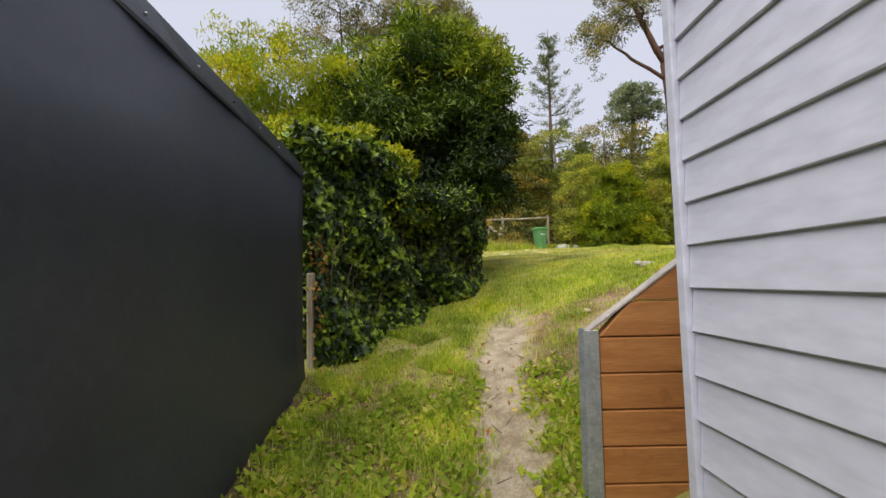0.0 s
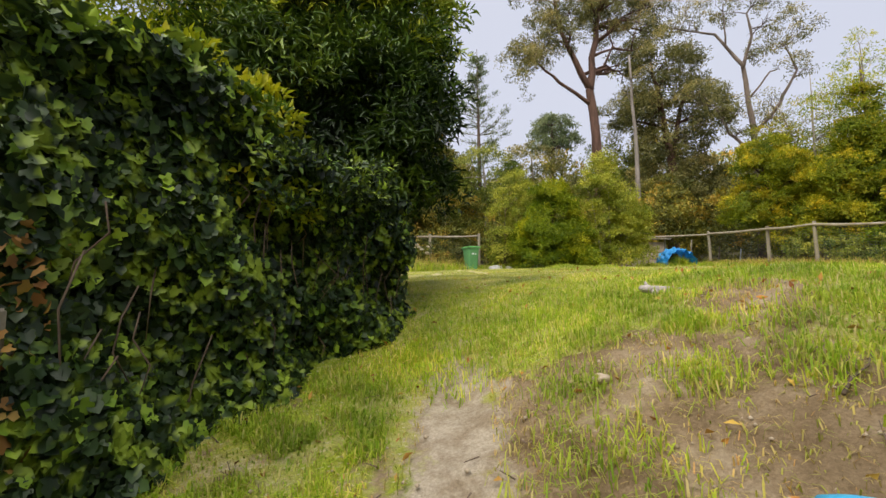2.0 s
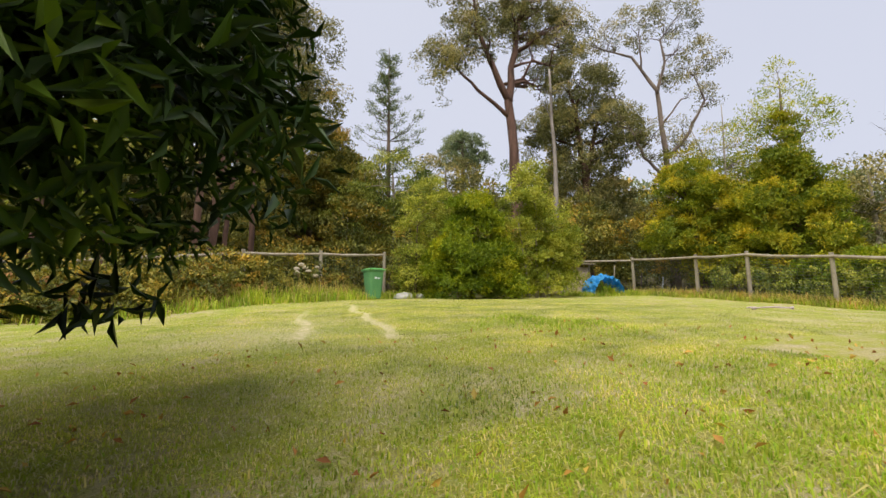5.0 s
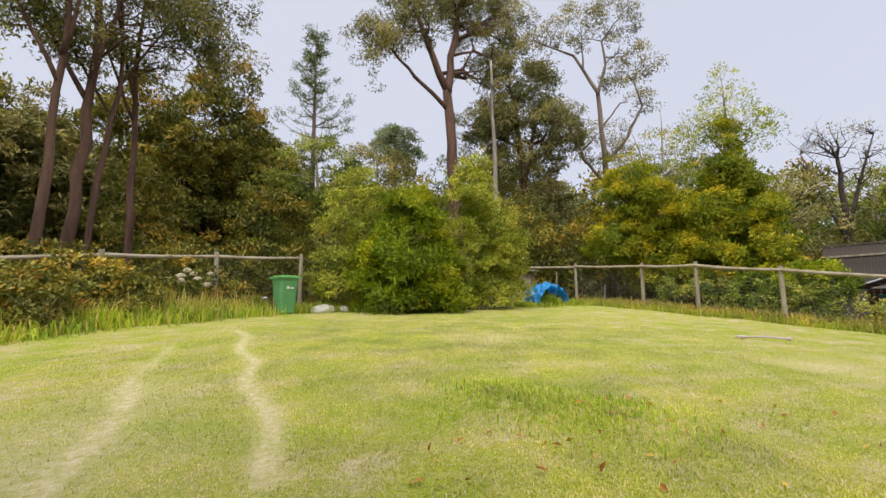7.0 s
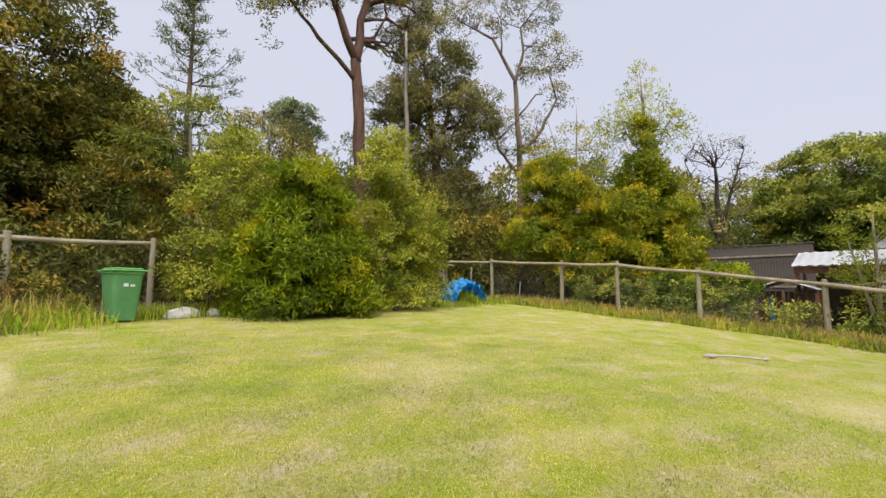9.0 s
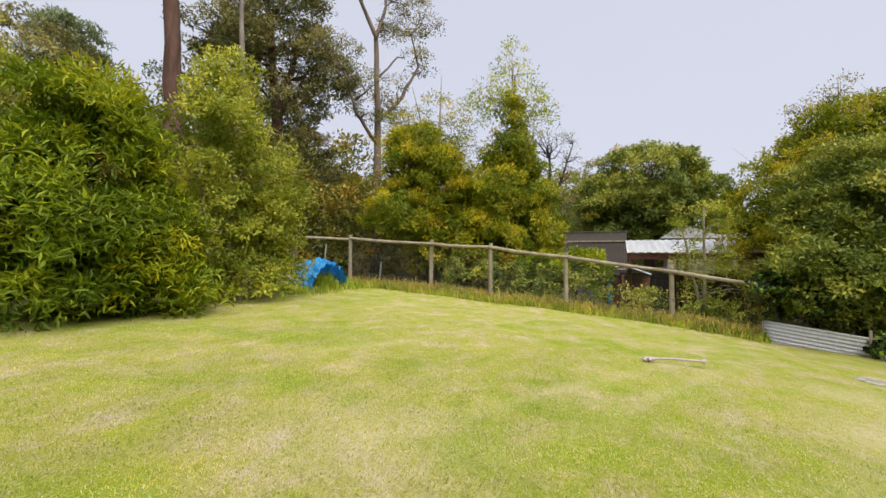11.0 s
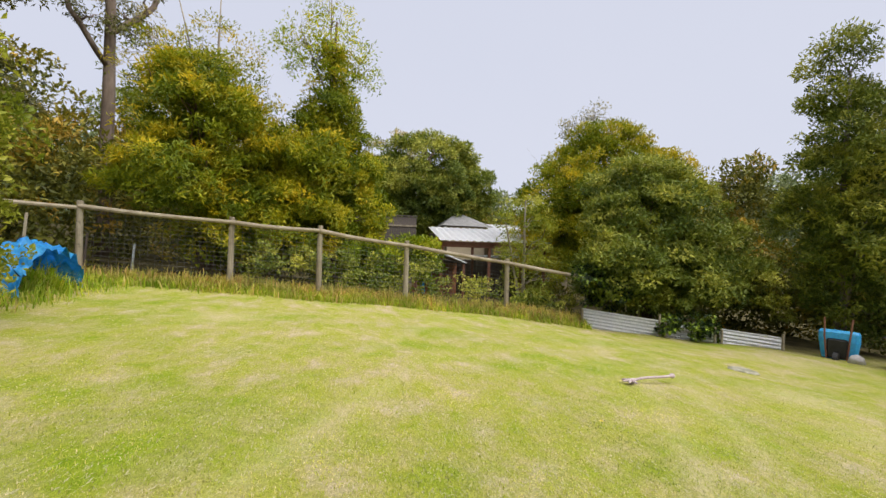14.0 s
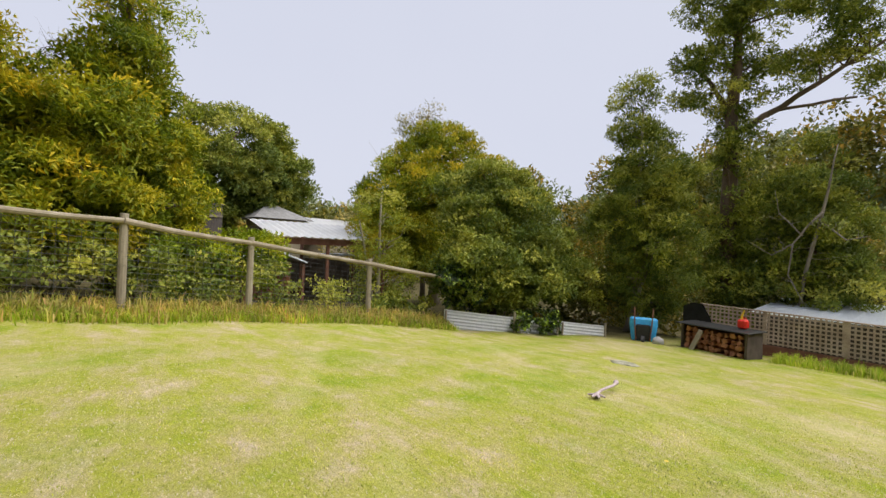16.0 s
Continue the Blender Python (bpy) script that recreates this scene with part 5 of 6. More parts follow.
def compost_bay():
    c = thing("compost_bay", (13.6, 20.9, gz(13.6, 20.9)), "low brown timber compost bay behind the blue tarpaulin", "shed")
    for k in range(7):
        bm = bmesh.new()
        box(bm, (-1.5, 0.0, 0.05 + k * 0.17), (1.1, 0.03, 0.21 + k * 0.17), None, 0.004)
        part("board", bm, LATTICE, c)
    for x in (-1.5, -0.2, 1.1):
        bm = bmesh.new()
        box(bm, (x - 0.04, -0.06, -0.2), (x + 0.04, -0.002, 1.42), None, 0.005)
        part("post", bm, GREYWOOD, c)
    bm = bmesh.new()
    box(bm, (-1.7, -0.15, 1.36), (1.25, 0.8, 1.40), pose(0, 0, 0, 6), 0.004)
    part("top_sheet", bm, GREYWOOD, c)


compost_bay()


def tarp_heap():
    x, y = 14.2, 19.6
    t = thing("tarpaulin_heap", (x, y, gz(x, y)), "crumpled bright blue tarpaulin draped in an arch", "tarpaulin")
    bm = bmesh.new()
    n, m = 40, 14
    g = []
    for i in range(n + 1):
        row = []
        for j in range(m + 1):
            a = math.pi * i / n
            w = (j / m - 0.5) * 0.9
            r = 0.80 + 0.14 * noise.noise((i * 0.30, j * 0.5, 1)) + 0.05 * noise.noise((i * 1.1, j * 1.3, 5))
            fold = 0.07 * noise.noise((i * 0.5, j * 0.9, 7))
            row.append(bm.verts.new((r * math.cos(a) * 0.95 + fold, w + fold, 0.85 * math.sin(a) ** 0.8 * (1 - 0.35 * abs(w)) + 0.16 * noise.noise((i * 0.4, j * 0.7, 4)))))
        g.append(row)
    for i in range(n):
        for j in range(m):
            bm.faces.new((g[i][j], g[i + 1][j], g[i + 1][j + 1], g[i][j + 1]))
    bmesh.ops.solidify(bm, geom=bm.faces[:], thickness=0.01)
    part("sheet", bm, TARP, t, smooth=True)


tarp_heap()


def garden_clutter():
    for x, y, h, mat, label in ((17.2, 20.4, 1.0, DARKWOOD, "short dark timber stake by the fence"), (17.6, 19.6, 0.8, GALV, "short grey metal stake by the fence"), (16.1, 20.9, 1.3, GREYWOOD, "leaning grey timber stake")):
        s = thing("stake", at_ground(x, y), label, "post")
        bm = bmesh.new()
        tube(bm, [(0, 0, -0.1), (0.05, 0, h * 0.5), (0.12, 0, h)], [0.035, 0.03, 0.028], 6)
        part("shaft", bm, mat, s)


garden_clutter()


# ---- wheelie bin ----
def wheelie_bin():
    b = thing("wheelie_bin", at_ground(4.66, 19.75), "green plastic wheelie bin with lighter lid standing by the fence", "bin", turn=14)
    bm = bmesh.new()
    secs = [(0.0, 0.19, 0.20), (0.02, 0.205, 0.215), (0.86, 0.265, 0.285), (0.88, 0.285, 0.305), (0.915, 0.285, 0.305)]
    rings = []
    for z, a, c in secs:
        ring = []
        for k in range(24):
            t = 2 * math.pi * k / 24
            ct, st = math.cos(t), math.sin(t)
            ring.append(bm.verts.new((a * math.copysign(abs(ct) ** 0.35, ct), c * math.copysign(abs(st) ** 0.35, st), z + 0.02)))
        rings.append(ring)
    for r0, r1 in zip(rings, rings[1:]):
        for k in range(24):
            bm.faces.new((r0[k], r0[(k + 1) % 24], r1[(k + 1) % 24], r1[k]))
    bm.faces.new(rings[0][::-1])
    bm.faces.new(rings[-1])
    part("body", bm, BINGREEN, b, "green plastic body")
    bm = bmesh.new()
    box(bm, (-0.30, -0.33, 0.945), (0.30, 0.32, 0.975), None, 0.012)
    box(bm, (-0.24, -0.27, 0.975), (0.24, 0.25, 1.01), None, 0.02)
    part("lid", bm, LIDGREEN, b, "light green lid")
    bm = bmesh.new()
    tube(bm, [(-0.25, 0.36, 0.93), (0.25, 0.36, 0.93)], [0.016, 0.016], 8)
    part("handle", bm, BINGREEN, b)
    for x in (-0.2, 0.2):
        bm = bmesh.new()
        tube(bm, [(x - 0.025, 0.24, 0.10), (x + 0.025, 0.24, 0.10)], [0.10, 0.10], 16)
        part("wheel", bm, BLACK, b, "black wheel")
    bm = bmesh.new()
    box(bm, (-0.09, -0.278, 0.66), (-0.01, -0.272, 0.72), pose(0, -0.0, 0, 0))
    box(bm, (0.02, -0.278, 0.66), (0.10, -0.272, 0.70))
    part("sticker", bm, ROOFPALE, b, "small pale stickers")


wheelie_bin()


# ---- iron sheets ----
def iron_sheet(p, q, zp, zq, gp, gq, label):
    d = Vector((q[0] - p[0], q[1] - p[1], 0))
    length = d.length
    d.normalize()
    nrm = Vector((d.y, -d.x, 0))
    t = thing("iron_sheet", (p[0], p[1], gp), label, "metal sheet", "corrugated sheets lying on edge along the lawn")
    bm = bmesh.new()
    cols, rows = 16, 60
    g = []
    for i in range(cols + 1):
        u = i / cols
        top, low = zp + (zq - zp) * u, gp - 0.08 + (gq - gp) * u
        row = []
        for j in range(rows + 1):
            v = j / rows
            z = low + (top - low) * v
            c = 0.011 * math.sin(z * 2 * math.pi / 0.076 - u * (zq - zp) * 2 * math.pi / 0.076)
            o = d * (u * length) + nrm * (c + 0.01 * math.sin(u * 5) - 0.30 * (z - low))
            row.append(bm.verts.new((o.x, o.y, z - gp)))
        g.append(row)
    for i in range(cols):
        for j in range(rows):
            bm.faces.new((g[i][j], g[i + 1][j], g[i + 1][j + 1], g[i][j + 1]))
    bmesh.ops.solidify(bm, geom=bm.faces[:], thickness=0.002)
    part("sheet", bm, IRON, t, smooth=True)
    for s in (0.02, length - 0.06):
        bm = bmesh.new()
        o = d * s + nrm * 0.035
        box(bm, (-0.02, -0.02, -0.3), (0.02, 0.02, zp - gp), Matrix.Translation(o), 0.003)
        part("peg", bm, GREYWOOD, t)


iron_sheet((16.1, 8.6), (15.15, 7.0), 2.10, 1.93, 1.62, 1.54, "long silver corrugated iron sheet on edge below the bush")
iron_sheet((15.12, 6.95), (14.55, 6.0), 1.90, 1.82, 1.54, 1.50, "silver corrugated iron sheet half hidden by ivy")
iron_sheet((14.52, 5.95), (13.85, 4.9), 1.86, 1.76, 1.50, 1.44, "silver corrugated iron sheet beside the blue barrow")


def barrow():
    b = thing("wheelbarrow", (13.1, 4.45, 1.42), "bright blue wheelbarrow stood on its nose with black underside", "wheelbarrow", turn=25)
    bm = bmesh.new()
    secs = [(0.0, 0.20, 0.05), (0.10, 0.28, 0.10), (0.45, 0.33, 0.13), (0.62, 0.33, 0.12), (0.66, 0.30, 0.08)]
    rings = []
    for z, a, c in secs:
        ring = []
        for k in range(16):
            t = 2 * math.pi * k / 16
            ct, st = math.cos(t), math.sin(t)
            ring.append(bm.verts.new((a * math.copysign(abs(ct) ** 0.5, ct), c * math.copysign(abs(st) ** 0.5, st), z)))
        rings.append(ring)
    for r0, r1 in zip(rings, rings[1:]):
        for k in range(16):
            bm.faces.new((r0[k], r0[(k + 1) % 16], r1[(k + 1) % 16], r1[k]))
    bm.faces.new(rings[0][::-1])
    bm.faces.new(rings[-1])
    part("tray", bm, TARP, b, "bright blue plastic tray")
    bm = bmesh.new()
    box(bm, (-0.17, 0.13, 0.10), (0.17, 0.17, 0.50), None, 0.03)
    part("underside", bm, BLACK, b, "black underside plate")
    for x in (-0.2, 0.2):
        bm = bmesh.new()
        tube(bm, [(x * 0.8, 0.19, 0.1), (x, 0.18, 0.55), (x * 1.1, 0.1, 0.92)], [0.016, 0.016, 0.018], 7)
        part("handle", bm, REDWOOD, b, "thin handle")
    bm = bmesh.new()
    tube(bm, [(-0.04, 0.22, 0.10), (0.04, 0.22, 0.10)], [0.13, 0.13], 16)
    part("wheel", bm, BLACK, b, "black wheel")


barrow()


# ---- wood rack, lattice fence and outbuildings ----
def wood_rack():
    r = thing("wood_rack", (11.35, 4.45, 1.50), "dark bench rack stacked with split firewood", "rack", turn=-12)
    bm = bmesh.new()
    box(bm, (-0.80, -0.30, 0.62), (0.80, 0.40, 0.645), pose(0, 0, 0, -1.5, 0, 0), 0.006)
    part("top", bm, BLACK, r, "dark sheet top")
    for x in (-0.70, 0.70):
        bm = bmesh.new()
        box(bm, (x - 0.03, -0.28, -0.25), (x + 0.03, 0.30, 0.612), None, 0.006)
        part("side_panel", bm, DARKWOOD, r, "dark side panel")
    bm = bmesh.new()
    box(bm, (-0.66, -0.27, -0.2), (0.66, -0.24, 0.612))
    part("back_panel", bm, BLACK, r, "dark back panel")
    rng = random.Random(8)
    for row in range(5):
        for k in range(9):
            x = -0.56 + k * 0.14 + rng.uniform(-0.02, 0.02)
            z = 0.04 + row * 0.115 + rng.uniform(-0.015, 0.015)
            if z > 0.52:
                continue
            log = thing("firewood_log", (0, 0, 0), "split reddish firewood log stacked in the rack", "log", "logs in the wood rack")
            bm = bmesh.new()
            a, rad = rng.uniform(0, 6.28), rng.uniform(0.048, 0.074)
            ring = [(rad * math.cos(a + t), rad * math.sin(a + t)) for t in (0, 0.9, 1.9, 3.1, 4.6)]
            v0 = [bm.verts.new((x + p, rng.uniform(0.24, 0.34), z + q)) for p, q in ring]
            v1 = [bm.verts.new((x + p, -0.15, z + q)) for p, q in ring]
            for s in range(5):
                bm.faces.new((v0[s], v0[(s + 1) % 5], v1[(s + 1) % 5], v1[s]))
            bm.faces.new(v0[::-1])
            bm.faces.new(v1)
            bmesh.ops.recalc_face_normals(bm, faces=bm.faces)
            log.matrix_world = pose(11.35, 4.45, 1.50, 0, 0, -12)
            part("log", bm, FIREWOOD, log)
    plank = thing("plank", (11.80, 4.85, 1.50), "pale timber plank leaning in front of the firewood", "plank", turn=-12)
    bm = bmesh.new()
    box(bm, (-0.05, -0.02, -0.05), (0.05, 0.02, 0.58), pose(0, 0.05, 0, 10, -20, 0), 0.004)
    part("board", bm, GREYWOOD, plank)


wood_rack()


def fuel_can():
    c = thing("fuel_can", (10.90, 4.50, 2.162), "red plastic fuel can with yellow spout on the rack", "can", turn=-12)
    bm = bmesh.new()
    box(bm, (-0.095, -0.08, 0), (0.095, 0.08, 0.20), None, 0.035)
    part("body", bm, REDPLASTIC, c, "red body")
    bm = bmesh.new()
    tube(bm, [(-0.06, 0, 0.19), (-0.05, 0, 0.235), (0.03, 0, 0.235), (0.05, 0, 0.19)], [0.012] * 4, 8)
    part("handle", bm, REDPLASTIC, c, "red grip")
    bm = bmesh.new()
    tube(bm, [(0.03, 0, 0.20), (0.03, 0, 0.28), (-0.02, 0, 0.40)], [0.03, 0.022, 0.014], 8)
    part("spout", bm, YELLOW, c, "yellow spout")


fuel_can()


def lattice_fence():
    y = 3.45
    f = thing("lattice_fence", (12.2, y, 0), "brown timber lattice fence panels on a low retaining board", "fence")
    z0, z1 = 1.78, 2.50
    n = int(5.6 / 0.09)
    for x in np.arange(0, 5.7, 1.4):
        bm = bmesh.new()
        box(bm, (-x - 0.04, -0.10, 1.0), (-x + 0.04, -0.026, z1 + 0.01 - 0.018 * x), None, 0.004)
        part("post", bm, LATTICE, f)
    for k in range(n):
        bm = bmesh.new()
        x = -0.05 - k * 0.09
        box(bm, (x - 0.017, -0.024, z0 - 0.018 * k * 0.09), (x + 0.017, -0.012, z1 - 0.018 * k * 0.09))
        part("slat", bm, LATTICE, f)
    for k in range(8):
        bm = bmesh.new()
        z = z0 + 0.04 + k * 0.09
        box(bm, (-5.6, -0.010, z - 0.017), (0, 0.002, z + 0.017), pose(0, 0, 0, 0, -1.03, 0))
        part("cross_slat", bm, LATTICE, f)
    bm = bmesh.new()
    box(bm, (-5.65, -0.03, z1 + 0.0), (0, 0.02, z1 + 0.03), pose(0, 0, 0, 0, -1.03, 0), 0.003)
    part("top_rail", bm, LATTICE, f)
    bm = bmesh.new()
    box(bm, (-5.6, -0.05, 1.2), (0, -0.0, z0 - 0.02), pose(0, 0, 0, 0, -1.03, 0), 0.004)
    part("retaining_board", bm, REDWOOD, f, "reddish brown retaining board")
    s = thing("shade_cloth", (12.2, y + 0.03, 0), "black shade cloth hung over the end of the lattice", "cloth")
    bm = bmesh.new()
    vs = [bm.verts.new(p) for p in ((0.35, 0.02, 1.4), (-0.55, 0.03, 1.4), (-0.30, 0.02, 2.20), (-0.12, 0.02, 2.52), (0.1, 0.03, 2.53), (0.34, 0.0, 2.42))]
    bm.faces.new(vs)
    bmesh.ops.solidify(bm, geom=bm.faces[:], thickness=0.01)
    part("cloth", bm, BLACK, s)


lattice_fence()


def low_roof():
    h = thing("low_shed", (9.0, 1.6, 0), "low shed with pale blue-white sheet roof behind the lattice", "shed")
    bm = bmesh.new()
    box(bm, (-2.4, -1.4, 0.6), (2.2, 1.1, 2.30))
    part("wall", bm, DARKWOOD, h)
    bm = bmesh.new()
    rows = []
    for k in range(97):
        x = -2.6 + k * 0.05
        rows.append([bm.verts.new((x, y, z + (0.008 if k % 4 == 0 else 0))) for y, z in ((1.6, 2.41), (-1.5, 2.66))])
    for p, q in zip(rows, rows[1:]):
        bm.faces.new((p[0], q[0], q[1], p[1]))
    bmesh.ops.solidify(bm, geom=bm.faces[:], thickness=0.01)
    part("roof", bm, ROOFPALE, h, "pale blue-white sheet roof")


low_roof()


def open_shed():
    h = thing("open_shed", (21.5, 9.6, 0), "open timber carport shed with corrugated skillion roof", "shed")
    g = gz(21.5, 9.6)
    bm = bmesh.new()
    n = 64
    rows = []
    for k in range(n + 1):
        y = -2.6 + 4.35 * k / n
        c = 0.018 * math.sin(k * math.pi / 2)
        rows.append([bm.verts.new((x, y, z + c)) for x, z in ((-0.25, 3.86), (2.6, 4.48))])
    for a, b in zip(rows, rows[1:]):
        bm.faces.new((a[0], a[1], b[1], b[0]))
    bmesh.ops.solidify(bm, geom=bm.faces[:], thickness=0.01)
    part("roof", bm, IRON, h, "grey corrugated roof sheet")
    bm = bmesh.new()
    box(bm, (-0.05, -2.5, 3.62), (0.0, 1.70, 3.83), None, 0.005)
    part("fascia", bm, REDWOOD, h, "brown timber fascia beam")
    bm = bmesh.new()
    box(bm, (2.45, -2.5, 3.98), (2.5, 1.70, 4.20), None, 0.005)
    part("rear_beam", bm, DARKWOOD, h)
    for x in (0.0, 2.4):
        for y in (-2.4, -0.2, 1.62):
            bm = bmesh.new()
            box(bm, (x + 0.004, y - 0.05, g - 0.4), (x + 0.10, y + 0.05, 3.615 if x == 0 else 3.975), None, 0.006)
            part("post", bm, REDWOOD, h, "brown timber post")
    bm = bmesh.new()
    box(bm, (3.02, -2.5, g - 0.3), (3.06, 2.0, 3.1))
    part("rear_wall", bm, DARKWOOD, h, "dark slatted rear wall")
    bm = bmesh.new()
    box(bm, (2.0, -2.4, 3.25), (2.7, 1.8, 3.33), None, 0.01)
    part("pale_beam", bm, ROOFPALE, h, "pale beam under the roof")


open_shed()


def neighbour_houses():
    h = thing("neighbour_house", (31.8, 8.0, 0), "far house with grey hip roof and cream wall", "house")
    bm = bmesh.new()
    box(bm, (-1.0, -1.2, 0.8), (1.6, 1.1, 4.95))
    part("wall", bm, CREAM, h, "cream wall")
    bm = bmesh.new()
    b0 = [bm.verts.new(p) for p in ((-1.4, -1.6, 4.95), (2.2, -1.6, 4.95), (2.2, 1.5, 4.95), (-1.4, 1.5, 4.95))]
    r0 = [bm.verts.new(p) for p in ((0.4, -0.2, 5.75), (0.4, 0.4, 5.75))]
    for q in ((b0[0], b0[1], r0[0]), (b0[1], b0[2], r0[1], r0[0]), (b0[2], b0[3], r0[1]), (b0[3], b0[0], r0[0], r0[1]), (b0[3], b0[2], b0[1], b0[0])):
        bm.faces.new(q)
    part("roof", bm, ROOFGREY, h, "grey tiled hip roof")
    k = thing("neighbour_house", (30.5, 4.8, 0), "far house with silver metal roof", "house")
    bm = bmesh.new()
    box(bm, (-1.5, -2.5, 0.6), (3, 1.6, 4.4))
    part("wall", bm, CREAM, k, "cream wall")
    bm = bmesh.new()
    p = [bm.verts.new(q) for q in ((-2.0, -3, 4.4), (-2.0, 2.0, 4.4), (1.0, 2.0, 5.2), (1.0, -3, 5.2))]
    bm.faces.new(p)
    bmesh.ops.solidify(bm, geom=bm.faces[:], thickness=0.08)
    part("roof", bm, IRON, k, "silver metal roof")
    f = thing("paling_fence", (29.0, 13.0, 0), "tall weathered brown paling fence beyond the neighbour's yard", "fence")
    bm = bmesh.new()
    board = None
    for j in range(36):
        if board is None:
            bm = bmesh.new()
            box(bm, (0, 0, 1.4), (0.02, 0.115, 5.2))
            board = part("paling_board", bm, PALING, f)
            piece = board
        else:
            piece = new("paling_board", board.data)
            piece.parent = f
        piece.location = (0.004 * (j % 2), j * 0.12 - 1.8, 0.02 * (j % 3))
    for z in (3.2, 4.7):
        bm = bmesh.new()
        box(bm, (-0.05, -1.8, z), (-0.004, 2.5, z + 0.09))
        part("fence_rail", bm, GREYWOOD, f)
    bm = bmesh.new()
    box(bm, (-0.04, -1.85, 5.25), (0.06, 2.55, 5.30))
    part("capping_board", bm, PALING, f)
    g = gz(20.9, 11.5)
    c = thing("garden_lean_to", (20.9, 11.5, g), "low timber lean-to with red-brown board walls under a dark gabled cover", "shed")
    for sy, tilt in ((-0.42, -19), (0.42, 19)):
        bm = bmesh.new()
        box(bm, (-0.7, -0.47, -0.012), (0.7, 0.47, 0.012), pose(0, sy, 1.30, -tilt * 1.0, 0, 0), 0.004)
        part("cover_sheet", bm, DARKWOOD, c, "dark sloping cover sheet")
    for x in (-0.72, 0.72):
        bm = bmesh.new()
        tube(bm, [(x, -0.88, 1.17), (x, 0, 1.49), (x, 0.88, 1.17)], [0.022] * 3, 6)
        part("pale_edge", bm, ROOFPALE, c, "pale metal edge of the cover")
    for k in range(10):
        bm = bmesh.new()
        y = -0.82 + k * 0.165
        box(bm, (0.50, y, -0.3), (0.53, y + 0.15, 1.12), None, 0.004)
        part("wall_board", bm, REDWOOD if k % 3 else FIREWOOD, c, "red-brown upright board")
    for x, y in ((-0.62, -0.8), (-0.62, 0.0), (-0.62, 0.8)):
        bm = bmesh.new()
        box(bm, (x - 0.04, y - 0.04, -0.3), (x + 0.04, y + 0.04, 1.12), None, 0.005)
        part("post", bm, REDWOOD, c, "timber post")
    bm = bmesh.new()
    box(bm, (0.40, 0.34, 0.0), (0.46, 0.48, 1.0), pose(0, 0, 0, -4), 0.008)
    part("blue_panel", bm, TARP, c, "narrow blue plastic panel")


neighbour_houses()


# ---- small things on the lawn ----
def plush_toy():
    t = thing("soft_toy", (2.76, 5.72, gz(2.76, 5.72) - 0.02), "grey plush animal dog toy lying on the grass", "toy", turn=-12)
    bm = bmesh.new()
    for p, q, r0, r1 in (((-0.10, 0, 0.06), (0.22, 0, 0.06), 0.06, 0.045), ((-0.22, 0.0, 0.09), (-0.08, 0, 0.07), 0.035, 0.055), ((-0.12, 0.02, 0.10), (-0.12, 0.05, 0.17), 0.03, 0.012), ((-0.06, -0.04, 0.04), (-0.10, -0.14, 0.03), 0.04, 0.03), ((0.18, -0.03, 0.05), (0.26, -0.08, 0.05), 0.045, 0.035)):
        a, b = Vector(p), Vector(q)
        pts = [a.lerp(b, s) for s in (0, 0.12, 0.5, 0.88, 1)]
        tube(bm, pts, [r0 * 0.5, r0, (r0 + r1) / 2, r1, r1 * 0.5], 10)
    bmesh.ops.scale(bm, vec=(0.74, 0.74, 0.74), verts=bm.verts)
    part("toy_body", bm, PLUSH, t, smooth=True)
    s = thing("rope_toy", (10.19, 11.32, gz(10.19, 11.32) + 0.02), "knotted pink and grey rope dog toy on the lawn", "toy", turn=-78)
    bm = bmesh.new()
    pts, rad = [], []
    for k in range(25):
        u = k / 24
        pts.append((u * 0.67, 0.02 * math.sin(u * 7), 0.012 + 0.02 * math.sin(u * 3)))
        rad.append(0.015 if 0.12 < u < 0.93 else 0.030)
    tube(bm, pts, rad, 8)
    part("rope", bm, ROPE, s, smooth=True)
    for k in range(4):
        bm = bmesh.new()
        a = 2.0 + k * 0.9
        tube(bm, [(0, 0, 0.03), (0.09 * math.cos(a), 0.09 * math.sin(a), 0.02)], [0.02, 0.01], 6)
        part("frayed_end", bm, ROPE, s)


plush_toy()


def rocks():
    for x, y, a, b, c, label in ((5.75, 19.9, 0.35, 0.2, 0.16, "pale concrete lump at the edge of the lawn"), (6.35, 19.9, 0.16, 0.15, 0.12, "small pale concrete lump"), (11.3, 8.7, 0.24, 0.16, 0.022, "flat grey rubble lump set in the lawn"), (1.6, 4.72, 0.055, 0.04, 0.03, "small grey stone in the bank"), (12.6, 4.7, 0.14, 0.1, 0.12, "grey stone beside the rack")):
        r = thing("stone", at_ground(x, y), label, "stone")
        bm = bmesh.new()
        bmesh.ops.create_icosphere(bm, subdivisions=3, radius=1)
        for v in bm.verts:
            v.co *= 1 + 0.22 * noise.noise(v.co * 1.7 + Vector((x, y, 0)))
            v.co = Vector((v.co.x * a, v.co.y * b, v.co.z * c + c * 0.4))
        part("rock", bm, CLOD if a < 0.1 else RUBBLE if c < 0.03 else STONE, r, smooth=True)


rocks()


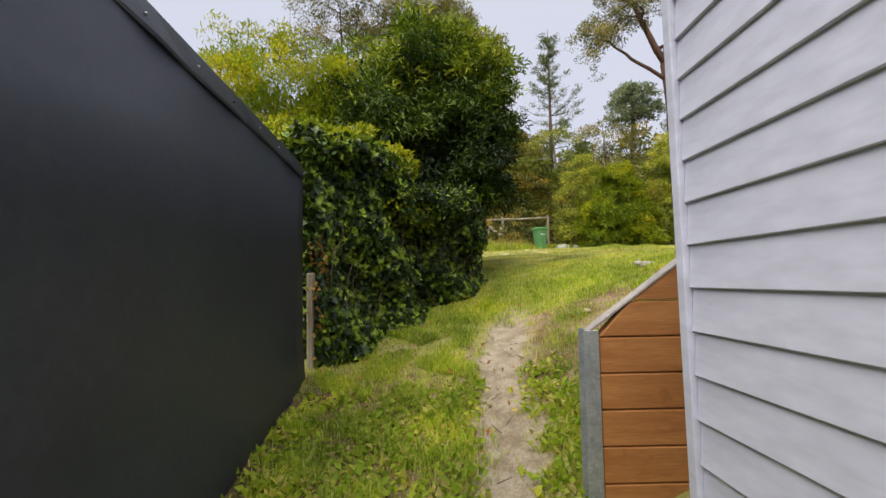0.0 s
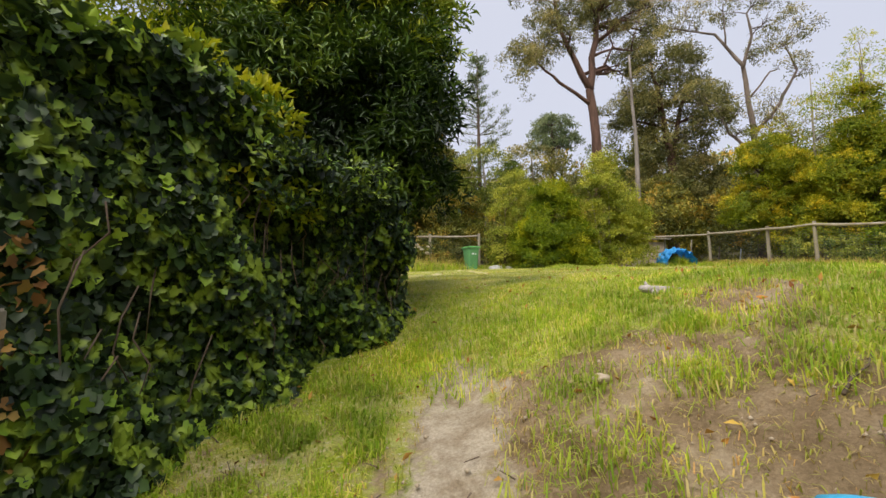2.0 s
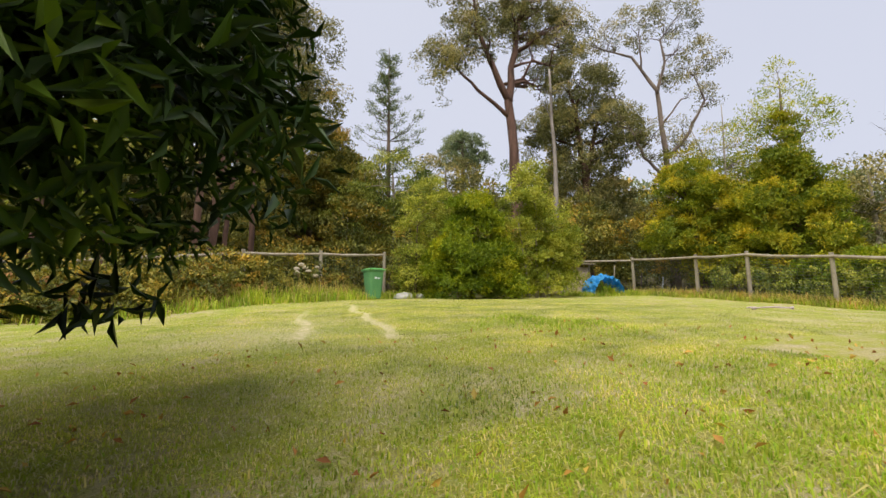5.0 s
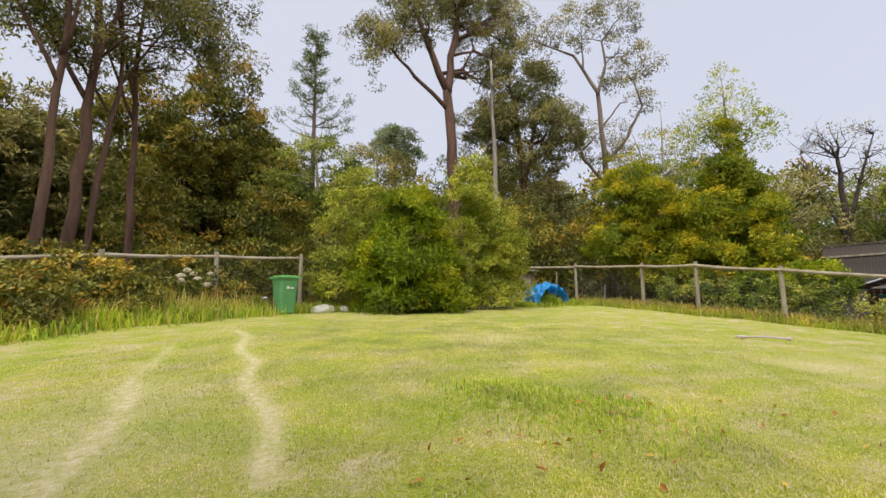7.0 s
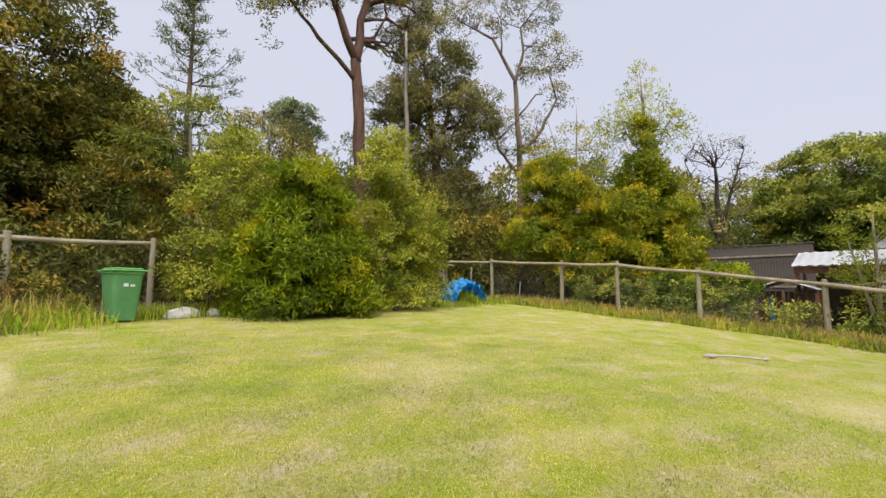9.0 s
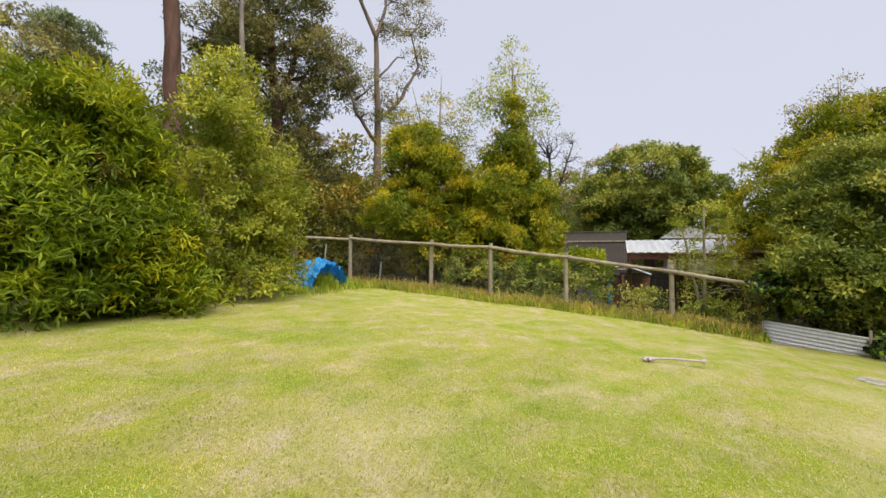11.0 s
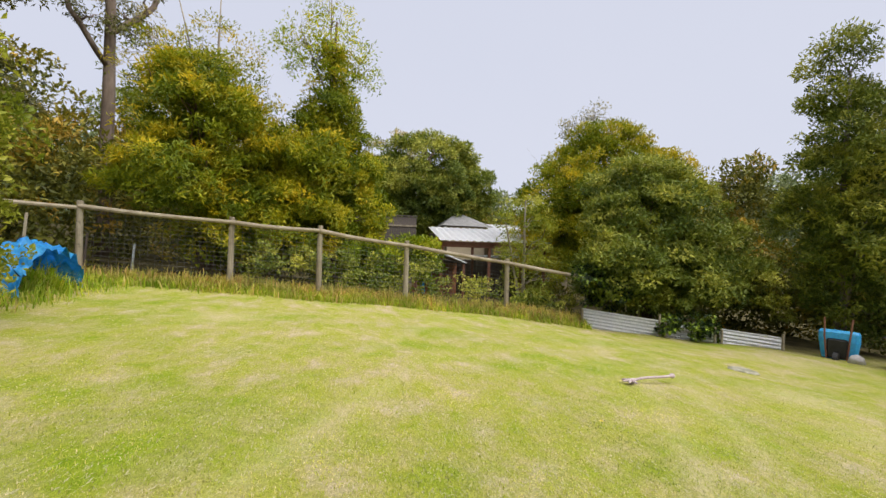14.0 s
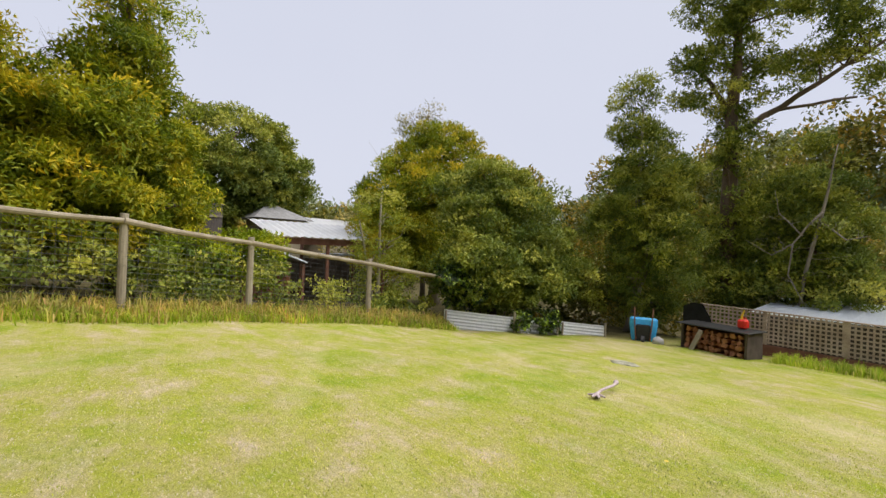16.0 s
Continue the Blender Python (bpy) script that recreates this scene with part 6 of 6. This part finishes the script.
def bank_bits():
    """Small yellow flowers and a fallen branch on the worn bank."""
    for x, y in ((1.52, 3.62), (1.62, 3.60), (1.50, 3.54), (9.0, 12.4)):
        f = thing("dandelion", at_ground(x, y), "small yellow dandelion flower in the grass", "flower", "dandelions in the grass")
        bm = bmesh.new()
        tube(bm, [(0, 0, -0.01), (0.004, 0, 0.04)], [0.0016, 0.0014], 5)
        part("stem", bm, LONG_GRASS, f)
        bm = bmesh.new()
        for k in range(14):
            a = k * 2 * math.pi / 14
            c, q = math.cos(a), math.sin(a)
            w = (-q * 0.003, c * 0.003)
            vs = [bm.verts.new(p) for p in ((0.004, 0, 0.04), (0.004 + 0.010 * c + w[0], 0.010 * q + w[1], 0.046), (0.004 + 0.016 * c, 0.016 * q, 0.044), (0.004 + 0.010 * c - w[0], 0.010 * q - w[1], 0.046))]
            bm.faces.new(vs)
        part("flower_head", bm, YELLOW, f, "yellow petals")
    b = thing("fallen_branch", at_ground(2.25, 3.9), "thin grey-brown fallen branch lying on the bank", "branch")
    g = gz(2.25, 3.9)
    for name, pts, rad in (("stem", [(0, 0), (0.12, 0.05), (0.25, 0.07), (0.38, 0.14)], 0.009), ("twig", [(0.12, 0.05), (0.18, 0.13), (0.27, 0.16)], 0.004)):
        bm = bmesh.new()
        tube(bm, [(x, y, gz(2.25 + x, 3.9 + y) - g + 0.03) for x, y in pts], [rad * (1 - 0.2 * k) for k in range(len(pts))], 6)
        part(name, bm, BARK, b, smooth=True)


bank_bits()


# ---- grass and weeds ----
def scatter(rng, n, x0, x1, y0, y1, keep):
    p = np.c_[rng.uniform(x0, x1, n), rng.uniform(y0, y1, n)]
    return p[keep(p[:, 0], p[:, 1], rng.random(n))]


def on_lawn(x, y):
    in_hedge = (x < 0.75) & (y > 4.45 + (x + 1.4) * 1.1) & (y < 5.6 + (x + 1.4) * 1.1)
    in_wall = x < -0.95 - 0.1 * y
    in_house = (x > 0.8) & (y < 2.5)
    return ~(in_hedge | (in_wall & (y < 4.5)) | in_house) & (y < 21) & (x < 16.4)


def grass():
    rng = np.random.default_rng(77)
    cover = lambda x, y, r: (r > 1.5 * soil_amount(x, y) + 1.3 * track_amount(x, y) + 1.1 * straw_amount(x, y)) & on_lawn(x, y)
    near = scatter(rng, 300000, -1.6, 5.0, 0.6, 9.6, cover)
    lawn_side = rng.random(len(near)) < np.clip((near[:, 1] - 5.6) / 2.6, 0, 1)
    blades("bank_grass", near[~lawn_side], 0.042, BANK_GRASS, rng, "short green grass on the bank", 0.0036, 1.3)
    near = near[lawn_side & (rng.random(len(near)) < np.clip((10.2 - near[:, 1]) / 2.0, 0.25, 1))]
    blades("lawn_grass", near, 0.028, GRASS, rng, "mown yellow-green lawn grass beyond the bank", 0.003, 1.5)
    # the lawn within a few metres of the walked line
    line = [(1.0, 5.0), (2.0, 7.6), (3.5, 10.6), (5.0, 13.0), (7.6, 15.5)]
    for name, n, reach, h, w in (("lawn_grass", 440000, 4.4, 0.022, 0.0022),):
        k = rng.integers(0, 4, n)
        u = rng.random(n)
        a = np.array(line)
        p = a[k] + (a[k + 1] - a[k]) * u[:, None] + rng.normal(size=(n, 2)) * reach * 0.6
        p = p[cover(p[:, 0], p[:, 1], rng.random(n)) & (p[:, 1] > 8.4)]
        blades(name, p, h, GRASS, rng, "mown yellow-green lawn grass", w, 1.6)
    mound = np.concatenate([np.array(m) + rng.normal(size=(900, 2)) * 0.28 for m in ((4.25, 10.5), (4.7, 9.65), (4.45, 10.1))])
    blades("lawn_grass", mound, 0.06, BANK_GRASS, rng, "bright tufty grass on old mole hills", 0.004, 1.0)
    # long tufts on the bank
    for name, spots, spread, per, h, mat, label in (
        ("grass_tuft", [(-0.75, 3.4), (-0.35, 3.9), (-0.15, 3.3), (0.05, 4.4), (-0.6, 4.3), (0.0, 3.0), (1.25, 4.2), (1.45, 4.75), (1.3, 3.6), (2.0, 4.4), (2.4, 4.9), (1.9, 5.3), (2.6, 4.2), (2.9, 3.9), (3.3, 4.6), (3.6, 4.1), (1.1, 3.2), (0.95, 2.9), (-0.9, 2.8), (0.3, 5.6), (0.6, 5.9), (2.3, 3.5), (3.0, 3.3)], 0.13, 420, 0.10, BANK_GRASS, "long green grass tufts on the bank"),
    ):
        pts = np.concatenate([np.array(s) + rng.normal(size=(per, 2)) * spread * rng.uniform(0.5, 1.6) for s in spots])
        pts = pts[on_lawn(pts[:, 0], pts[:, 1])]
        blades(name, pts, h, mat, rng, label, 0.004, 0.9)
    # lush band along the bank's crest and by the hedge end
    band = scatter(rng, 26000, 0.6, 5.5, 4.6, 7.4, lambda x, y, r: (np.abs(y - 5.9 + 0.12 * (x - 2) ** 2 * 0.3) < 0.7 * r + 0.1) & on_lawn(x, y))
    lush = scatter(rng, 30000, 2.2, 5.0, 2.6, 6.2, lambda x, y, r: (r > 0.4 + 0.9 * soft_spot(x, y, 3.2, 5.2, 0.6)) & (np.sin(x * 9 + 2 * np.sin(y * 7)) + np.sin(y * 8 + x * 3) > 1.4 * soil_amount(x, y) - 0.9))
    blades("bank_grass", lush, 0.10, BANK_GRASS, rng, "lush clumpy grass on the side of the bank", 0.004, 0.9)
    left = scatter(rng, 34000, -1.25, 0.35, 2.0, 5.6, lambda x, y, r: (np.sin(x * 11 + 2 * np.sin(y * 6)) + np.sin(y * 9 + x * 4) > 0.2 + 0.5 * soft_spot(x, y, -1.1, 3.0, 0.9)) & (path_distance(x, y) > 0.22) & on_lawn(x, y))
    blades("bank_grass", left, 0.09, BANK_GRASS, rng, "lush clumpy grass at the foot of the hedge", 0.004, 0.9)
    thatch = scatter(rng, 16000, -1.1, 4.2, 2.4, 6.2, lambda x, y, r: (r < 0.25 + soil_amount(x, y)) & on_lawn(x, y) & (path_distance(x, y) > 0.2))
    blades("dry_thatch", thatch, 0.045, STRAW, rng, "dry straw-coloured grass stubble on bare soil", 0.003, 1.6)
    blades("crest_grass", band, 0.085, BANK_GRASS, rng, "lush longer grass along the crest of the bank", 0.004, 0.9)
    # strips of long grass under the fences
    def strip(name, a, b, width, n, h, mat, label, w=0.008):
        a, b = np.array(a), np.array(b)
        u = rng.random(n)
        side = np.array((-(b - a)[1], (b - a)[0])) / np.linalg.norm(b - a)
        clump = 0.5 + 0.5 * np.sin(u * 37) * np.sin(u * 91)
        p = a + (b - a) * u[:, None] + side * (rng.normal(size=n) * width)[:, None]
        keep = rng.random(n) < 0.45 + 0.55 * clump
        blades(name, p[keep], (h * (0.35 + 0.9 * clump))[keep], mat, rng, label, w, 0.6)

    for a, b in ((EAST[0], EAST[1]), (EAST[1], EAST[2]), (EAST[2], EAST[3]), (EAST[3], EAST[4]), (EAST[4], (16.2, 8.5))):
        strip("verge_grass", a[:2], b[:2], 0.28, 5200, 0.36, STRAW, "dry tawny long grass under the wire fence")
        strip("verge_grass", (a[0] - 0.3, a[1]), (b[0] - 0.3, b[1]), 0.22, 4200, 0.22, LONG_GRASS, "green long grass at the lawn's edge")
    weeds = [(-5.0, 14.9), (-1.2, 17.0), (0.6, 18.2), (2.2, 19.0), (4.1, 20.05)]
    for k, (a, b) in enumerate(zip(weeds, weeds[1:])):
        strip("verge_grass", a, b, 0.42, (900, 2600, 3600, 4200)[k], (0.28, 0.32, 0.42, 0.36)[k], LONG_GRASS, "tall green weeds before the fence", 0.010)
        strip("verge_grass", a, b, 0.24, 3000, 0.26, STRAW if k % 2 else LONG_GRASS, "dry brown and green stems at the weeds' edge", 0.008)
        strip("verge_grass", (a[0], a[1] + 0.4), (b[0], b[1] + 0.4), 0.4, (1200, 1500, 2600, 2600)[k], 0.6, STRAW, "dry brown stems among the weeds", 0.007)
    strip("verge_grass", (4.6, 20.5), (7.0, 20.3), 0.3, 6000, 0.3, LONG_GRASS, "green grass behind the bin")
    strip("verge_grass", (14.0, 19.5), (14.5, 19.4), 0.12, 1500, 0.5, LONG_GRASS, "tall grass growing through the tarpaulin arch")
    strip("verge_grass", (12.5, 19.6), (16.3, 19.5), 0.35, 7000, 0.24, LONG_GRASS, "green grass round the tarpaulin")
    strip("verge_grass", (8.4, 4.1), (10.4, 4.3), 0.22, 6000, 0.22, LONG_GRASS, "green weeds along the lattice", 0.005)
    strip("verge_grass", (5.8, 4.0), (8.4, 4.1), 0.22, 4000, 0.16, STRAW, "dry cut stems along the lattice", 0.004)


grass()


def weeds_and_litter():
    rng = np.random.default_rng(78)
    # broad-leaved weeds low on the bank
    c = scatter(rng, 900, -1.25, 1.1, 1.3, 3.9, lambda x, y, r: on_lawn(x, y) & (path_distance(x, y) > 0.18))
    z = ground_z(c[:, 0], c[:, 1])
    at = np.repeat(np.c_[c, z + 0.02], 9, 0) + rng.normal(size=(len(c) * 9, 3)) * (0.05, 0.05, 0.012)
    v, f = leaves(at, 0.065, 0.6, rng, "oval", 0, 0.45)
    tagged(raw("broadleaf_weeds", v, f, LONG_GRASS), "low broad-leaved weeds at the foot of the bank", "weeds", kind="stuff")
    # clods and small stones on the path and bank
    c = scatter(rng, 2800, -1.0, 4.0, 1.0, 6.0, lambda x, y, r: (r < 0.9 * soil_amount(x, y) + 0.5 * track_amount(x, y)) & on_lawn(x, y))
    z = ground_z(c[:, 0], c[:, 1])
    octa = np.array([(1, 0, 0), (-1, 0, 0), (0, 1, 0), (0, -1, 0), (0, 0, 1), (0, 0, -1)], float)
    tri = np.array([(0, 2, 4), (2, 1, 4), (1, 3, 4), (3, 0, 4), (2, 0, 5), (1, 2, 5), (3, 1, 5), (0, 3, 5)])
    size = 0.004 + 0.018 * rng.random(len(c)) ** 3.5
    v = np.c_[c, z][:, None] + octa[None] * rng.uniform(0.6, 1.3, (len(c), 6, 1)) * size[:, None, None] * (1, 1, 0.7)
    f = (np.arange(len(c))[:, None, None] * 6 + tri[None]).reshape(-1, 3)
    tagged(raw("soil_clods", v.reshape(-1, 3), f, CLOD, smooth=True), "small tan clods and pebbles on the bare bank", "soil", kind="stuff")
    # twigs
    bm = bmesh.new()
    for k in range(60):
        x, y = rng.uniform(-0.9, 3.5), rng.uniform(2.2, 6.0)
        if not on_lawn(np.array(x), np.array(y)):
            continue
        d, n = rng.uniform(0, 6.28), rng.uniform(0.04, 0.14)
        tube(bm, [(x, y, gz(x, y) + 0.012), (x + n * math.cos(d), y + n * math.sin(d), gz(x + n * math.cos(d), y + n * math.sin(d)) + 0.018)], [0.004, 0.002], 4)
    tagged(part("twigs", bm, BARK), "small brown twigs lying on the bank", "twigs", kind="stuff")
    # fallen leaves
    c = scatter(rng, 700, -1.4, 6, 2, 10, lambda x, y, r: on_lawn(x, y))
    z = ground_z(c[:, 0], c[:, 1])
    v, f = leaves(np.c_[c, z + 0.025], 0.06, 0.45, rng, "oval", 0.3, 0)
    tagged(raw("fallen_leaves", v, f, LITTER), "scattered orange-brown fallen leaves", "leaves", kind="stuff")
    # bramble and weeds on and before the north fence
    fore = [(-5.0, 15.1, gz(-5.0, 15.1) + 0.2, 0.8, 0.5, 0.4), (-3.7, 15.7, gz(-3.7, 15.7) + 0.2, 0.8, 0.5, 0.42), (-2.6, 16.3, gz(-2.6, 16.3) + 0.2, 0.7, 0.45, 0.4), (-1.2, 17.1, gz(-1.2, 17.1) + 0.15, 0.5, 0.35, 0.32), (1.2, 18.7, gz(1.2, 18.7) + 0.15, 0.4, 0.3, 0.3), (-4.4, 15.9, gz(-4.4, 15.9) + 0.35, 0.9, 0.6, 0.45), (-3.0, 16.5, gz(-3, 16.5) + 0.4, 0.8, 0.6, 0.45), (-1.6, 17.4, gz(-1.6, 17.4) + 0.35, 0.8, 0.5, 0.45), (-0.2, 18.2, gz(-0.2, 18.2) + 0.4, 0.7, 0.45, 0.5), (1.3, 19.2, gz(1.3, 19.2) + 0.45, 0.6, 0.4, 0.5), (3.5, 20.4, gz(3.5, 20.4) + 0.35, 0.5, 0.3, 0.35)]
    for k, (leaf, blobs) in enumerate(((DARKLEAF, fore), (RUSSET, fore[::2]))):
        cl = crown_clumps(rng, [(*q[:3], q[3] * 1.3, q[4] * 1.3, q[5] * 1.2) for q in blobs], 0.17, (0.6, 0.14)[k])
        tagged(foliage("bramble", cl, 0.17, (26, 12)[k], 0.085, 0.55, rng, leaf, None, "oval", 0, 0.3), ("low green bramble along the lawn's edge", "rusty dead leaves among the bramble")[k], "bush", kind="stuff")
    cl = crown_clumps(rng, [(-3.4, 17.6, gz(-3.4, 17.6) + 0.6, 1.6, 1.0, 0.75), (-1.2, 18.5, gz(-1, 18.5) + 0.7, 1.3, 0.9, 0.85), (0.5, 19.3, gz(0.6, 19.3) + 0.7, 0.9, 0.6, 0.85), (-5.5, 16.8, gz(-5.5, 17) + 0.6, 1.4, 1.2, 0.8), (2.2, 20.5, gz(2, 20) + 0.9, 0.9, 0.4, 0.5), (-6, 18.4, gz(-6, 18) + 0.7, 1.6, 0.8, 0.9)], 0.22, 0.5)
    tagged(foliage("bramble", cl, 0.22, 30, 0.10, 0.6, rng, DARKLEAF, None, "oval", 0, 0.3), "tangled bramble growing through the fence", "bush", kind="stuff")
    # creeper on the east fence
    pts = []
    for (a, b) in zip(EAST[1:], EAST[2:] + [(16.3, 8.4, 2.9)]):
        for u in (0.2, 0.5, 0.8):
            x, y = a[0] + (b[0] - a[0]) * u + 0.75, a[1] + (b[1] - a[1]) * u
            pts.append((x, y, gz(x, y) + (0.42 if y < 12.5 else 0.6), 0.5, 0.6, 0.38 if y < 12.5 else 0.55))
    cl = crown_clumps(rng, pts, 0.2, 0.32)
    tagged(foliage("fence_creeper", cl, 0.2, 26, 0.09, 0.6, rng, OLIVE, None, "oval", 0, 0.3), "creeper and blackberry behind the wire netting", "bush", kind="stuff")
    cl = crown_clumps(rng, [(16.3, 7.7, 2.5, 0.35, 0.8, 0.3), (15.0, 6.8, 1.9, 0.2, 0.25, 0.3), (14.6, 6.2, 1.85, 0.25, 0.3, 0.3), (16.2, 8.4, 2.9, 0.35, 0.4, 0.2)], 0.16, 0.6)
    tagged(foliage("trailing_ivy", cl, 0.16, 34, 0.08, 0.9, rng, IVY, None, "ivy", 0.3, 0), "green ivy trailing over the iron sheets", "ivy", kind="stuff")
    # pale flower heads
    fl = thing("seed_heads", (2.75, 20.1, gz(2.7, 20.1)), "cluster of round cream flower heads before the fence", "flowers")
    for k in range(9):
        x, y, h = rng.uniform(-0.6, 0.6), rng.uniform(-0.15, 0.2), rng.uniform(0.75, 1.15)
        bm = bmesh.new()
        tube(bm, [(x, y, 0), (x, y, h)], [0.01, 0.008], 5)
        part("stem", bm, OLIVE, fl)
        bm = bmesh.new()
        bmesh.ops.create_icosphere(bm, subdivisions=3, radius=0.085, matrix=pose(x, y, h) @ Matrix.Diagonal((1, 1, 0.7, 1)))
        for v in bm.verts:
            v.co += (v.co - Vector((x, y, h))) * rng.uniform(-0.2, 0.25)
        part("flower_head", bm, CREAM, fl, "cream flower head")


weeds_and_litter()
